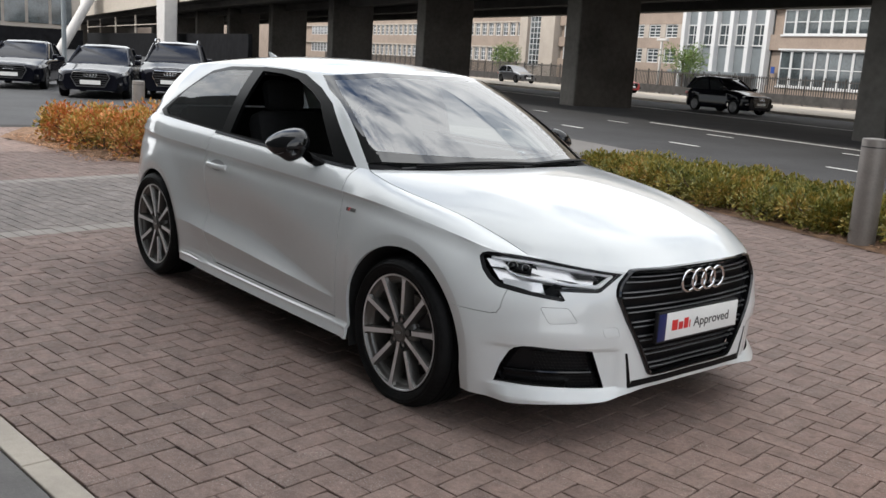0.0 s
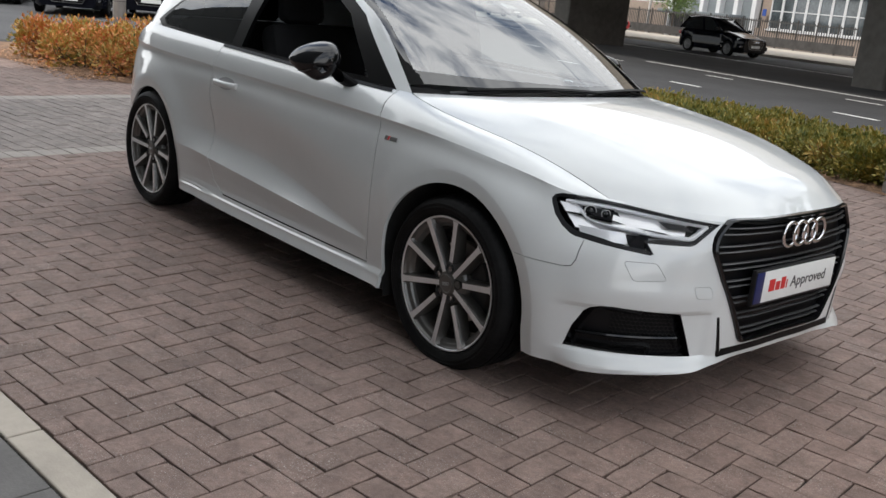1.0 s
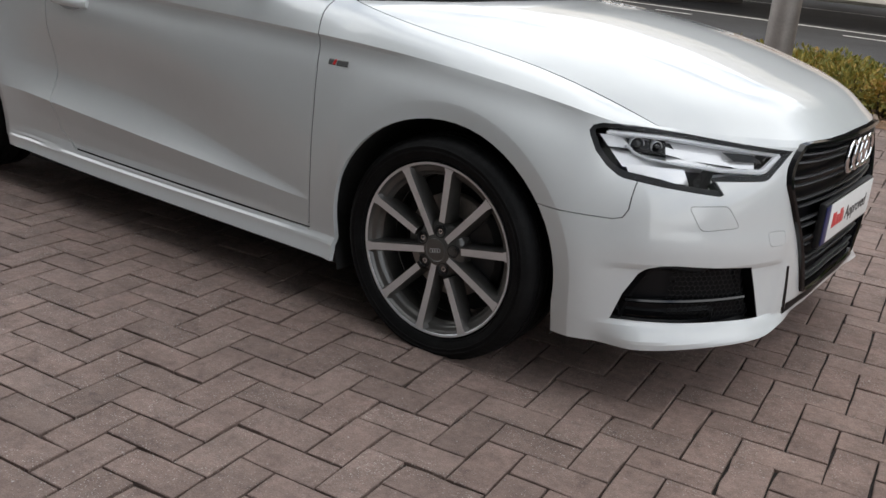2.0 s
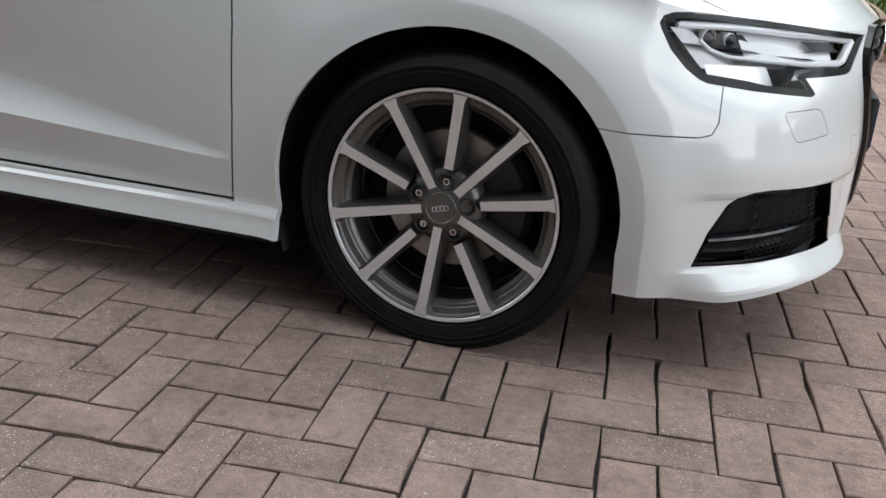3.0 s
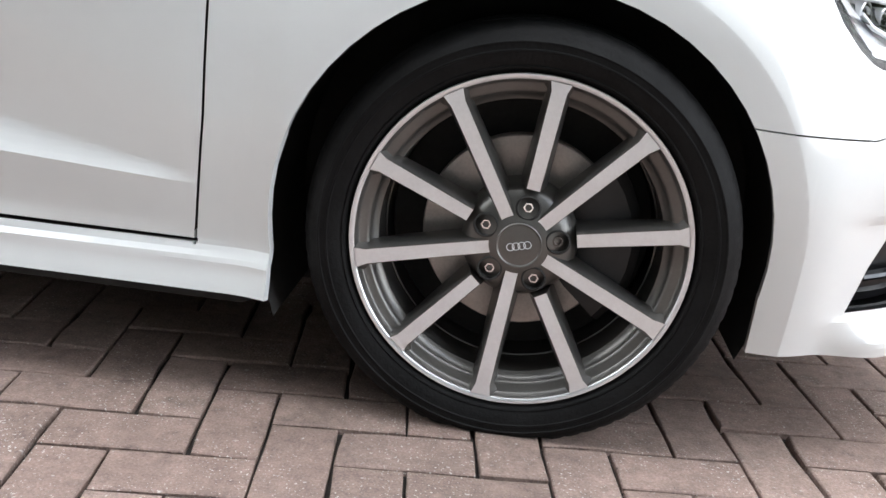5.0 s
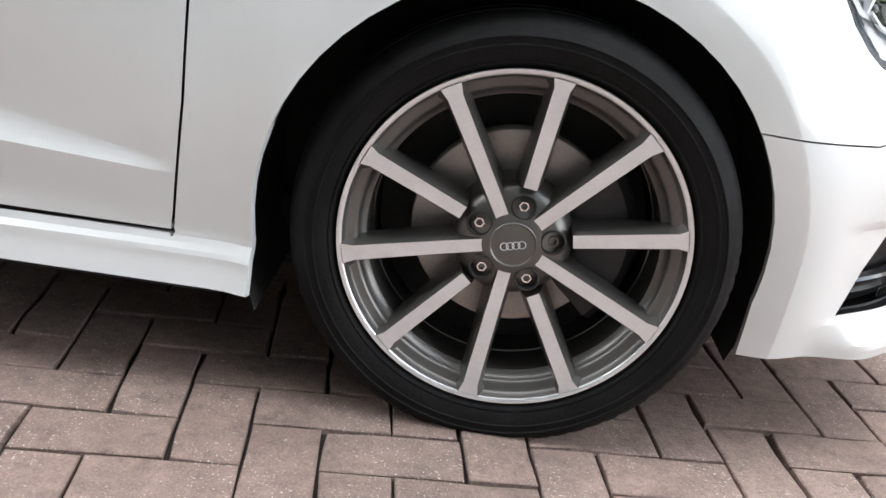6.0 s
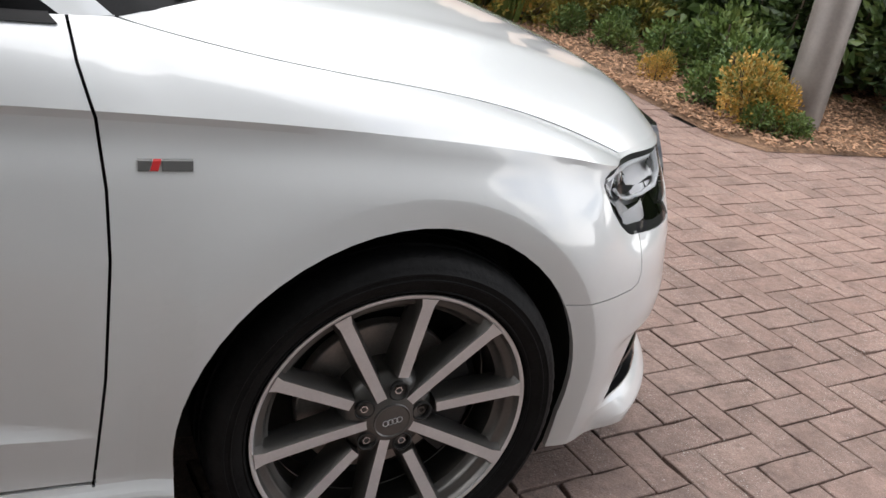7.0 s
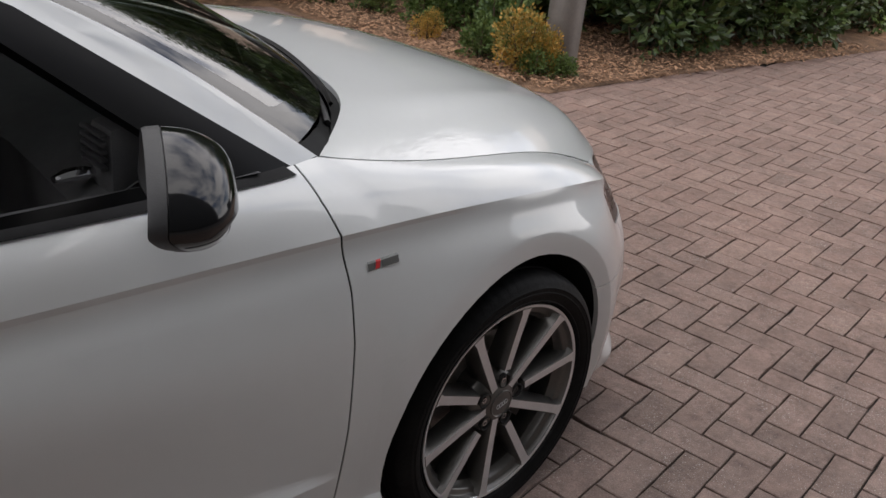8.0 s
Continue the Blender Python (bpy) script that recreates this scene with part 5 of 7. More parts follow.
viaduct = new("viaduct")
tagged(viaduct, "dark concrete road viaduct on wall piers over the carriageway", "viaduct")
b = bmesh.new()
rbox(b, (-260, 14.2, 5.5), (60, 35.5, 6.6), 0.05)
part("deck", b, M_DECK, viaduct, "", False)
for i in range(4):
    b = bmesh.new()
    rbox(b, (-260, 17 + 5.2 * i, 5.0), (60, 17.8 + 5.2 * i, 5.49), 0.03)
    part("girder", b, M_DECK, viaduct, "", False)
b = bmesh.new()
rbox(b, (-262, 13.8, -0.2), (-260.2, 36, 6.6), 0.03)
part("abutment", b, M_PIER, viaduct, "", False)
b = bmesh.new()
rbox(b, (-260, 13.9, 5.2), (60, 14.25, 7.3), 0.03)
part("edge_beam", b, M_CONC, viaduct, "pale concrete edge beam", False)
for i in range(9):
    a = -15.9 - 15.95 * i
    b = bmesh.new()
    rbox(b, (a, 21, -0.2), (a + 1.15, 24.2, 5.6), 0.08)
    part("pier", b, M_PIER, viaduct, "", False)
b = bmesh.new()
for v in rbox(b, (-88.2, 12.6, -0.2), (-83.4, 13.8, 9.0), 0.1):
    v.co.x += 0.35 * (1 if v.co.x < -81.0 else -1) * max(0.0, 1 - v.co.z / 9.0)
tagged(part("white_pillar", b, M_WHITE, None, "", False), "tall white rectangular pillar at the viaduct's edge", "pillar")
b = bmesh.new()
tube(b, [(-40.2, 9.9, -0.1), (-39.2, 12.6, 5.2)], 0.21, 14)
tagged(part("raking_column", b, M_WHITE), "white raking steel column leaning over the car park", "column")
b = bmesh.new()
tube(b, [(-35.05, 9.0, -0.1), (-35.05, 9.0, 7.0)], 0.09, 10)
tagged(part("lamp_post", b, M_PANEL), "slim grey lamp post behind the parked cars", "lamp post")
M_HOARD = mat("black_hoarding", (0.010, 0.010, 0.011), 0.9, var=0.3, scale=1.5, spec=0.04)
hoard = new("boundary_wall")
tagged(hoard, "long dark boundary wall with light posts under the viaduct", "wall")
b = bmesh.new()
rbox(b, (-170, 14.6, -0.2), (-62, 14.9, 2.5), 0.02)
part("wall_panel", b, M_HOARD, hoard, "", False)
for i in range(0, 14, 3):
    b = bmesh.new()
    rbox(b, (-168 + 6 * i, 14.4, 2.5), (-167.8 + 6 * i, 14.6, 4.6), 0.02)
    part("post", b, M_CONC, hoard, "pale post", False)
b = bmesh.new()
rbox(b, (-168, 14.4, 3.4), (-90, 14.5, 3.5), 0.02)
part("rail", b, M_CONC, hoard, "pale rail", False)
# added near-black sheet: closes a bright gap in the gloom beneath the deck
b = bmesh.new()
rbox(b, (-200, 36.2, -0.2), (-165, 36.6, 5.4), 0.02)
tagged(part("cross_wall", b, M_HOARD, None, "", False), "added near-black wall that keeps the gap under the viaduct dark", "wall")


def add_window(house, a, z0, w, h, face, bars=1, cross=1, sill=True):
    """A recessed window in a facade that faces the road: frame with bars, pane, sill."""
    f = bmesh.new()
    t = 0.09
    loops = []
    for inset, depth in ((0, 0.05), (0, -0.06), (t, -0.06), (t, 0.05)):
        l_, r_, lo, hi = a - w / 2 + inset, a + w / 2 - inset, z0 + inset, z0 + h - inset
        loops.append([ROAD_M @ Vector((x, face + depth, z)) for x, z in ((l_, lo), (r_, lo), (r_, hi), (l_, hi))])
    grid(f, loops + loops[:1], True)
    bmesh.ops.recalc_face_normals(f, faces=f.faces)
    win = part("window", f, M_FRAME, house, "", False)
    for i in range(bars):
        c = a - w / 2 + w * (i + 1) / (bars + 1)
        f = bmesh.new()
        rbox(f, (c - 0.03, face - 0.04, z0 + t), (c + 0.03, face + 0.04, z0 + h - t))
        part("glazing_bar", f, M_FRAME, win, "", False)
    for i in range(cross):
        c = z0 + h * (i + 1) / (cross + 1)
        f = bmesh.new()
        rbox(f, (a - w / 2 + t, face - 0.045, c - 0.03), (a + w / 2 - t, face + 0.035, c + 0.03))
        part("glazing_bar", f, M_FRAME, win, "", False)
    p = bmesh.new()
    rbox(p, (a - w / 2 + 0.03, face, z0 + 0.03), (a + w / 2 - 0.03, face + 0.02, z0 + h - 0.03))
    part("pane", p, M_PANE, win, "", False)
    return win


FACE = 52.0


def facade(house, a0, a1, rows, height, material):
    """A wall with bands left open for rows of windows: rows of (bottom, top)."""
    z, b = -0.2, bmesh.new()
    for lo, hi in rows:
        rbox(b, (a0, FACE, z), (a1, FACE + 0.4, lo))
        z = hi
    rbox(b, (a0, FACE, z), (a1, FACE + 0.4, height))
    rbox(b, (a0, FACE + 0.35, -0.2), (a1, FACE + 12, height - 0.02))
    part("wall", b, material, house, "", False)


west = new("office_building")
tagged(west, "long buff brick office building with ribbon windows", "building")
facade(west, -170, -87.05, ((1.9, 3.45), (4.8, 6.25)), 12, M_BUFF)
for i in range(28):
    a = -133.0 + 1.67 * i
    for z0, h in ((1.9, 1.55), (4.8, 1.45)):
        add_window(west, a, z0, 1.2, h, FACE + 0.15, 1, 2)
        pb = bmesh.new()
        rbox(pb, (a + 0.6, FACE - 0.02, z0), (a + 1.07, FACE + 0.3, z0 + h))
        part("window_pier", pb, M_STONE, west, "pale stone pier", False)
for i in range(6):
    for z0, h in ((1.9, 1.55), (4.8, 1.45)):
        add_window(west, -161 + 1.67 * i, z0, 1.3, h, FACE + 0.15, 1, 2)
b = bmesh.new()
rbox(b, (-170, FACE - 0.08, 3.45), (-87.1, FACE + 0.02, 3.62))
rbox(b, (-170, FACE - 0.08, 6.25), (-87.1, FACE + 0.02, 6.42))
part("string_course", b, M_STONE, west, "pale stone band", False)
row = new("far_wall")
tagged(row, "plain buff brick walls closing the far side of the road", "wall")
for lo, hi in (((-262, FACE, -0.2), (-170.1, FACE + 1, 12)), ((-263.5, 36.2, -0.2), (-262.1, FACE + 1, 12)), ((-24.9, FACE, -0.2), (90, FACE + 1, 12))):
    b = bmesh.new()
    rbox(b, lo, hi)
    part("wall_length", b, M_BUFF, row, "", False)
tower = new("stair_tower")
tagged(tower, "cream stone stair tower with a tall barred window", "building")
b = bmesh.new()
rbox(b, (-87, FACE - 0.6, -0.2), (-85.4, FACE + 10, 13))
rbox(b, (-82.7, FACE - 0.6, -0.2), (-80, FACE + 10, 13))
rbox(b, (-85.4, FACE - 0.2, -0.2), (-82.7, FACE + 10, 13))
part("wall", b, M_STONE, tower, "", False)
add_window(tower, -84.05, 1.6, 2.2, 5.8, FACE - 0.3, 2, 9)
mid = new("office_building")
tagged(mid, "buff brick office building with paired windows", "building")
facade(mid, -79.9, -60.45, ((2.5, 3.75), (4.7, 5.85)), 12, M_BUFF)
for i in range(8):
    a = -78.2 + 2.3 * i
    for z0, h in ((2.5, 1.25), (4.7, 1.15)):
        add_window(mid, a, z0, 1.6, h, FACE + 0.12, 1, 3)
        pb = bmesh.new()
        rbox(pb, (a + 0.8, FACE - 0.02, z0), (a + 1.5, FACE + 0.3, z0 + h))
        part("window_pier", pb, M_STONE, mid, "pale stone pier", False)
b = bmesh.new()
rbox(b, (-79.9, FACE - 0.08, 6.9), (-60.5, FACE + 0.02, 7.15))
part("string_course", b, M_STONE, mid, "pale stone band", False)
entry = new("glazed_block")
tagged(entry, "white mullioned glazed entrance block with grey panels", "building")
b = bmesh.new()
rbox(b, (-60.4, FACE + 0.2, -0.2), (-50.6, FACE + 11, 12.5))
part("wall", b, M_PANEL, entry, "grey infill panels", False)
for i in range(6):
    b = bmesh.new()
    a = -60.4 + 9.5 * i / 5
    rbox(b, (a, FACE - 0.35, 1.9 if 0 < i < 5 else -0.2), (a + 0.42, FACE + 0.19, 12.5), 0.02)
    part("mullion", b, M_FRAME, entry, "white fin", False)
for i in range(5):
    a = -60.4 + 9.5 * (i + 0.5) / 5 + 0.2
    for z0, h in ((4.1, 1.7), (7.2, 2.2)):
        add_window(entry, a, z0, 1.4, h, FACE + 0.1, 1, 1)
    if i < 4:
        add_window(entry, a, -0.1, 1.35, 1.9, FACE + 0.1, 1, 0)
b = bmesh.new()
rbox(b, (-60.2, FACE - 1.6, 1.75), (-51.8, FACE + 0.15, 2.0), 0.02)
part("canopy", b, M_PANEL, entry, "grey entrance canopy", False)
east = new("office_building")
tagged(east, "buff brick office building with white framed window bands", "building")
facade(east, -50.5, -25, ((1.2, 3.85), (5.0, 6.85)), 12, M_BUFF)
for i in range(16):
    a = -48.75 + 1.12 * i
    add_window(east, a, 1.2, 1.1, 2.65, FACE + 0.1, 0, 1)
    add_window(east, a, 5.0, 1.1, 1.85, FACE + 0.1, 0, 1)
b = bmesh.new()
for z in (1.08, 3.85, 4.88, 6.85):
    rbox(b, (-49.4, FACE - 0.12, z), (-30, FACE + 0.02, z + 0.12))
part("window_band", b, M_FRAME, east, "white window surround", False)
b = bmesh.new()
rbox(b, (-49.95, FACE - 0.1, 2.1), (-49.6, FACE - 0.05, 2.6))
part("wall_sign", b, mat("blue_sign", (0.02, 0.06, 0.25), 0.5), east, "small blue wall sign", False)
glassy = new("showroom_building")
tagged(glassy, "pale glazed showroom building beyond the car park", "building")
b = bmesh.new()
rbox(b, (-152, -40, -0.2), (-140, 10.8, 13), 0.05)
part("wall", b, M_STONE, glassy, "", False)
for i in range(16):
    b = bmesh.new()
    rbox(b, (-139.98, -38 + 3 * i, 3.2), (-139.8, -35.4 + 3 * i, 12.0))
    part("glazing", b, M_PANE, glassy, "", False)
b = bmesh.new()
rbox(b, (-139.5, -40, -0.2), (-139.2, 11, 2.6))
part("dark_plinth", b, M_HOARD, glassy, "dark hoarding at the foot", False)
fence = new("railing_fence")
tagged(fence, "dark metal railing fence before the far buildings", "fence")
for i in range(62):
    b = bmesh.new()
    a = -135 + 1.6 * i
    rbox(b, (a, 45.5, 0.0), (a + 0.08, 45.58, 1.9))
    part("post", b, M_FENCE, fence, "", False)
b = bmesh.new()
for i in range(500):
    a = -135 + 0.2 * i
    rbox(b, (a, 45.52, 0.15), (a + 0.045, 45.56, 1.8))
tagged(part("bar", b, M_FENCE, fence, "", False), kind="stuff")
b = bmesh.new()
rbox(b, (-135, 45.5, 1.65), (-36, 45.58, 1.72))
rbox(b, (-135, 45.5, 0.1), (-36, 45.58, 0.7))
part("rail", b, M_FENCE, fence, "", False)


# ---- cars far off ----
M_CARBLACK = mat("black_car_paint", (0.005, 0.0055, 0.009), 0.1, spec=0.16)
M_CARGREY = mat("grey_car_paint", (0.12, 0.12, 0.125), 0.3, metal=0.4, coat=1.0)
M_CARRED = mat("red_car_paint", (0.35, 0.03, 0.03), 0.3, coat=1.0)
M_CARGLASS = mat("car_window", (0.02, 0.024, 0.028), 0.05, coat=1.0, spec=1.0)


def far_car(label, paint, length, width, height, m, boot=0.5, rails=False):
    """A parked car about its middle on the ground, nose along +x."""
    top = new("car")
    tagged(top, label, "car")
    top.matrix_world = m
    L, W, H = length / 2, width / 2, height
    belt = H * 0.64
    b = bmesh.new()
    rows = []
    for q in [-1, -0.985, -0.95] + [-0.9 + 1.8 * i / 30 for i in range(31)] + [0.94, 0.97, 0.99, 1]:
        x = L * (q if abs(q) < 0.9 else q)
        w = W * (1 - 0.27 * max(0, (abs(q) - 0.66) / 0.34) ** 2.4)
        tuck = 0.07 * max(0, (abs(q) - 0.94) / 0.06) ** 2
        hood = belt * (0.99 - 0.2 * ramp(q, 0.36, 0.97) - 0.1 * ramp(-q, 0.75, 1.0)) - tuck
        low = 0.19 + tuck * 0.6
        rows.append([(x, -w * 0.86, low), (x, -w * 0.965, low + 0.06), (x, -w, 0.46), (x, -w * 0.97, 0.58), (x, -w * 0.985, hood * 0.86), (x, -w * 0.93, hood * 0.955), (x, -w * 0.8, hood), (x, -w * 0.5, hood * 1.012 + 0.008), (x, 0, hood * 1.03),
                     (x, w * 0.5, hood * 1.012 + 0.008), (x, w * 0.8, hood), (x, w * 0.93, hood * 0.955), (x, w * 0.985, hood * 0.86), (x, w * 0.97, 0.58), (x, w, 0.46), (x, w * 0.965, low + 0.06), (x, w * 0.86, low)])
    vs = grid(b, rows)
    b.faces.new(vs[0])
    b.faces.new(vs[-1][::-1])
    bmesh.ops.recalc_face_normals(b, faces=b.faces)
    for cx in (L * 0.62, -L * 0.6):
        bmesh.ops.delete(b, geom=cut(b, circle(cx, 0.33, 0.37, 24), X, Z, lambda c: abs(c.y) > W * 0.6), context="FACES")
    part("body", b, paint, top)
    b = bmesh.new()
    lo = [(L * 0.36, 0.86), (-L * (0.98 - 0.3 * boot), 0.86)]
    hi = [(-L * 0.02, 0.66), (-L * (0.8 - 0.3 * boot), 0.66)]
    rows = []
    for i in range(13):
        t = i / 12
        xa, xb = lo[0][0] + (lo[1][0] - lo[0][0]) * t, hi[0][0] + (hi[1][0] - hi[0][0]) * t
        zt = H - 0.06 * (2 * t - 1) ** 2
        rows.append([(xa, -W * 0.87, belt * 0.97), (xb, -W * 0.70, zt - 0.07), (xb, -W * 0.6, zt - 0.02), (xb, 0, zt), (xb, W * 0.6, zt - 0.02), (xb, W * 0.70, zt - 0.07), (xa, W * 0.87, belt * 0.97)])
    vs = grid(b, rows)
    b.faces.new(vs[0])
    b.faces.new(vs[-1])
    bmesh.ops.recalc_face_normals(b, faces=b.faces)
    b.normal_update()
    for f in b.faces:
        f.material_index = 0 if f.normal.z > 0.75 else 1
    part("cabin", b, (paint, M_CARGLASS), top, "dark glazed cabin")
    for s in (-1, 1):
        for t in (0.0, 0.42, 1.0):
            b = bmesh.new()
            xa, xb = lo[0][0] + (lo[1][0] - lo[0][0]) * t, hi[0][0] + (hi[1][0] - hi[0][0]) * t
            tube(b, [(xa, s * W * 0.875, belt * 0.97), (xb, s * W * 0.705, H - 0.09)], 0.035, 6)
            part("roof_pillar", b, paint, top)
    for cx in (L * 0.62, -L * 0.6):
        for s in (-1, 1):
            wh = bmesh.new()
            lathe(wh, [(0.1, 0.2), (0.1, 0.3), (0.07, 0.325), (-0.09, 0.325), (-0.1, 0.3), (-0.1, 0.24)], 28)
            bmesh.ops.translate(wh, verts=wh.verts, vec=(cx, s * (W - 0.12), 0.325))
            tyre = part("wheel", wh, M_TYRE, top)
            wh = bmesh.new()
            lathe(wh, [(-0.085 * 1.0, 0.24), (-0.07, 0.2), (-0.075, 0.05), (-0.08, 0.0)] if s < 0 else [(0.085, 0.24), (0.07, 0.2), (0.075, 0.05), (0.08, 0.0)], 20)
            for i in range(10):
                box(wh, (-0.015, -0.1 if s < 0 else 0.075, 0.04), (0.015, -0.075 if s < 0 else 0.1, 0.235), 0.0, Matrix.Rotation(2 * math.pi * i / 10, 4, "Y"))
            bmesh.ops.translate(wh, verts=wh.verts, vec=(cx, s * (W - 0.12), 0.325))
            part("alloy", wh, M_SLAT, tyre, "grey alloy wheel", False)
    for s in (-1, 1):
        b = bmesh.new()
        lens = [(L * 1.005, 0.5, 0.62), (L * 1.0, 0.5, 0.71), (L * 0.955, 0.74, 0.755), (L * 0.86, 0.905, 0.785), (L * 0.845, 0.915, 0.7), (L * 0.94, 0.78, 0.635)]
        front = [b.verts.new((x, s * W * y, belt * z)) for x, y, z in lens]
        back = [b.verts.new((x - 0.16, s * (W * y - 0.06), belt * z)) for x, y, z in lens]
        b.faces.new(front)
        for k in range(6):
            b.faces.new((front[k], front[(k + 1) % 6], back[(k + 1) % 6], back[k]))
        bmesh.ops.recalc_face_normals(b, faces=b.faces)
        part("headlamp", b, M_REFLECT, top, "clear headlamp")
        b = bmesh.new()
        box(b, (-L * 0.985, s * W * 0.7 - 0.17, belt * 0.7), (-L * 0.9, s * W * 0.7 + 0.17, belt * 0.84), 0.03)
        part("tail_lamp", b, M_CARRED, top, "red tail lamp")
        b = bmesh.new()
        box(b, (L * 0.26, s * (W + 0.09) - 0.09, belt * 1.0), (L * 0.34, s * (W + 0.09) + 0.09, belt * 1.0 + 0.13), 0.03)
        part("door_mirror", b, paint, top)
    b = bmesh.new()
    mouth = [(-0.36, 0.36), (0.36, 0.36), (0.49, 0.62), (0.43, 0.76), (-0.43, 0.76), (-0.49, 0.62)]
    front, back = [b.verts.new((L + 0.012, y, belt * z)) for y, z in mouth], [b.verts.new((L - 0.2, y, belt * z)) for y, z in mouth]
    b.faces.new(front)
    for k in range(6):
        b.faces.new((front[k], front[(k + 1) % 6], back[(k + 1) % 6], back[k]))
    bmesh.ops.recalc_face_normals(b, faces=b.faces)
    gr = part("grille", b, M_BLACK, top, "black grille", False)
    b = bmesh.new()
    tube(b, [(L + 0.014, y, belt * z) for y, z in mouth + mouth[:1]], 0.013, 6)
    part("grille_frame", b, M_CHROME if rails else M_SLAT, gr, "bright grille frame")
    for s in (-1, 1):
        b = bmesh.new()
        box(b, (L * 0.93, s * 0.67 - 0.14, belt * 0.34), (L * 0.985, s * 0.67 + 0.14, belt * 0.5), 0.02)
        part("air_intake", b, M_BLACK, top, "black air intake")
    for k in range(4):
        b = bmesh.new()
        tube(b, [(L + 0.025, (k - 1.5) * 0.075 + 0.05 * math.cos(q), belt * 0.69 + 0.05 * math.sin(q)) for q in [2 * math.pi * m_ / 16 for m_ in range(17)]], 0.008, 5)
        part("emblem_ring", b, M_CHROME, gr, "chrome ring")
    b = bmesh.new()
    for i in range(5):
        w_ = 0.38 + 0.018 * i
        box(b, (L + 0.01, -w_, belt * (0.42 + 0.065 * i)), (L + 0.022, w_, belt * (0.42 + 0.065 * i) + 0.012))
    part("grille_insert", b, M_SLAT, gr, "grey bars", False)
    b = bmesh.new()
    box(b, (L + 0.02, -0.26, belt * 0.42), (L + 0.03, 0.26, belt * 0.42 + 0.11))
    part("number_plate", b, M_PLATE, top, "plain white plate", False)
    if rails:
        for s in (-1, 1):
            b = bmesh.new()
            tube(b, [(L * 0.0, s * W * 0.66, H - 0.03), (-L * 0.05, s * W * 0.66, H + 0.05), (-L * 0.6, s * W * 0.66, H + 0.05), (-L * 0.66, s * W * 0.66, H - 0.03)], 0.02, 6)
            part("roof_rail", b, M_CHROME, top, "silver roof rail")
    return top


def stand(x, y, deg, z=-0.11):
    return Matrix.Translation((x, y, z)) @ Matrix.Rotation(radians(deg), 4, "Z")


far_car("black saloon car parked beside the dark boundary wall", M_CARBLACK, 4.7, 1.86, 1.42, stand(-28.2, 5.6, -27), 1.0)
far_car("black saloon car with a large dark grille, parked in a row", M_CARBLACK, 4.9, 1.87, 1.44, stand(-24.4, 6.7, -28), 1.0)
far_car("dark off-road estate car with silver roof rails", M_CARBLACK, 4.6, 1.88, 1.65, stand(-24.6, 9.0, -28), 0.2, True)
p = along(0, 0, ROAD, -30.4, 29.6)
far_car("black off-road car on the far carriageway", M_CARBLACK, 4.3, 1.85, 1.68, stand(p[0], p[1], -13.4), 0.1)
p = along(0, 0, ROAD, -54.0, 40.5)
far_car("red hatchback car by the far pavement", M_CARRED, 4.2, 1.8, 1.5, stand(p[0], p[1], -13.4, 0.02), 0.1)
p = along(0, 0, ROAD, -68.6, 40.5)
far_car("grey hatchback car by the far pavement", M_CARGREY, 4.2, 1.8, 1.5, stand(p[0], p[1], -13.4, 0.02), 0.1)


# ---- bollards ----
M_STEEL = mat("brushed_steel", (0.2, 0.178, 0.162), 0.5, metal=0.35, var=0.12, scale=6, bump=0.1, bump_scale=300)


def bollard(x, y, h, label):
    top = new("bollard")
    tagged(top, label, "bollard", "steel bollards")
    top.location = (x, y, 0)
    b = bmesh.new()
    lathe(b, [(-0.02, 0.122), (h - 0.012, 0.122), (h - 0.003, 0.118), (h, 0.11), (h + 0.006, 0.06), (h + 0.008, 0.0)], 40, "z")
    part("post", b, M_STEEL, top)
    b = bmesh.new()
    lathe(b, [(h - 0.08, 0.1225), (h - 0.079, 0.1235), (h - 0.072, 0.1235), (h - 0.071, 0.1225)], 40, "z")
    part("collar", b, M_TRIM, top, "dark joint ring")


bollard(-1.0, 5.36, 1.0, "grey steel bollard at the end of the yellow-green hedge")
bollard(3.71, 1.975, 1.05, "grey steel bollard in bark mulch beside an orange shrub")
bollard(-15.8, 4.3, 0.68, "grey steel bollard beyond the orange shrubs")


# ---- beds and plants ----
M_MULCH = mat("bark_mulch", (0.2, 0.115, 0.066), 0.95, var=0.45, scale=9, bump=1.0, bump_scale=60, dist=0.02)
M_CHIP = mat("bark_chip", (0.36, 0.21, 0.125), 0.9, rand=0.55, island=True)
M_STEM = mat("stem_bark", (0.09, 0.065, 0.045), 0.9, var=0.3, scale=30)


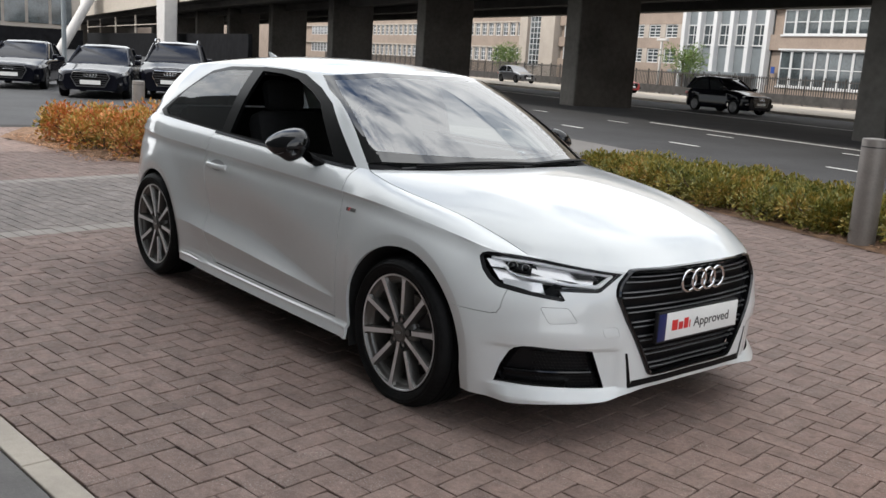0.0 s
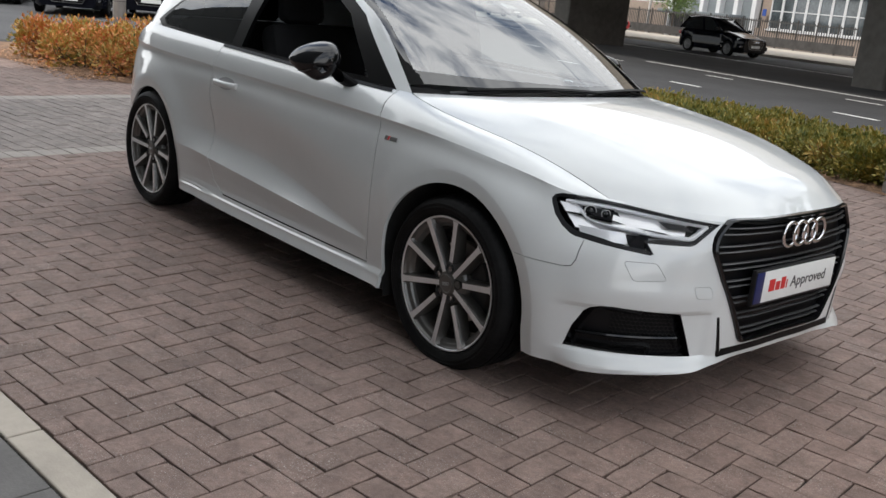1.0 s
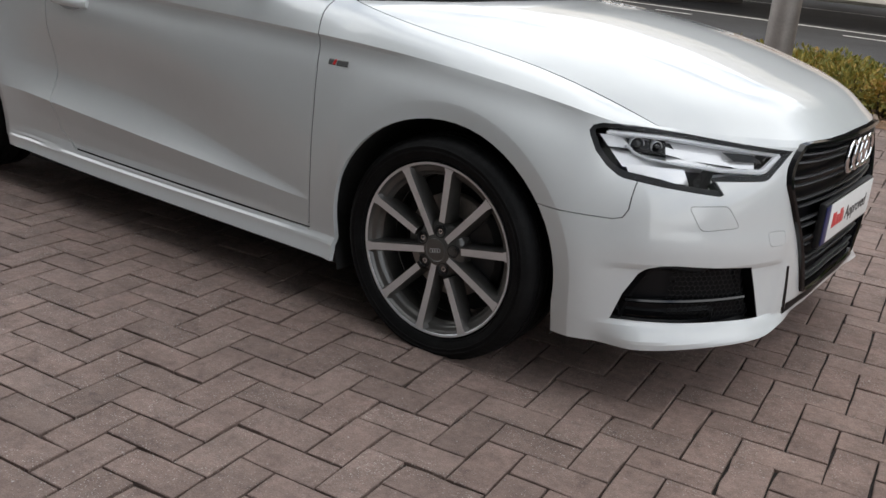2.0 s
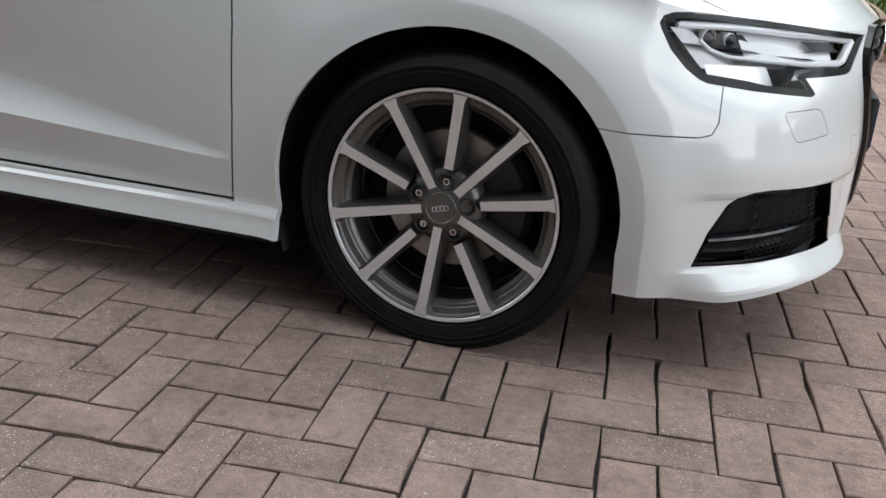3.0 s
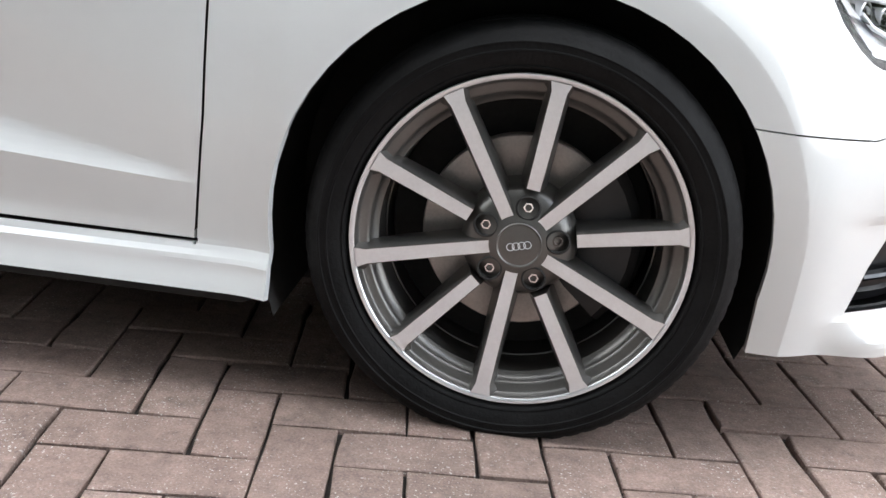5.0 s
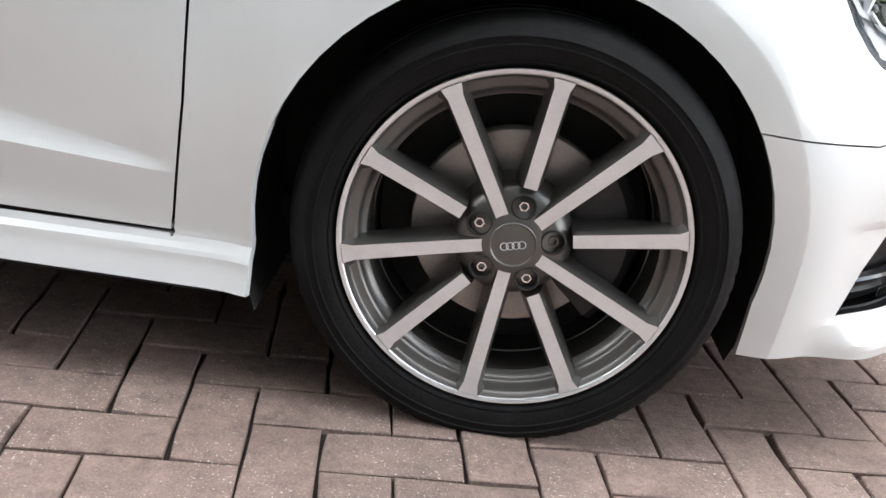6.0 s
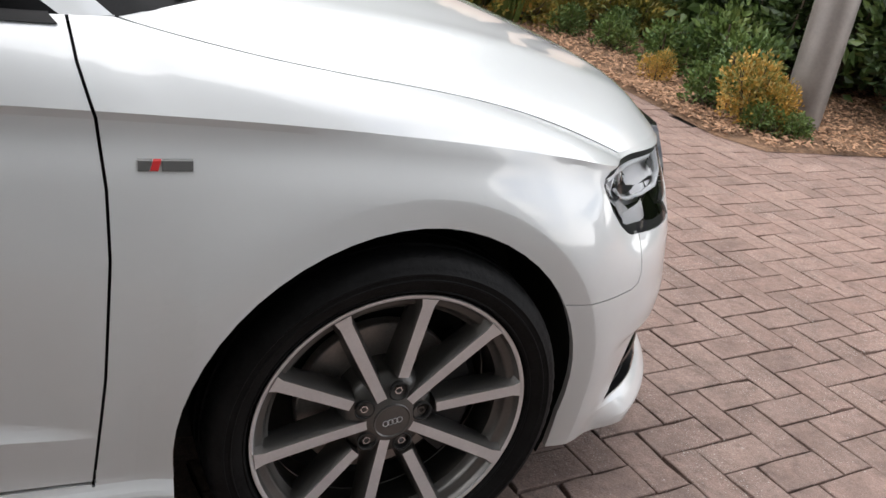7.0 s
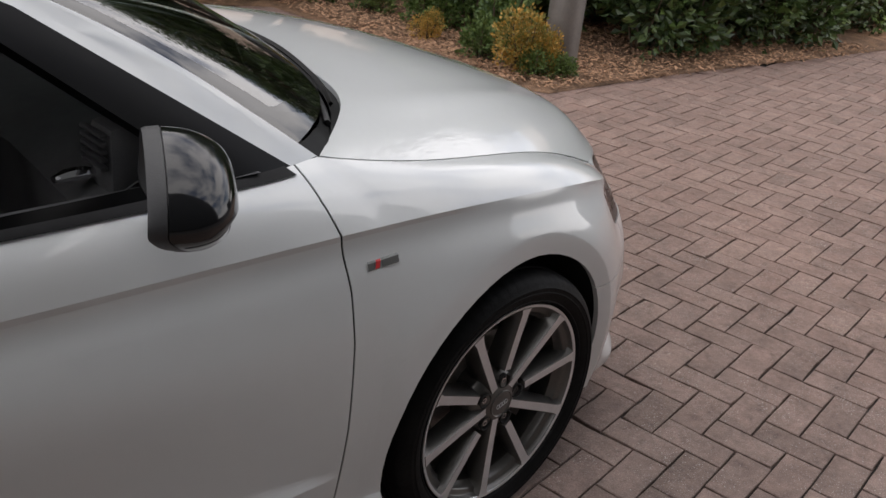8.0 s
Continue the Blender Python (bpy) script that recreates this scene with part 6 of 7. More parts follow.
def leafy(name, colors, rough=0.5):
    """Leaves whose colour runs through a few tones from leaf to leaf."""
    m = bpy.data.materials.new(name)
    m.use_nodes = True
    n, l = m.node_tree.nodes, m.node_tree.links
    p = n["Principled BSDF"]
    p.inputs["Roughness"].default_value = rough
    g = n.new("ShaderNodeNewGeometry")
    t = n.new("ShaderNodeTexNoise")
    t.inputs["Scale"].default_value = 2.2
    l.new(g.outputs["Position"], t.inputs["Vector"])
    mix = n.new("ShaderNodeMath")
    mix.operation = "MULTIPLY_ADD"
    mix.inputs[1].default_value = 0.55
    l.new(g.outputs["Random Per Island"], mix.inputs[0])
    sub = n.new("ShaderNodeMapRange")
    sub.inputs["From Min"].default_value, sub.inputs["From Max"].default_value = 0.3, 0.7
    sub.inputs["To Min"].default_value, sub.inputs["To Max"].default_value = 0.0, 0.45
    l.new(t.outputs["Fac"], sub.inputs["Value"])
    l.new(sub.outputs["Result"], mix.inputs[2])
    r = n.new("ShaderNodeValToRGB")
    while len(r.color_ramp.elements) < len(colors):
        r.color_ramp.elements.new(0.5)
    for i, c in enumerate(colors):
        r.color_ramp.elements[i].position = i / (len(colors) - 1)
        r.color_ramp.elements[i].color = (*c, 1)
    l.new(mix.outputs[0], r.inputs["Fac"])
    l.new(r.outputs["Color"], p.inputs["Base Color"])
    return m


M_LEAF_YG = leafy("yellow_green_leaf", [(0.055, 0.085, 0.02), (0.14, 0.155, 0.03), (0.25, 0.225, 0.045), (0.36, 0.265, 0.05), (0.44, 0.22, 0.06)])
M_LEAF_OR = leafy("orange_leaf", [(0.14, 0.17, 0.04), (0.32, 0.25, 0.05), (0.48, 0.25, 0.06), (0.58, 0.2, 0.07), (0.52, 0.12, 0.06)])
M_LEAF_AM = leafy("amber_leaf", [(0.11, 0.16, 0.035), (0.3, 0.23, 0.05), (0.54, 0.3, 0.06), (0.62, 0.31, 0.06)])
M_LEAF_DG = leafy("dark_green_leaf", [(0.014, 0.028, 0.009), (0.036, 0.064, 0.016), (0.07, 0.115, 0.028), (0.16, 0.215, 0.06)], 0.42)
M_LEAF_MG = leafy("mid_green_leaf", [(0.04, 0.08, 0.02), (0.08, 0.135, 0.03), (0.13, 0.19, 0.045), (0.19, 0.22, 0.06)])


def shrub_mesh(rng, count, rx, rz, leaf, ratio, shell=0.55):
    """Leaf blades, each folded along its rib, in a lumpy cloud over stems."""
    lumps = [(rng.uniform(-0.6, 0.6) * rx, rng.uniform(-0.6, 0.6) * rx, rz * rng.uniform(0.35, 0.8), rng.uniform(0.32, 0.5)) for _ in range(9)]
    f, verts, faces = bmesh.new(), [], []
    for _ in range(count):
        lx, ly, lz, lr = rng.choice(lumps)
        d = Vector((rng.gauss(0, 1), rng.gauss(0, 1), rng.gauss(0, 1))).normalized()
        r = lr * (shell + (1 - shell) * rng.random())
        p = Vector((lx + d.x * r * rx * 1.1, ly + d.y * r * rx * 1.1, max(0.03, lz + d.z * r * rz * 1.05)))
        out = (d + Vector((0, 0, 0.5)) + Vector((rng.uniform(-0.7, 0.7), rng.uniform(-0.7, 0.7), rng.uniform(-0.5, 0.5)))).normalized()
        s = out.cross(Vector((rng.gauss(0, 1), rng.gauss(0, 1), rng.gauss(0, 1)))).normalized()
        n = out.cross(s)
        ln = leaf * rng.uniform(0.65, 1.25)
        w = ln * ratio
        quad = [p, p + out * ln * 0.45 + s * w + n * w * 0.4, p + out * ln, p + out * ln * 0.45 - s * w + n * w * 0.4, p + out * ln * 0.5]
        i = len(verts)
        verts += [tuple(q) for q in quad]
        faces += [(i, i + 1, i + 4), (i + 1, i + 2, i + 4), (i + 2, i + 3, i + 4), (i + 3, i, i + 4)]
    me = bpy.data.meshes.new("foliage")
    me.from_pydata(verts, [], faces)
    f.from_mesh(me)
    bpy.data.meshes.remove(me)
    st = bmesh.new()
    for lx, ly, lz, lr in lumps:
        tube(st, [(lx * 0.15, ly * 0.15, -0.02), (lx * 0.55, ly * 0.55, lz * 0.5), (lx, ly, lz), (lx * 1.1, ly * 1.1, lz + lr * rz * 0.5)], [0.012, 0.01, 0.007, 0.003], 5)
    return f, st


def shrub_kind(seed, count, rx, rz, leaf, ratio, material, label, group):
    rng = random.Random(seed)
    top = new("shrub")
    tagged(top, label, "shrub", group)
    f, st = shrub_mesh(rng, count, rx, rz, leaf, ratio)
    tagged(part("foliage", f, material, top, "", False), kind="stuff")
    part("stem", st, M_STEM, top)
    return top


def plant(kinds, spots, seed):
    """Sets copies of the first shrubs at spots of (x, y, size)."""
    rng = random.Random(seed)
    for i, (x, y, size) in enumerate(spots):
        m = Matrix.Translation((x, y, 0.0)) @ Matrix.Rotation(rng.uniform(0, 6.28), 4, "Z")
        k = kinds[i % len(kinds)]
        if i < len(kinds):
            ob = k
            ob.matrix_basis = m @ Matrix.Diagonal((size, size, size, 1))
        else:
            ob = copy_thing(k, m)
            ob.scale = (size, size, size * rng.uniform(0.9, 1.1))


def bed(name, poly, label, seed):
    """A mulch bed with an uneven, slightly raised surface."""
    b = bmesh.new()
    f = b.faces.new([b.verts.new((x, y, 0)) for x, y in poly])
    xs, ys = [q[0] for q in poly], [q[1] for q in poly]
    for e1, e2, lo, hi in ((X, Y, min(xs), max(xs)), (Y, X, min(ys), max(ys))):
        t = lo + 0.25
        while t < hi:
            bmesh.ops.bisect_plane(b, geom=list(b.verts) + list(b.edges) + list(b.faces), plane_co=e1 * t, plane_no=e1)
            t += 0.25
    for v in b.verts:
        edge = any(e.is_boundary for e in v.link_edges)
        v.co.z = 0.004 if edge else 0.02 + 0.02 * noise.noise(v.co * 1.7)
    bmesh.ops.recalc_face_normals(b, faces=b.faces)
    if sum(f.normal.z for f in b.faces) < 0:
        bmesh.ops.reverse_faces(b, faces=b.faces)
    return tagged(part(name, b, M_MULCH), label, "planting bed", "", "structure")


BED_A = [(-7.4, 6.9), (-1.0, 5.18), (0.66, 4.72), (2.3, 4.45), (2.86, 4.2), (2.93, 1.78), (3.08, 1.53), (4.3, 1.46), (5.6, 1.3), (12, 0.55), (12, 8.9), (3.4, 8.9), along(0, 0, ROAD, 1.9, 8.25), along(0, 0, ROAD, -9.0, 8.25)]
bed("bed_north", BED_A, "brown bark mulch planting bed", 1)
BED_C = [(-11.3, 0.45), (-8.5, 0.95), (-8.0, 1.3), (-8.3, 5.6), (-12.4, 5.6), (-12.8, 1.2)]
bed("bed_west", BED_C, "brown mulch bed strewn with dry leaves", 2)
rng = random.Random(5)
yg = [shrub_kind(11 + i, 1400, 0.42, 0.335, 0.05, 0.28, M_LEAF_YG, "low yellow-green hedge shrub tipped with orange", "hedge shrubs") for i in range(3)]
spots = []
for i in range(19):
    for j in range(3):
        t = i / 18
        x, y = -5.3 + 4.3 * t, 6.53 - 1.04 * t
        spots.append((x + rng.uniform(-0.12, 0.12) + 0.12 * j, y + 0.1 + 0.46 * j + rng.uniform(-0.08, 0.08), rng.uniform(0.85, 1.08)))
for i in range(10):
    for j in range(2):
        t = i / 9
        spots.append((-0.55 + 3.1 * t + rng.uniform(-0.1, 0.1), 5.55 - 0.72 * t + 0.5 * j + rng.uniform(-0.08, 0.08), rng.uniform(0.8, 1.05)))
for i in range(6):
    for j in range(2):
        spots.append((2.75 + 0.38 * i + rng.uniform(-0.1, 0.1), 4.7 - 0.06 * i + 0.45 * j + rng.uniform(-0.08, 0.08), rng.uniform(0.8, 1.1)))
rng.shuffle(spots)
plant(yg, spots, 3)
orange = [shrub_kind(31 + i, 1500, 0.45, 0.47, 0.055, 0.3, M_LEAF_OR, "low shrub with orange and red leaves in mulch", "orange shrubs") for i in range(2)]
spots = [(-10.6 + 0.42 * i + rng.uniform(-0.1, 0.1), 1.15 + 0.06 * i + 0.5 * j + rng.uniform(-0.1, 0.1), rng.uniform(0.8, 1.1)) for i in range(6) for j in range(6)]
plant(orange, spots, 4)
amber = [shrub_kind(41, 2400, 0.3, 0.5, 0.036, 0.33, M_LEAF_AM, "amber-leaved shrub beside a steel bollard", "amber shrubs")]
plant(amber, [(3.29, 1.96, 0.8), (3.38, 1.86, 0.55), (3.27, 2.86, 0.42)], 5)
small = [shrub_kind(51, 1500, 0.28, 0.34, 0.04, 0.36, M_LEAF_MG, "small green shrub in bark mulch", "green shrubs")]
plant(small, [(3.2, 2.26, 0.72), (3.24, 1.8, 0.52), (3.46, 1.73, 0.45), (3.62, 2.5, 1.1), (3.55, 3.2, 0.9), (3.45, 3.75, 0.7), (3.8, 2.9, 1.25), (3.4, 4.25, 0.6), (3.8, 4.2, 0.7)], 6)
laurel = [shrub_kind(61 + i, 1900, 0.62, 1.15, 0.098, 0.31, M_LEAF_DG, "dark green glossy laurel shrub", "laurel shrubs") for i in range(3)]
spots = []
for i in range(11):
    x = 4.7 + 0.55 * i
    y = 2.05 - 0.15 * (x - 4.7)
    spots.append((x, y + rng.uniform(-0.1, 0.1), rng.uniform(0.75, 0.95)))
    spots.append((x + 0.2, y + 0.75 + rng.uniform(-0.1, 0.1), rng.uniform(1.05, 1.35)))
    spots.append((x + 0.1, y + 1.6 + rng.uniform(-0.2, 0.2), rng.uniform(1.4, 1.7)))
for i in range(3):
    spots.append((4.25 + 0.16 * i + rng.uniform(-0.1, 0.15), 2.95 + 0.5 * i, rng.uniform(0.85, 1.1)))
    spots.append((4.95 + 0.2 * i + rng.uniform(-0.2, 0.3), 3.7 + 0.5 * i, rng.uniform(1.3, 1.7)))
    spots.append((5.9 + 0.3 * i + rng.uniform(-0.2, 0.3), 4.4 + 0.6 * i, rng.uniform(1.3, 1.7)))
plant(laurel, spots, 7)
b = bmesh.new()
verts, faces = [], []
for n in range(700):
    a, r = rng.uniform(0, 6.28), rng.uniform(0.02, 0.2)
    p = Vector((1.5 + 0.38 * (n % 5) + r * math.cos(a), 4.98 - 0.1 * (n % 5) + r * math.sin(a), 0.0))
    d = Vector((math.cos(a), math.sin(a), 0))
    s = Vector((-d.y, d.x, 0)) * rng.uniform(0.006, 0.011)
    h = rng.uniform(0.4, 0.75)
    pts = [p, p + d * 0.1 + Z * h * 0.6, p + d * 0.26 + Z * h * 0.9, p + d * 0.46 + Z * h * 0.72]
    i = len(verts)
    for k, q in enumerate(pts):
        w = s * (1 - 0.28 * k)
        verts += [tuple(q - w), tuple(q + w)]
    faces += [(i + 2 * k, i + 2 * k + 1, i + 2 * k + 3, i + 2 * k + 2) for k in range(3)]
me = bpy.data.meshes.new("grass")
me.from_pydata(verts, [], faces)
b.from_mesh(me)
tagged(part("strap_leaf_plant", b, M_LEAF_MG, None, "", False), "tuft of arching green strap leaves", "plant")
verts, faces = [], []
for _ in range(15000):
    if rng.random() < 0.6:
        x, y = rng.uniform(2.95, 7.0), rng.uniform(1.1, 3.0)
        if y < 1.56 - 0.13 * (x - 3.0) or (x < 3.1 and y < 1.75):
            continue
    elif rng.random() < 0.6:
        x, y = rng.uniform(2.92, 3.9), rng.uniform(1.8, 4.6)
    elif rng.random() < 0.5:
        x = rng.uniform(-6.5, 2.6)
        y = 5.28 - 0.27 * (x + 1) + rng.uniform(-0.02, 0.5)
    else:
        x, y = rng.uniform(-11.4, -8.1), rng.uniform(0.55, 1.5)
    z = 0.02 + rng.uniform(0, 0.03)
    a, t = rng.uniform(0, 6.28), rng.uniform(-0.5, 0.5)
    u = Vector((math.cos(a), math.sin(a), t)).normalized() * rng.uniform(0.007, 0.024)
    v = Vector((-math.sin(a), math.cos(a), rng.uniform(-0.4, 0.4))).normalized() * rng.uniform(0.003, 0.009)
    c = Vector((x, y, z))
    i = len(verts)
    verts += [tuple(c - u - v), tuple(c + u - v), tuple(c + u + v), tuple(c - u + v), tuple(c + Z * 0.006)]
    faces += [(i, i + 1, i + 4), (i + 1, i + 2, i + 4), (i + 2, i + 3, i + 4), (i + 3, i, i + 4)]
me = bpy.data.meshes.new("wood_chips")
me.from_pydata(verts, [], faces)
me.materials.append(M_CHIP)
tagged(new("wood_chips", me), "scattered pale bark chips and dry leaves", "bark chips", "", "stuff")


def young_tree(a, b_, h, seed):
    rng = random.Random(seed)
    top = new("tree")
    tagged(top, "young green street tree before the far buildings", "tree", "street trees")
    p = along(0, 0, ROAD, a, b_)
    top.location = (p[0], p[1], 0)
    t = bmesh.new()
    tube(t, [(0, 0, 0), (0.03, 0, h * 0.3), (-0.03, 0.03, h * 0.6), (0, 0, h * 0.9)], [0.09, 0.07, 0.05, 0.02], 8)
    for i in range(9):
        q, z = rng.uniform(0, 6.28), h * rng.uniform(0.35, 0.75)
        tube(t, [(0, 0, z), (0.5 * math.cos(q), 0.5 * math.sin(q), z + 0.5), (1.0 * math.cos(q), 1.0 * math.sin(q), z + 0.8)], [0.035, 0.022, 0.008], 5)
    part("trunk", t, M_STEM, top)
    f, st = shrub_mesh(rng, 2200, 1.9, h * 0.7, 0.16, 0.35, 0.3)
    st.free()
    bmesh.ops.translate(f, verts=f.verts, vec=(0, 0, h * 0.28))
    tagged(part("crown", f, M_LEAF_MG, top, "", False), kind="stuff")


young_tree(-83.0, 48.0, 3.4, 1)
young_tree(-64.8, 48.0, 3.2, 2)
young_tree(-54.0, 46.8, 3.6, 3)
post = new("street_lamp")
tagged(post, "slim white street lamp before the far buildings", "street lamp")
b = bmesh.new()
rbox(b, (-56.3, 46.2, 0), (-56.14, 46.36, 4.2), 0.02)
part("pole", b, M_WHITE, post)
b = bmesh.new()
rbox(b, (-56.7, 46.1, 4.1), (-55.5, 46.4, 4.3), 0.05)
part("lamp_head", b, M_WHITE, post)


def broad_tree(x, y, h, spread, seed):
    """A broad tree: a forked trunk, limbs and a ragged crown of leaf clumps."""
    rng = random.Random(seed)
    top = new("tree")
    tagged(top, "tall dark green tree behind the laurel shrubs", "tree", "garden trees")
    top.location = (x, y, 0)
    t, tips = bmesh.new(), []
    tube(t, [(0, 0, -0.05), (0.05, 0.02, h * 0.2), (-0.04, 0.06, h * 0.42), (0.05, 0, h * 0.8)], [0.2, 0.16, 0.12, 0.03], 10)
    for i in range(14):
        q, z = 2.4 * i + rng.uniform(-0.4, 0.4), h * rng.uniform(0.25, 0.7)
        r = spread * rng.uniform(0.5, 0.95) * (1.15 - 0.5 * z / h)
        tip = Vector((r * math.cos(q), r * math.sin(q), z + h * rng.uniform(0.1, 0.25)))
        tube(t, [(0, 0, z), tip * 0.5 + Vector((0, 0, z * 0.45)), tip], [0.07, 0.045, 0.012], 6)
        tips += [tip, tip * 0.62 + Vector((0, 0, z * 0.4))]
    part("trunk", t, M_STEM, top)
    verts, faces = [], []
    for c in tips + [Vector((0, 0, h * 0.85)), Vector((0.4, 0.2, h * 0.72))]:
        for _ in range(230):
            d = Vector((rng.gauss(0, 1), rng.gauss(0, 1), rng.gauss(0, 0.8)))
            p = c + d * 0.5
            u = Vector((rng.gauss(0, 1), rng.gauss(0, 1), rng.gauss(0, 1))).normalized() * rng.uniform(0.06, 0.12)
            w = u.cross(Vector((rng.gauss(0, 1), rng.gauss(0, 1), rng.gauss(0, 1)))).normalized() * u.length * 0.42
            i = len(verts)
            verts += [tuple(p - u), tuple(p + w), tuple(p + u), tuple(p - w)]
            faces += [(i, i + 1, i + 2), (i, i + 2, i + 3)]
    me = bpy.data.meshes.new("crown")
    me.from_pydata(verts, [], faces)
    me.materials.append(M_LEAF_DG)
    ob = new("crown", me)
    ob.parent = top
    tagged(ob, kind="stuff")


for i, (x, y, h, spread) in enumerate(((8.4, 6.0, 8.5, 2.6), (11.2, 6.4, 9.0, 2.6), (6.2, 8.2, 7.0, 2.0), (9.6, 9.4, 9.0, 2.8), (4.9, 7.1, 6.0, 1.8), (2.9, 7.2, 5.6, 1.7))):
    broad_tree(x, y, h, spread, 90 + i)


# ---- brick paving: herringbone, with pale bands and a stretcher panel ----
def brick_skin(name, tones, island):
    """Fired clay: a tone by brick, broad stains, grime, grain, pale grit and pitted relief."""
    m = bpy.data.materials.new(name)
    m.use_nodes = True
    n, l = m.node_tree.nodes, m.node_tree.links
    p = n["Principled BSDF"]
    geo = n.new("ShaderNodeNewGeometry")

    def noise(scale, detail, lo, hi, a, b):
        t, r = n.new("ShaderNodeTexNoise"), n.new("ShaderNodeMapRange")
        t.inputs["Scale"].default_value, t.inputs["Detail"].default_value = scale, detail
        l.new(geo.outputs["Position"], t.inputs["Vector"])
        r.inputs["From Min"].default_value, r.inputs["From Max"].default_value = lo, hi
        r.inputs["To Min"].default_value, r.inputs["To Max"].default_value = a, b
        l.new(t.outputs["Fac"], r.inputs["Value"])
        return r.outputs["Result"]

    def times(a, b):
        x = n.new("ShaderNodeMath")
        x.operation = "MULTIPLY"
        l.new(a, x.inputs[0])
        l.new(b, x.inputs[1])
        return x.outputs[0]

    chance = geo.outputs["Random Per Island"] if island else n.new("ShaderNodeObjectInfo").outputs["Random"]
    tone = n.new("ShaderNodeValToRGB")
    ramp_ = tone.color_ramp
    ramp_.elements[0].color, ramp_.elements[1].color = (*tones[0], 1), (*tones[-1], 1)
    for i, c in enumerate(tones[1:-1], 1):
        ramp_.elements.new(i / (len(tones) - 1)).color = (*c, 1)
    l.new(chance, tone.inputs["Fac"])
    value = noise(1.3, 3, 0.35, 0.65, 0.9, 1.08)
    for a in (noise(9, 6, 0.3, 0.7, 0.8, 1.16), noise(46, 5, 0.3, 0.7, 0.84, 1.14), noise(260, 3, 0.3, 0.7, 0.78, 1.2), noise(21, 4, 0.28, 0.42, 0.72, 1.0)):
        value = times(value, a)
    mul = n.new("ShaderNodeVectorMath")
    mul.operation = "SCALE"
    l.new(tone.outputs["Color"], mul.inputs[0])
    l.new(value, mul.inputs["Scale"])
    last = mul.outputs[0]
    for fac, tint in ((noise(95, 2, 0.69, 0.76, 0.0, 0.7), (0.46, 0.43, 0.4)), (noise(330, 2, 0.68, 0.74, 0.0, 0.5), (0.4, 0.37, 0.34)), (noise(150, 2, 0.70, 0.78, 0.0, 0.7), (0.05, 0.042, 0.036))):
        x = n.new("ShaderNodeMix")
        x.data_type = "RGBA"
        x.inputs["B"].default_value = (*tint, 1)
        l.new(fac, x.inputs["Factor"])
        l.new(last, x.inputs["A"])
        last = x.outputs["Result"]
    # coarse grit lies in drifts, and the colour is greyer and darker beside the car than ahead of it
    grit = n.new("ShaderNodeMix")
    grit.data_type = "RGBA"
    grit.inputs["B"].default_value = (0.52, 0.48, 0.43, 1)
    l.new(times(noise(230, 1, 0.66, 0.7, 0.0, 0.85), noise(6, 3, 0.42, 0.62, 0.1, 1.0)), grit.inputs["Factor"])
    l.new(last, grit.inputs["A"])
    axes, span, hue = n.new("ShaderNodeSeparateXYZ"), n.new("ShaderNodeMapRange"), n.new("ShaderNodeHueSaturation")
    l.new(geo.outputs["Position"], axes.inputs[0])
    span.inputs["From Min"].default_value, span.inputs["From Max"].default_value = 0.4, 2.0
    span.inputs["To Min"].default_value, span.inputs["To Max"].default_value = 0.88, 1.04
    l.new(axes.outputs["X"], span.inputs["Value"])
    l.new(span.outputs["Result"], hue.inputs["Saturation"])
    lift = n.new("ShaderNodeMapRange")
    lift.inputs["From Min"].default_value, lift.inputs["From Max"].default_value = 0.6, 2.2
    lift.inputs["To Min"].default_value, lift.inputs["To Max"].default_value = 0.95, 1.12
    l.new(axes.outputs["X"], lift.inputs["Value"])
    l.new(lift.outputs["Result"], hue.inputs["Value"])
    l.new(grit.outputs["Result"], hue.inputs["Color"])
    l.new(hue.outputs["Color"], p.inputs["Base Color"])
    l.new(noise(14, 5, 0.3, 0.7, 0.68, 0.92), p.inputs["Roughness"])
    p.inputs["Specular IOR Level"].default_value = 0.35
    grain, pits = noise(210, 8, 0.2, 0.8, 0, 1), noise(38, 6, 0.25, 0.75, 0, 1)
    both_ = n.new("ShaderNodeMath")
    both_.operation = "MULTIPLY_ADD"
    both_.inputs[1].default_value = 1.3
    l.new(pits, both_.inputs[0])
    l.new(grain, both_.inputs[2])
    b = n.new("ShaderNodeBump")
    b.inputs["Strength"].default_value, b.inputs["Distance"].default_value = 0.5, 0.0035
    l.new(both_.outputs[0], b.inputs["Height"])
    l.new(b.outputs["Normal"], p.inputs["Normal"])
    return m


CLAY = [(0.198, 0.135, 0.111), (0.219, 0.148, 0.122), (0.233, 0.155, 0.127), (0.237, 0.162, 0.134), (0.25, 0.171, 0.14)]
M_BRICK = brick_skin("paving_brick", CLAY, False)
M_BRICK_FAR = brick_skin("paving_brick_far", CLAY, True)
M_GREYBRICK = brick_skin("grey_paving_brick", [(0.19, 0.16, 0.145), (0.215, 0.18, 0.16), (0.235, 0.2, 0.18)], True)
M_PALE = mat("pale_band_brick", (0.30, 0.27, 0.24), 0.85, var=0.12, scale=6, bump=0.4, bump_scale=160, rand=0.1)
LAY, PITCH, OFF = radians(6.52), 0.1041, (-0.0255, -0.0643)
EDGE, VERGE = radians(4.5), -2.236
JOINT = 0.0048


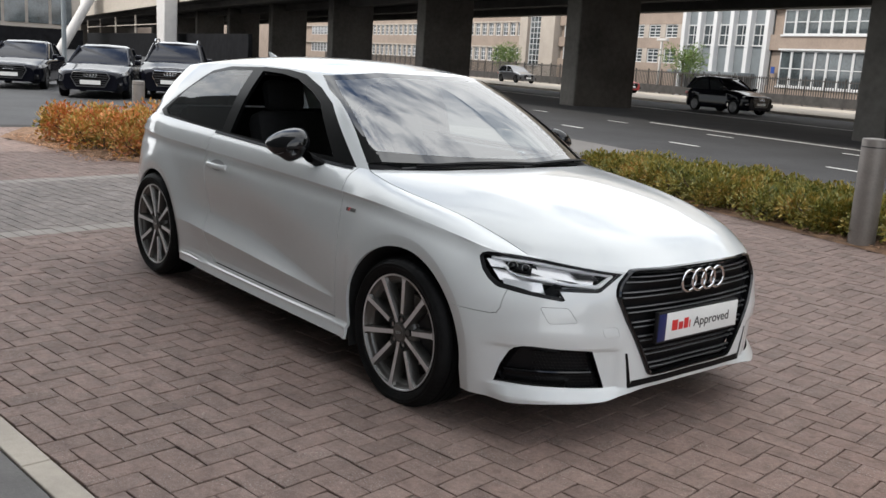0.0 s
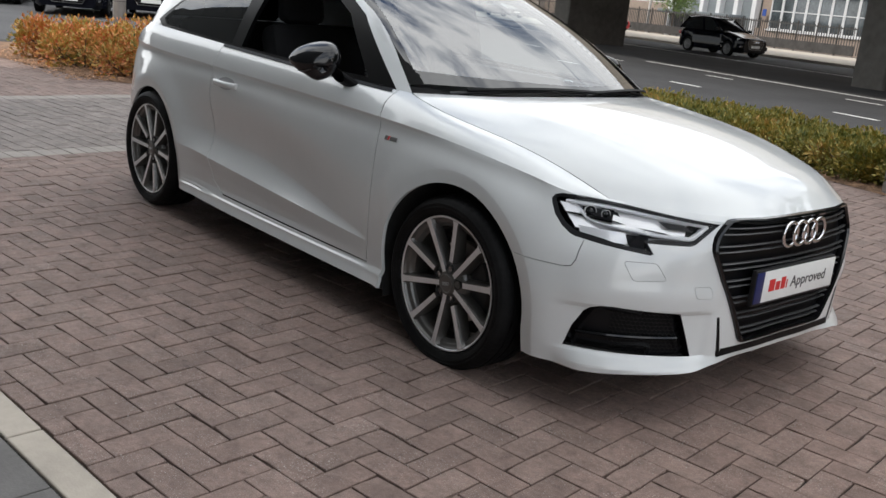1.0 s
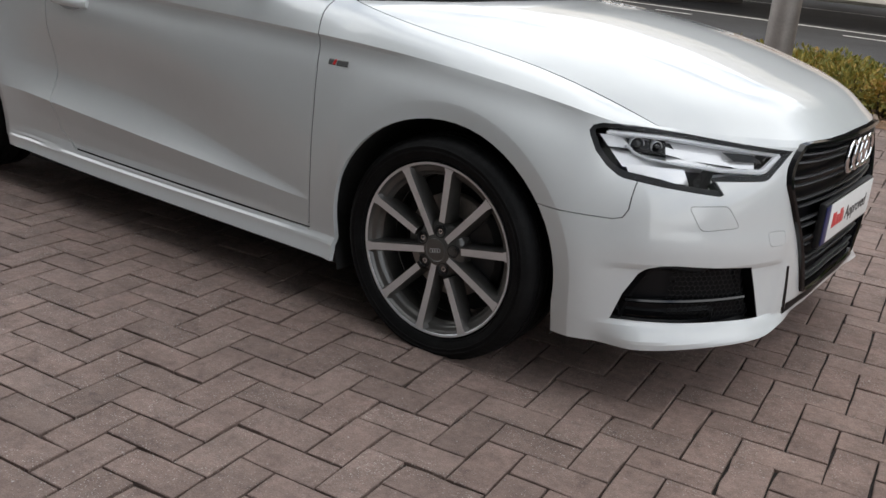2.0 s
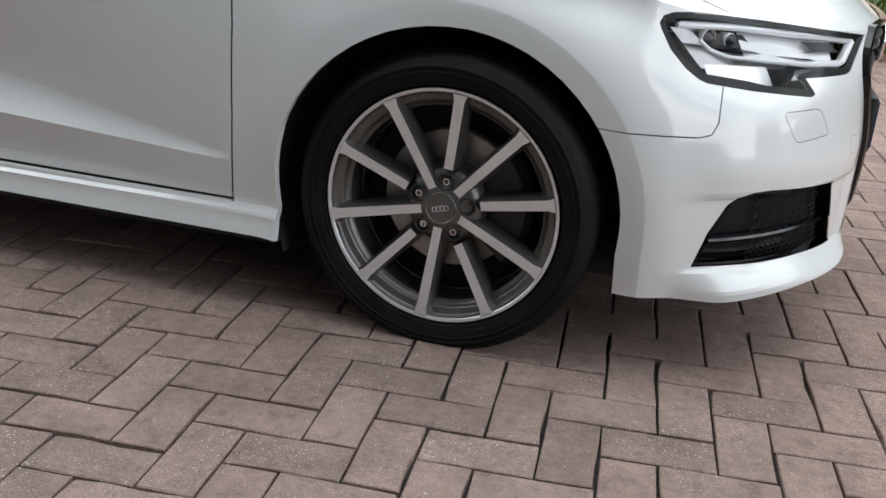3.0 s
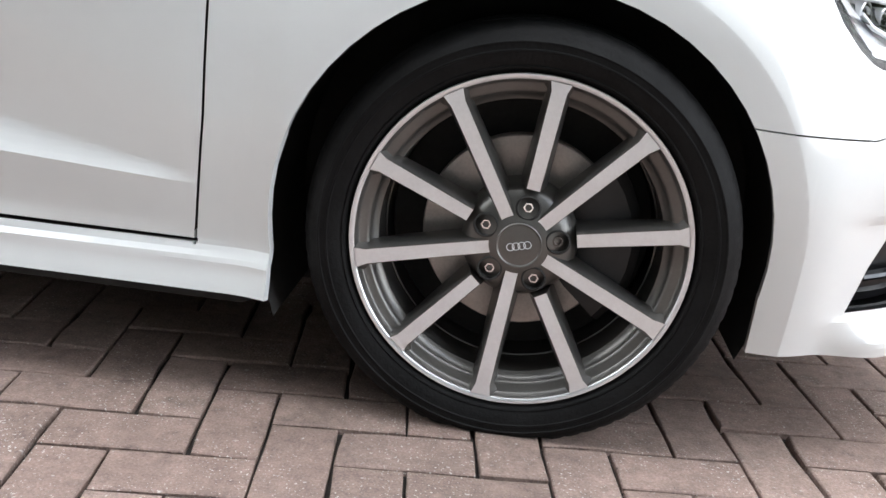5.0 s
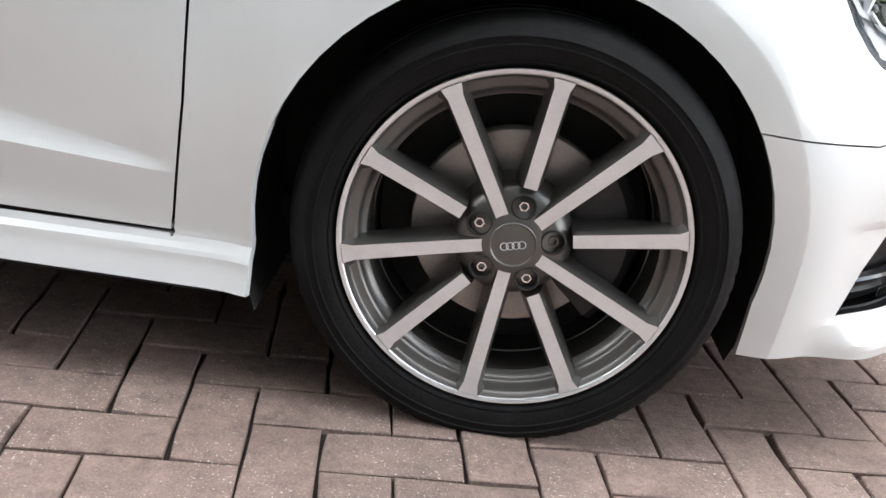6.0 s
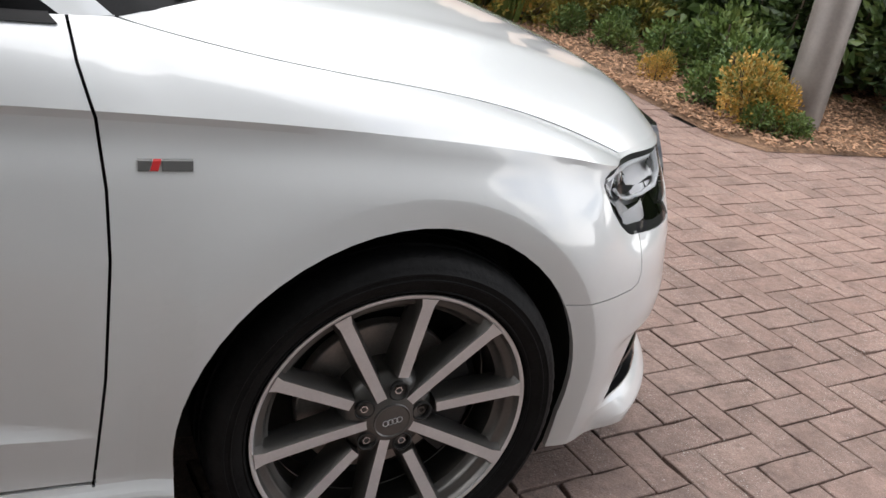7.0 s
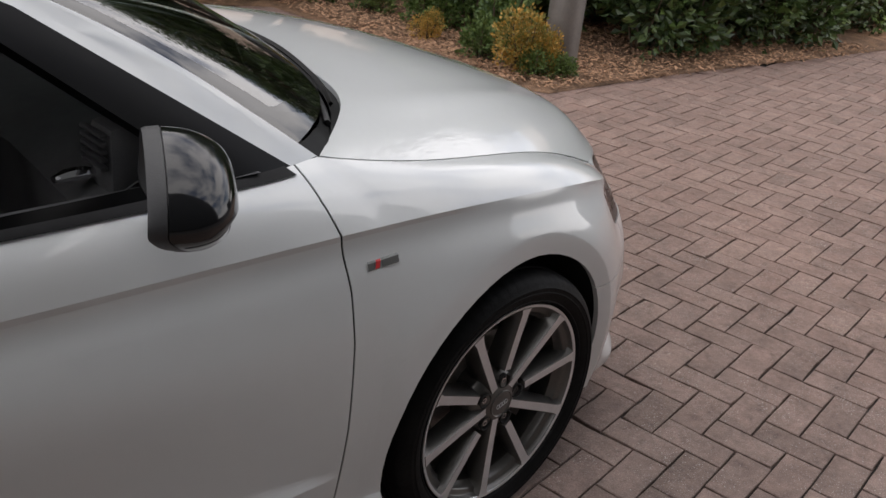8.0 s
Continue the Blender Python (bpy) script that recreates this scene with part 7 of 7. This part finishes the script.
def brick_data(w, d, rng):
    """A paver with worn, chipped edges, its top at z = 0."""
    g, c, h = JOINT / 2, 0.0024, 0.03
    ring = [(0, 0), (0.36, 0), (0.7, 0), (1, 0), (1, 0.52), (1, 1), (0.62, 1), (0.3, 1), (0, 1), (0, 0.48)]
    verts, faces, m = [], [], 10
    chip = [max(0.0, rng.gauss(0, 0.0009)) + (0.005 if rng.random() < 0.035 else 0.0) for q in ring]
    for base, z in ((g, -h), (g, -c * 0.75), (g + c, 0)):
        for (fx, fy), e in zip(ring, chip):
            inset = base + (e if z > -h else 0)
            x, y = fx * w, fy * d
            x = min(max(x, inset), w - inset) + rng.uniform(-0.0007, 0.0007)
            y = min(max(y, inset), d - inset) + rng.uniform(-0.0007, 0.0007)
            verts.append((x - w / 2, y - d / 2, z))
    for r in range(2):
        for i in range(m):
            j = (i + 1) % m
            faces.append((m * r + i, m * r + j, m * r + m + j, m * r + m + i))
    faces.append(tuple(range(2 * m, 3 * m)))
    return verts, faces


def lay(u, v):
    """From the paving's own directions to the world."""
    return (u * math.cos(LAY) - v * math.sin(LAY), u * math.sin(LAY) + v * math.cos(LAY))


def edge_v(u):
    """Where the brickwork meets the edging strip, which runs at a slight slant to it."""
    return VERGE / math.cos(LAY - EDGE) - math.tan(LAY - EDGE) * u


def inside_poly(x, y, poly):
    hit = False
    for (x1, y1), (x2, y2) in zip(poly, poly[1:] + poly[:1]):
        if (y1 > y) != (y2 > y) and x < (x2 - x1) * (y - y1) / (y2 - y1) + x1:
            hit = not hit
    return hit


rng = random.Random(77)
kinds = []
for k in range(12):
    vs, fs = brick_data(2 * PITCH, PITCH, rng)
    me = bpy.data.meshes.new("brick")
    me.from_pydata(vs, [], fs)
    me.materials.append(M_BRICK)
    kinds.append(me)
paving = new("brick_paving")
tagged(paving, "brown herringbone brick paving, worn and dusty", "paving", "", "structure")
near, far = [], []
grey, pale = [], []
for i in range(-122, 100):
    for j in range(-24, 62):
        k = (i + j) % 4
        u0 = OFF[0] + i * PITCH
        v0 = OFF[1] + j * PITCH
        if k == 0:
            u, v, turn, cells = u0 + PITCH, v0 + PITCH / 2, 0.0, (i, i + 1)
        elif k == 2:
            u, v, turn, cells = u0 + PITCH / 2, v0 + PITCH, math.pi / 2, (i, i)
        else:
            continue
        free = [c for c in cells if not -67 <= c <= -41]
        if not free:
            continue
        half = len(free) == 1 and k == 0
        if half:
            u = OFF[0] + (free[0] + 0.5) * PITCH
        reach = PITCH / 2 if k == 0 else PITCH
        verge = edge_v(u)
        if v + reach < verge + 0.045:
            continue
        size = (PITCH if half else 2 * PITCH, PITCH)
        if v - reach < verge:
            top = v + reach
            size = (size[0], top - verge) if k == 0 else (top - verge, PITCH)
            v = (top + verge) / 2
        x, y = lay(u, v)
        ends = [lay(u + du * PITCH, v + dv * PITCH) for du, dv in (((-1, 0), (1, 0)) if k == 0 else ((0, -1), (0, 1)))]
        if all(inside_poly(*e, BED_A) or inside_poly(*e, BED_C) for e in ends) or x < -12.8:
            continue
        spot = (x, y, turn + LAY + rng.gauss(0, 0.007), rng.gauss(0, 0.001), rng.gauss(0, 0.004), rng.gauss(0, 0.004), size)
        (near if size[1] == PITCH and size[0] == 2 * PITCH and -0.95 < x < 1.55 and -2.05 < y < -0.55 else far).append(spot)
for u0 in (OFF[0] - 42 * PITCH, OFF[0] - 67 * PITCH):
    for j in range(-21, 60):
        x, y = lay(u0 + PITCH, OFF[1] + (j + 0.5) * PITCH)
        if not inside_poly(x, y, BED_C) and not inside_poly(x, y, BED_A):
            pale.append((x, y, LAY, rng.gauss(0, 0.001), 0, 0))
for j in range(-21, 60):
    for n in range(-1, 13):
        lo = -65 + 2 * n + (1 if j % 2 else 0)
        lo, hi = max(lo, -65), min(lo + 2, -42)
        if hi > lo:
            x, y = lay(OFF[0] + (lo + hi) / 2 * PITCH, OFF[1] + (j + 0.5) * PITCH)
            grey.append((x, y, LAY + rng.gauss(0, 0.004), rng.gauss(0, 0.001), 0, 0, ((hi - lo) * PITCH, PITCH)))
near.sort(key=lambda s: (s[0] - 0.3) ** 2 + (s[1] + 1.25) ** 2)
near, far = near[:300], far + near[300:]


def brick_matrix(s):
    return Matrix.Translation((s[0], s[1], s[3])) @ Euler((s[4], s[5], s[2])).to_matrix().to_4x4()


def joined(name, spots, material, parent, label=""):
    verts, faces = [], []
    for s in spots:
        vs, fs = brick_data(*(s[6] if len(s) > 6 else (2 * PITCH, PITCH)), rng)
        m = brick_matrix(s)
        n = len(verts)
        verts += [tuple(m @ Vector(v)) for v in vs]
        faces += [tuple(n + q for q in f) for f in fs]
    me = bpy.data.meshes.new(name)
    me.from_pydata(verts, [], faces)
    me.materials.append(material)
    ob = new(name, me)
    ob.parent = parent
    tagged(ob, label, "", "", "stuff")
    return ob


joined("herringbone_bricks", far, M_BRICK_FAR, paving)
joined("stretcher_bricks", grey, M_GREYBRICK, paving, "greyer bricks in straight courses")
for s in near:
    ob = new("brick", kinds[rng.randrange(12)])
    ob.parent = paving
    ob.matrix_basis = brick_matrix(s)
band = new("pale_band")
tagged(band, "pale brick bands across the paving", "paving", "", "structure")
joined("band_bricks", pale, M_PALE, band)
edging = new("edging_strip")
tagged(edging, "pale concrete edging strip beside grey slabs", "edging", "", "structure")
for n in range(28):
    u = -9.0 + 0.62 * n
    b = bmesh.new()
    box(b, (u, VERGE - 0.107, -0.08), (u + 0.614, VERGE - 0.005, 0.001 + rng.gauss(0, 0.001)), 0.005, Matrix.Rotation(EDGE, 4, "Z"))
    part("edging_block", b, M_CONC, edging, "", False)
flags = new("grey_slabs")
tagged(flags, "dark grey smooth paving slabs", "paving", "", "structure")
for n in range(24):
    for r in range(3):
        u, v = -9.0 + 0.75 * n + 0.37 * (r % 2), VERGE - 0.112 - 0.6 * (r + 1)
        b = bmesh.new()
        box(b, (u, v + 0.003, -0.06), (u + 0.745, v + 0.597, -0.002), 0.003, Matrix.Rotation(EDGE, 4, "Z"))
        part("slab", b, M_FLAG, flags, "", False)
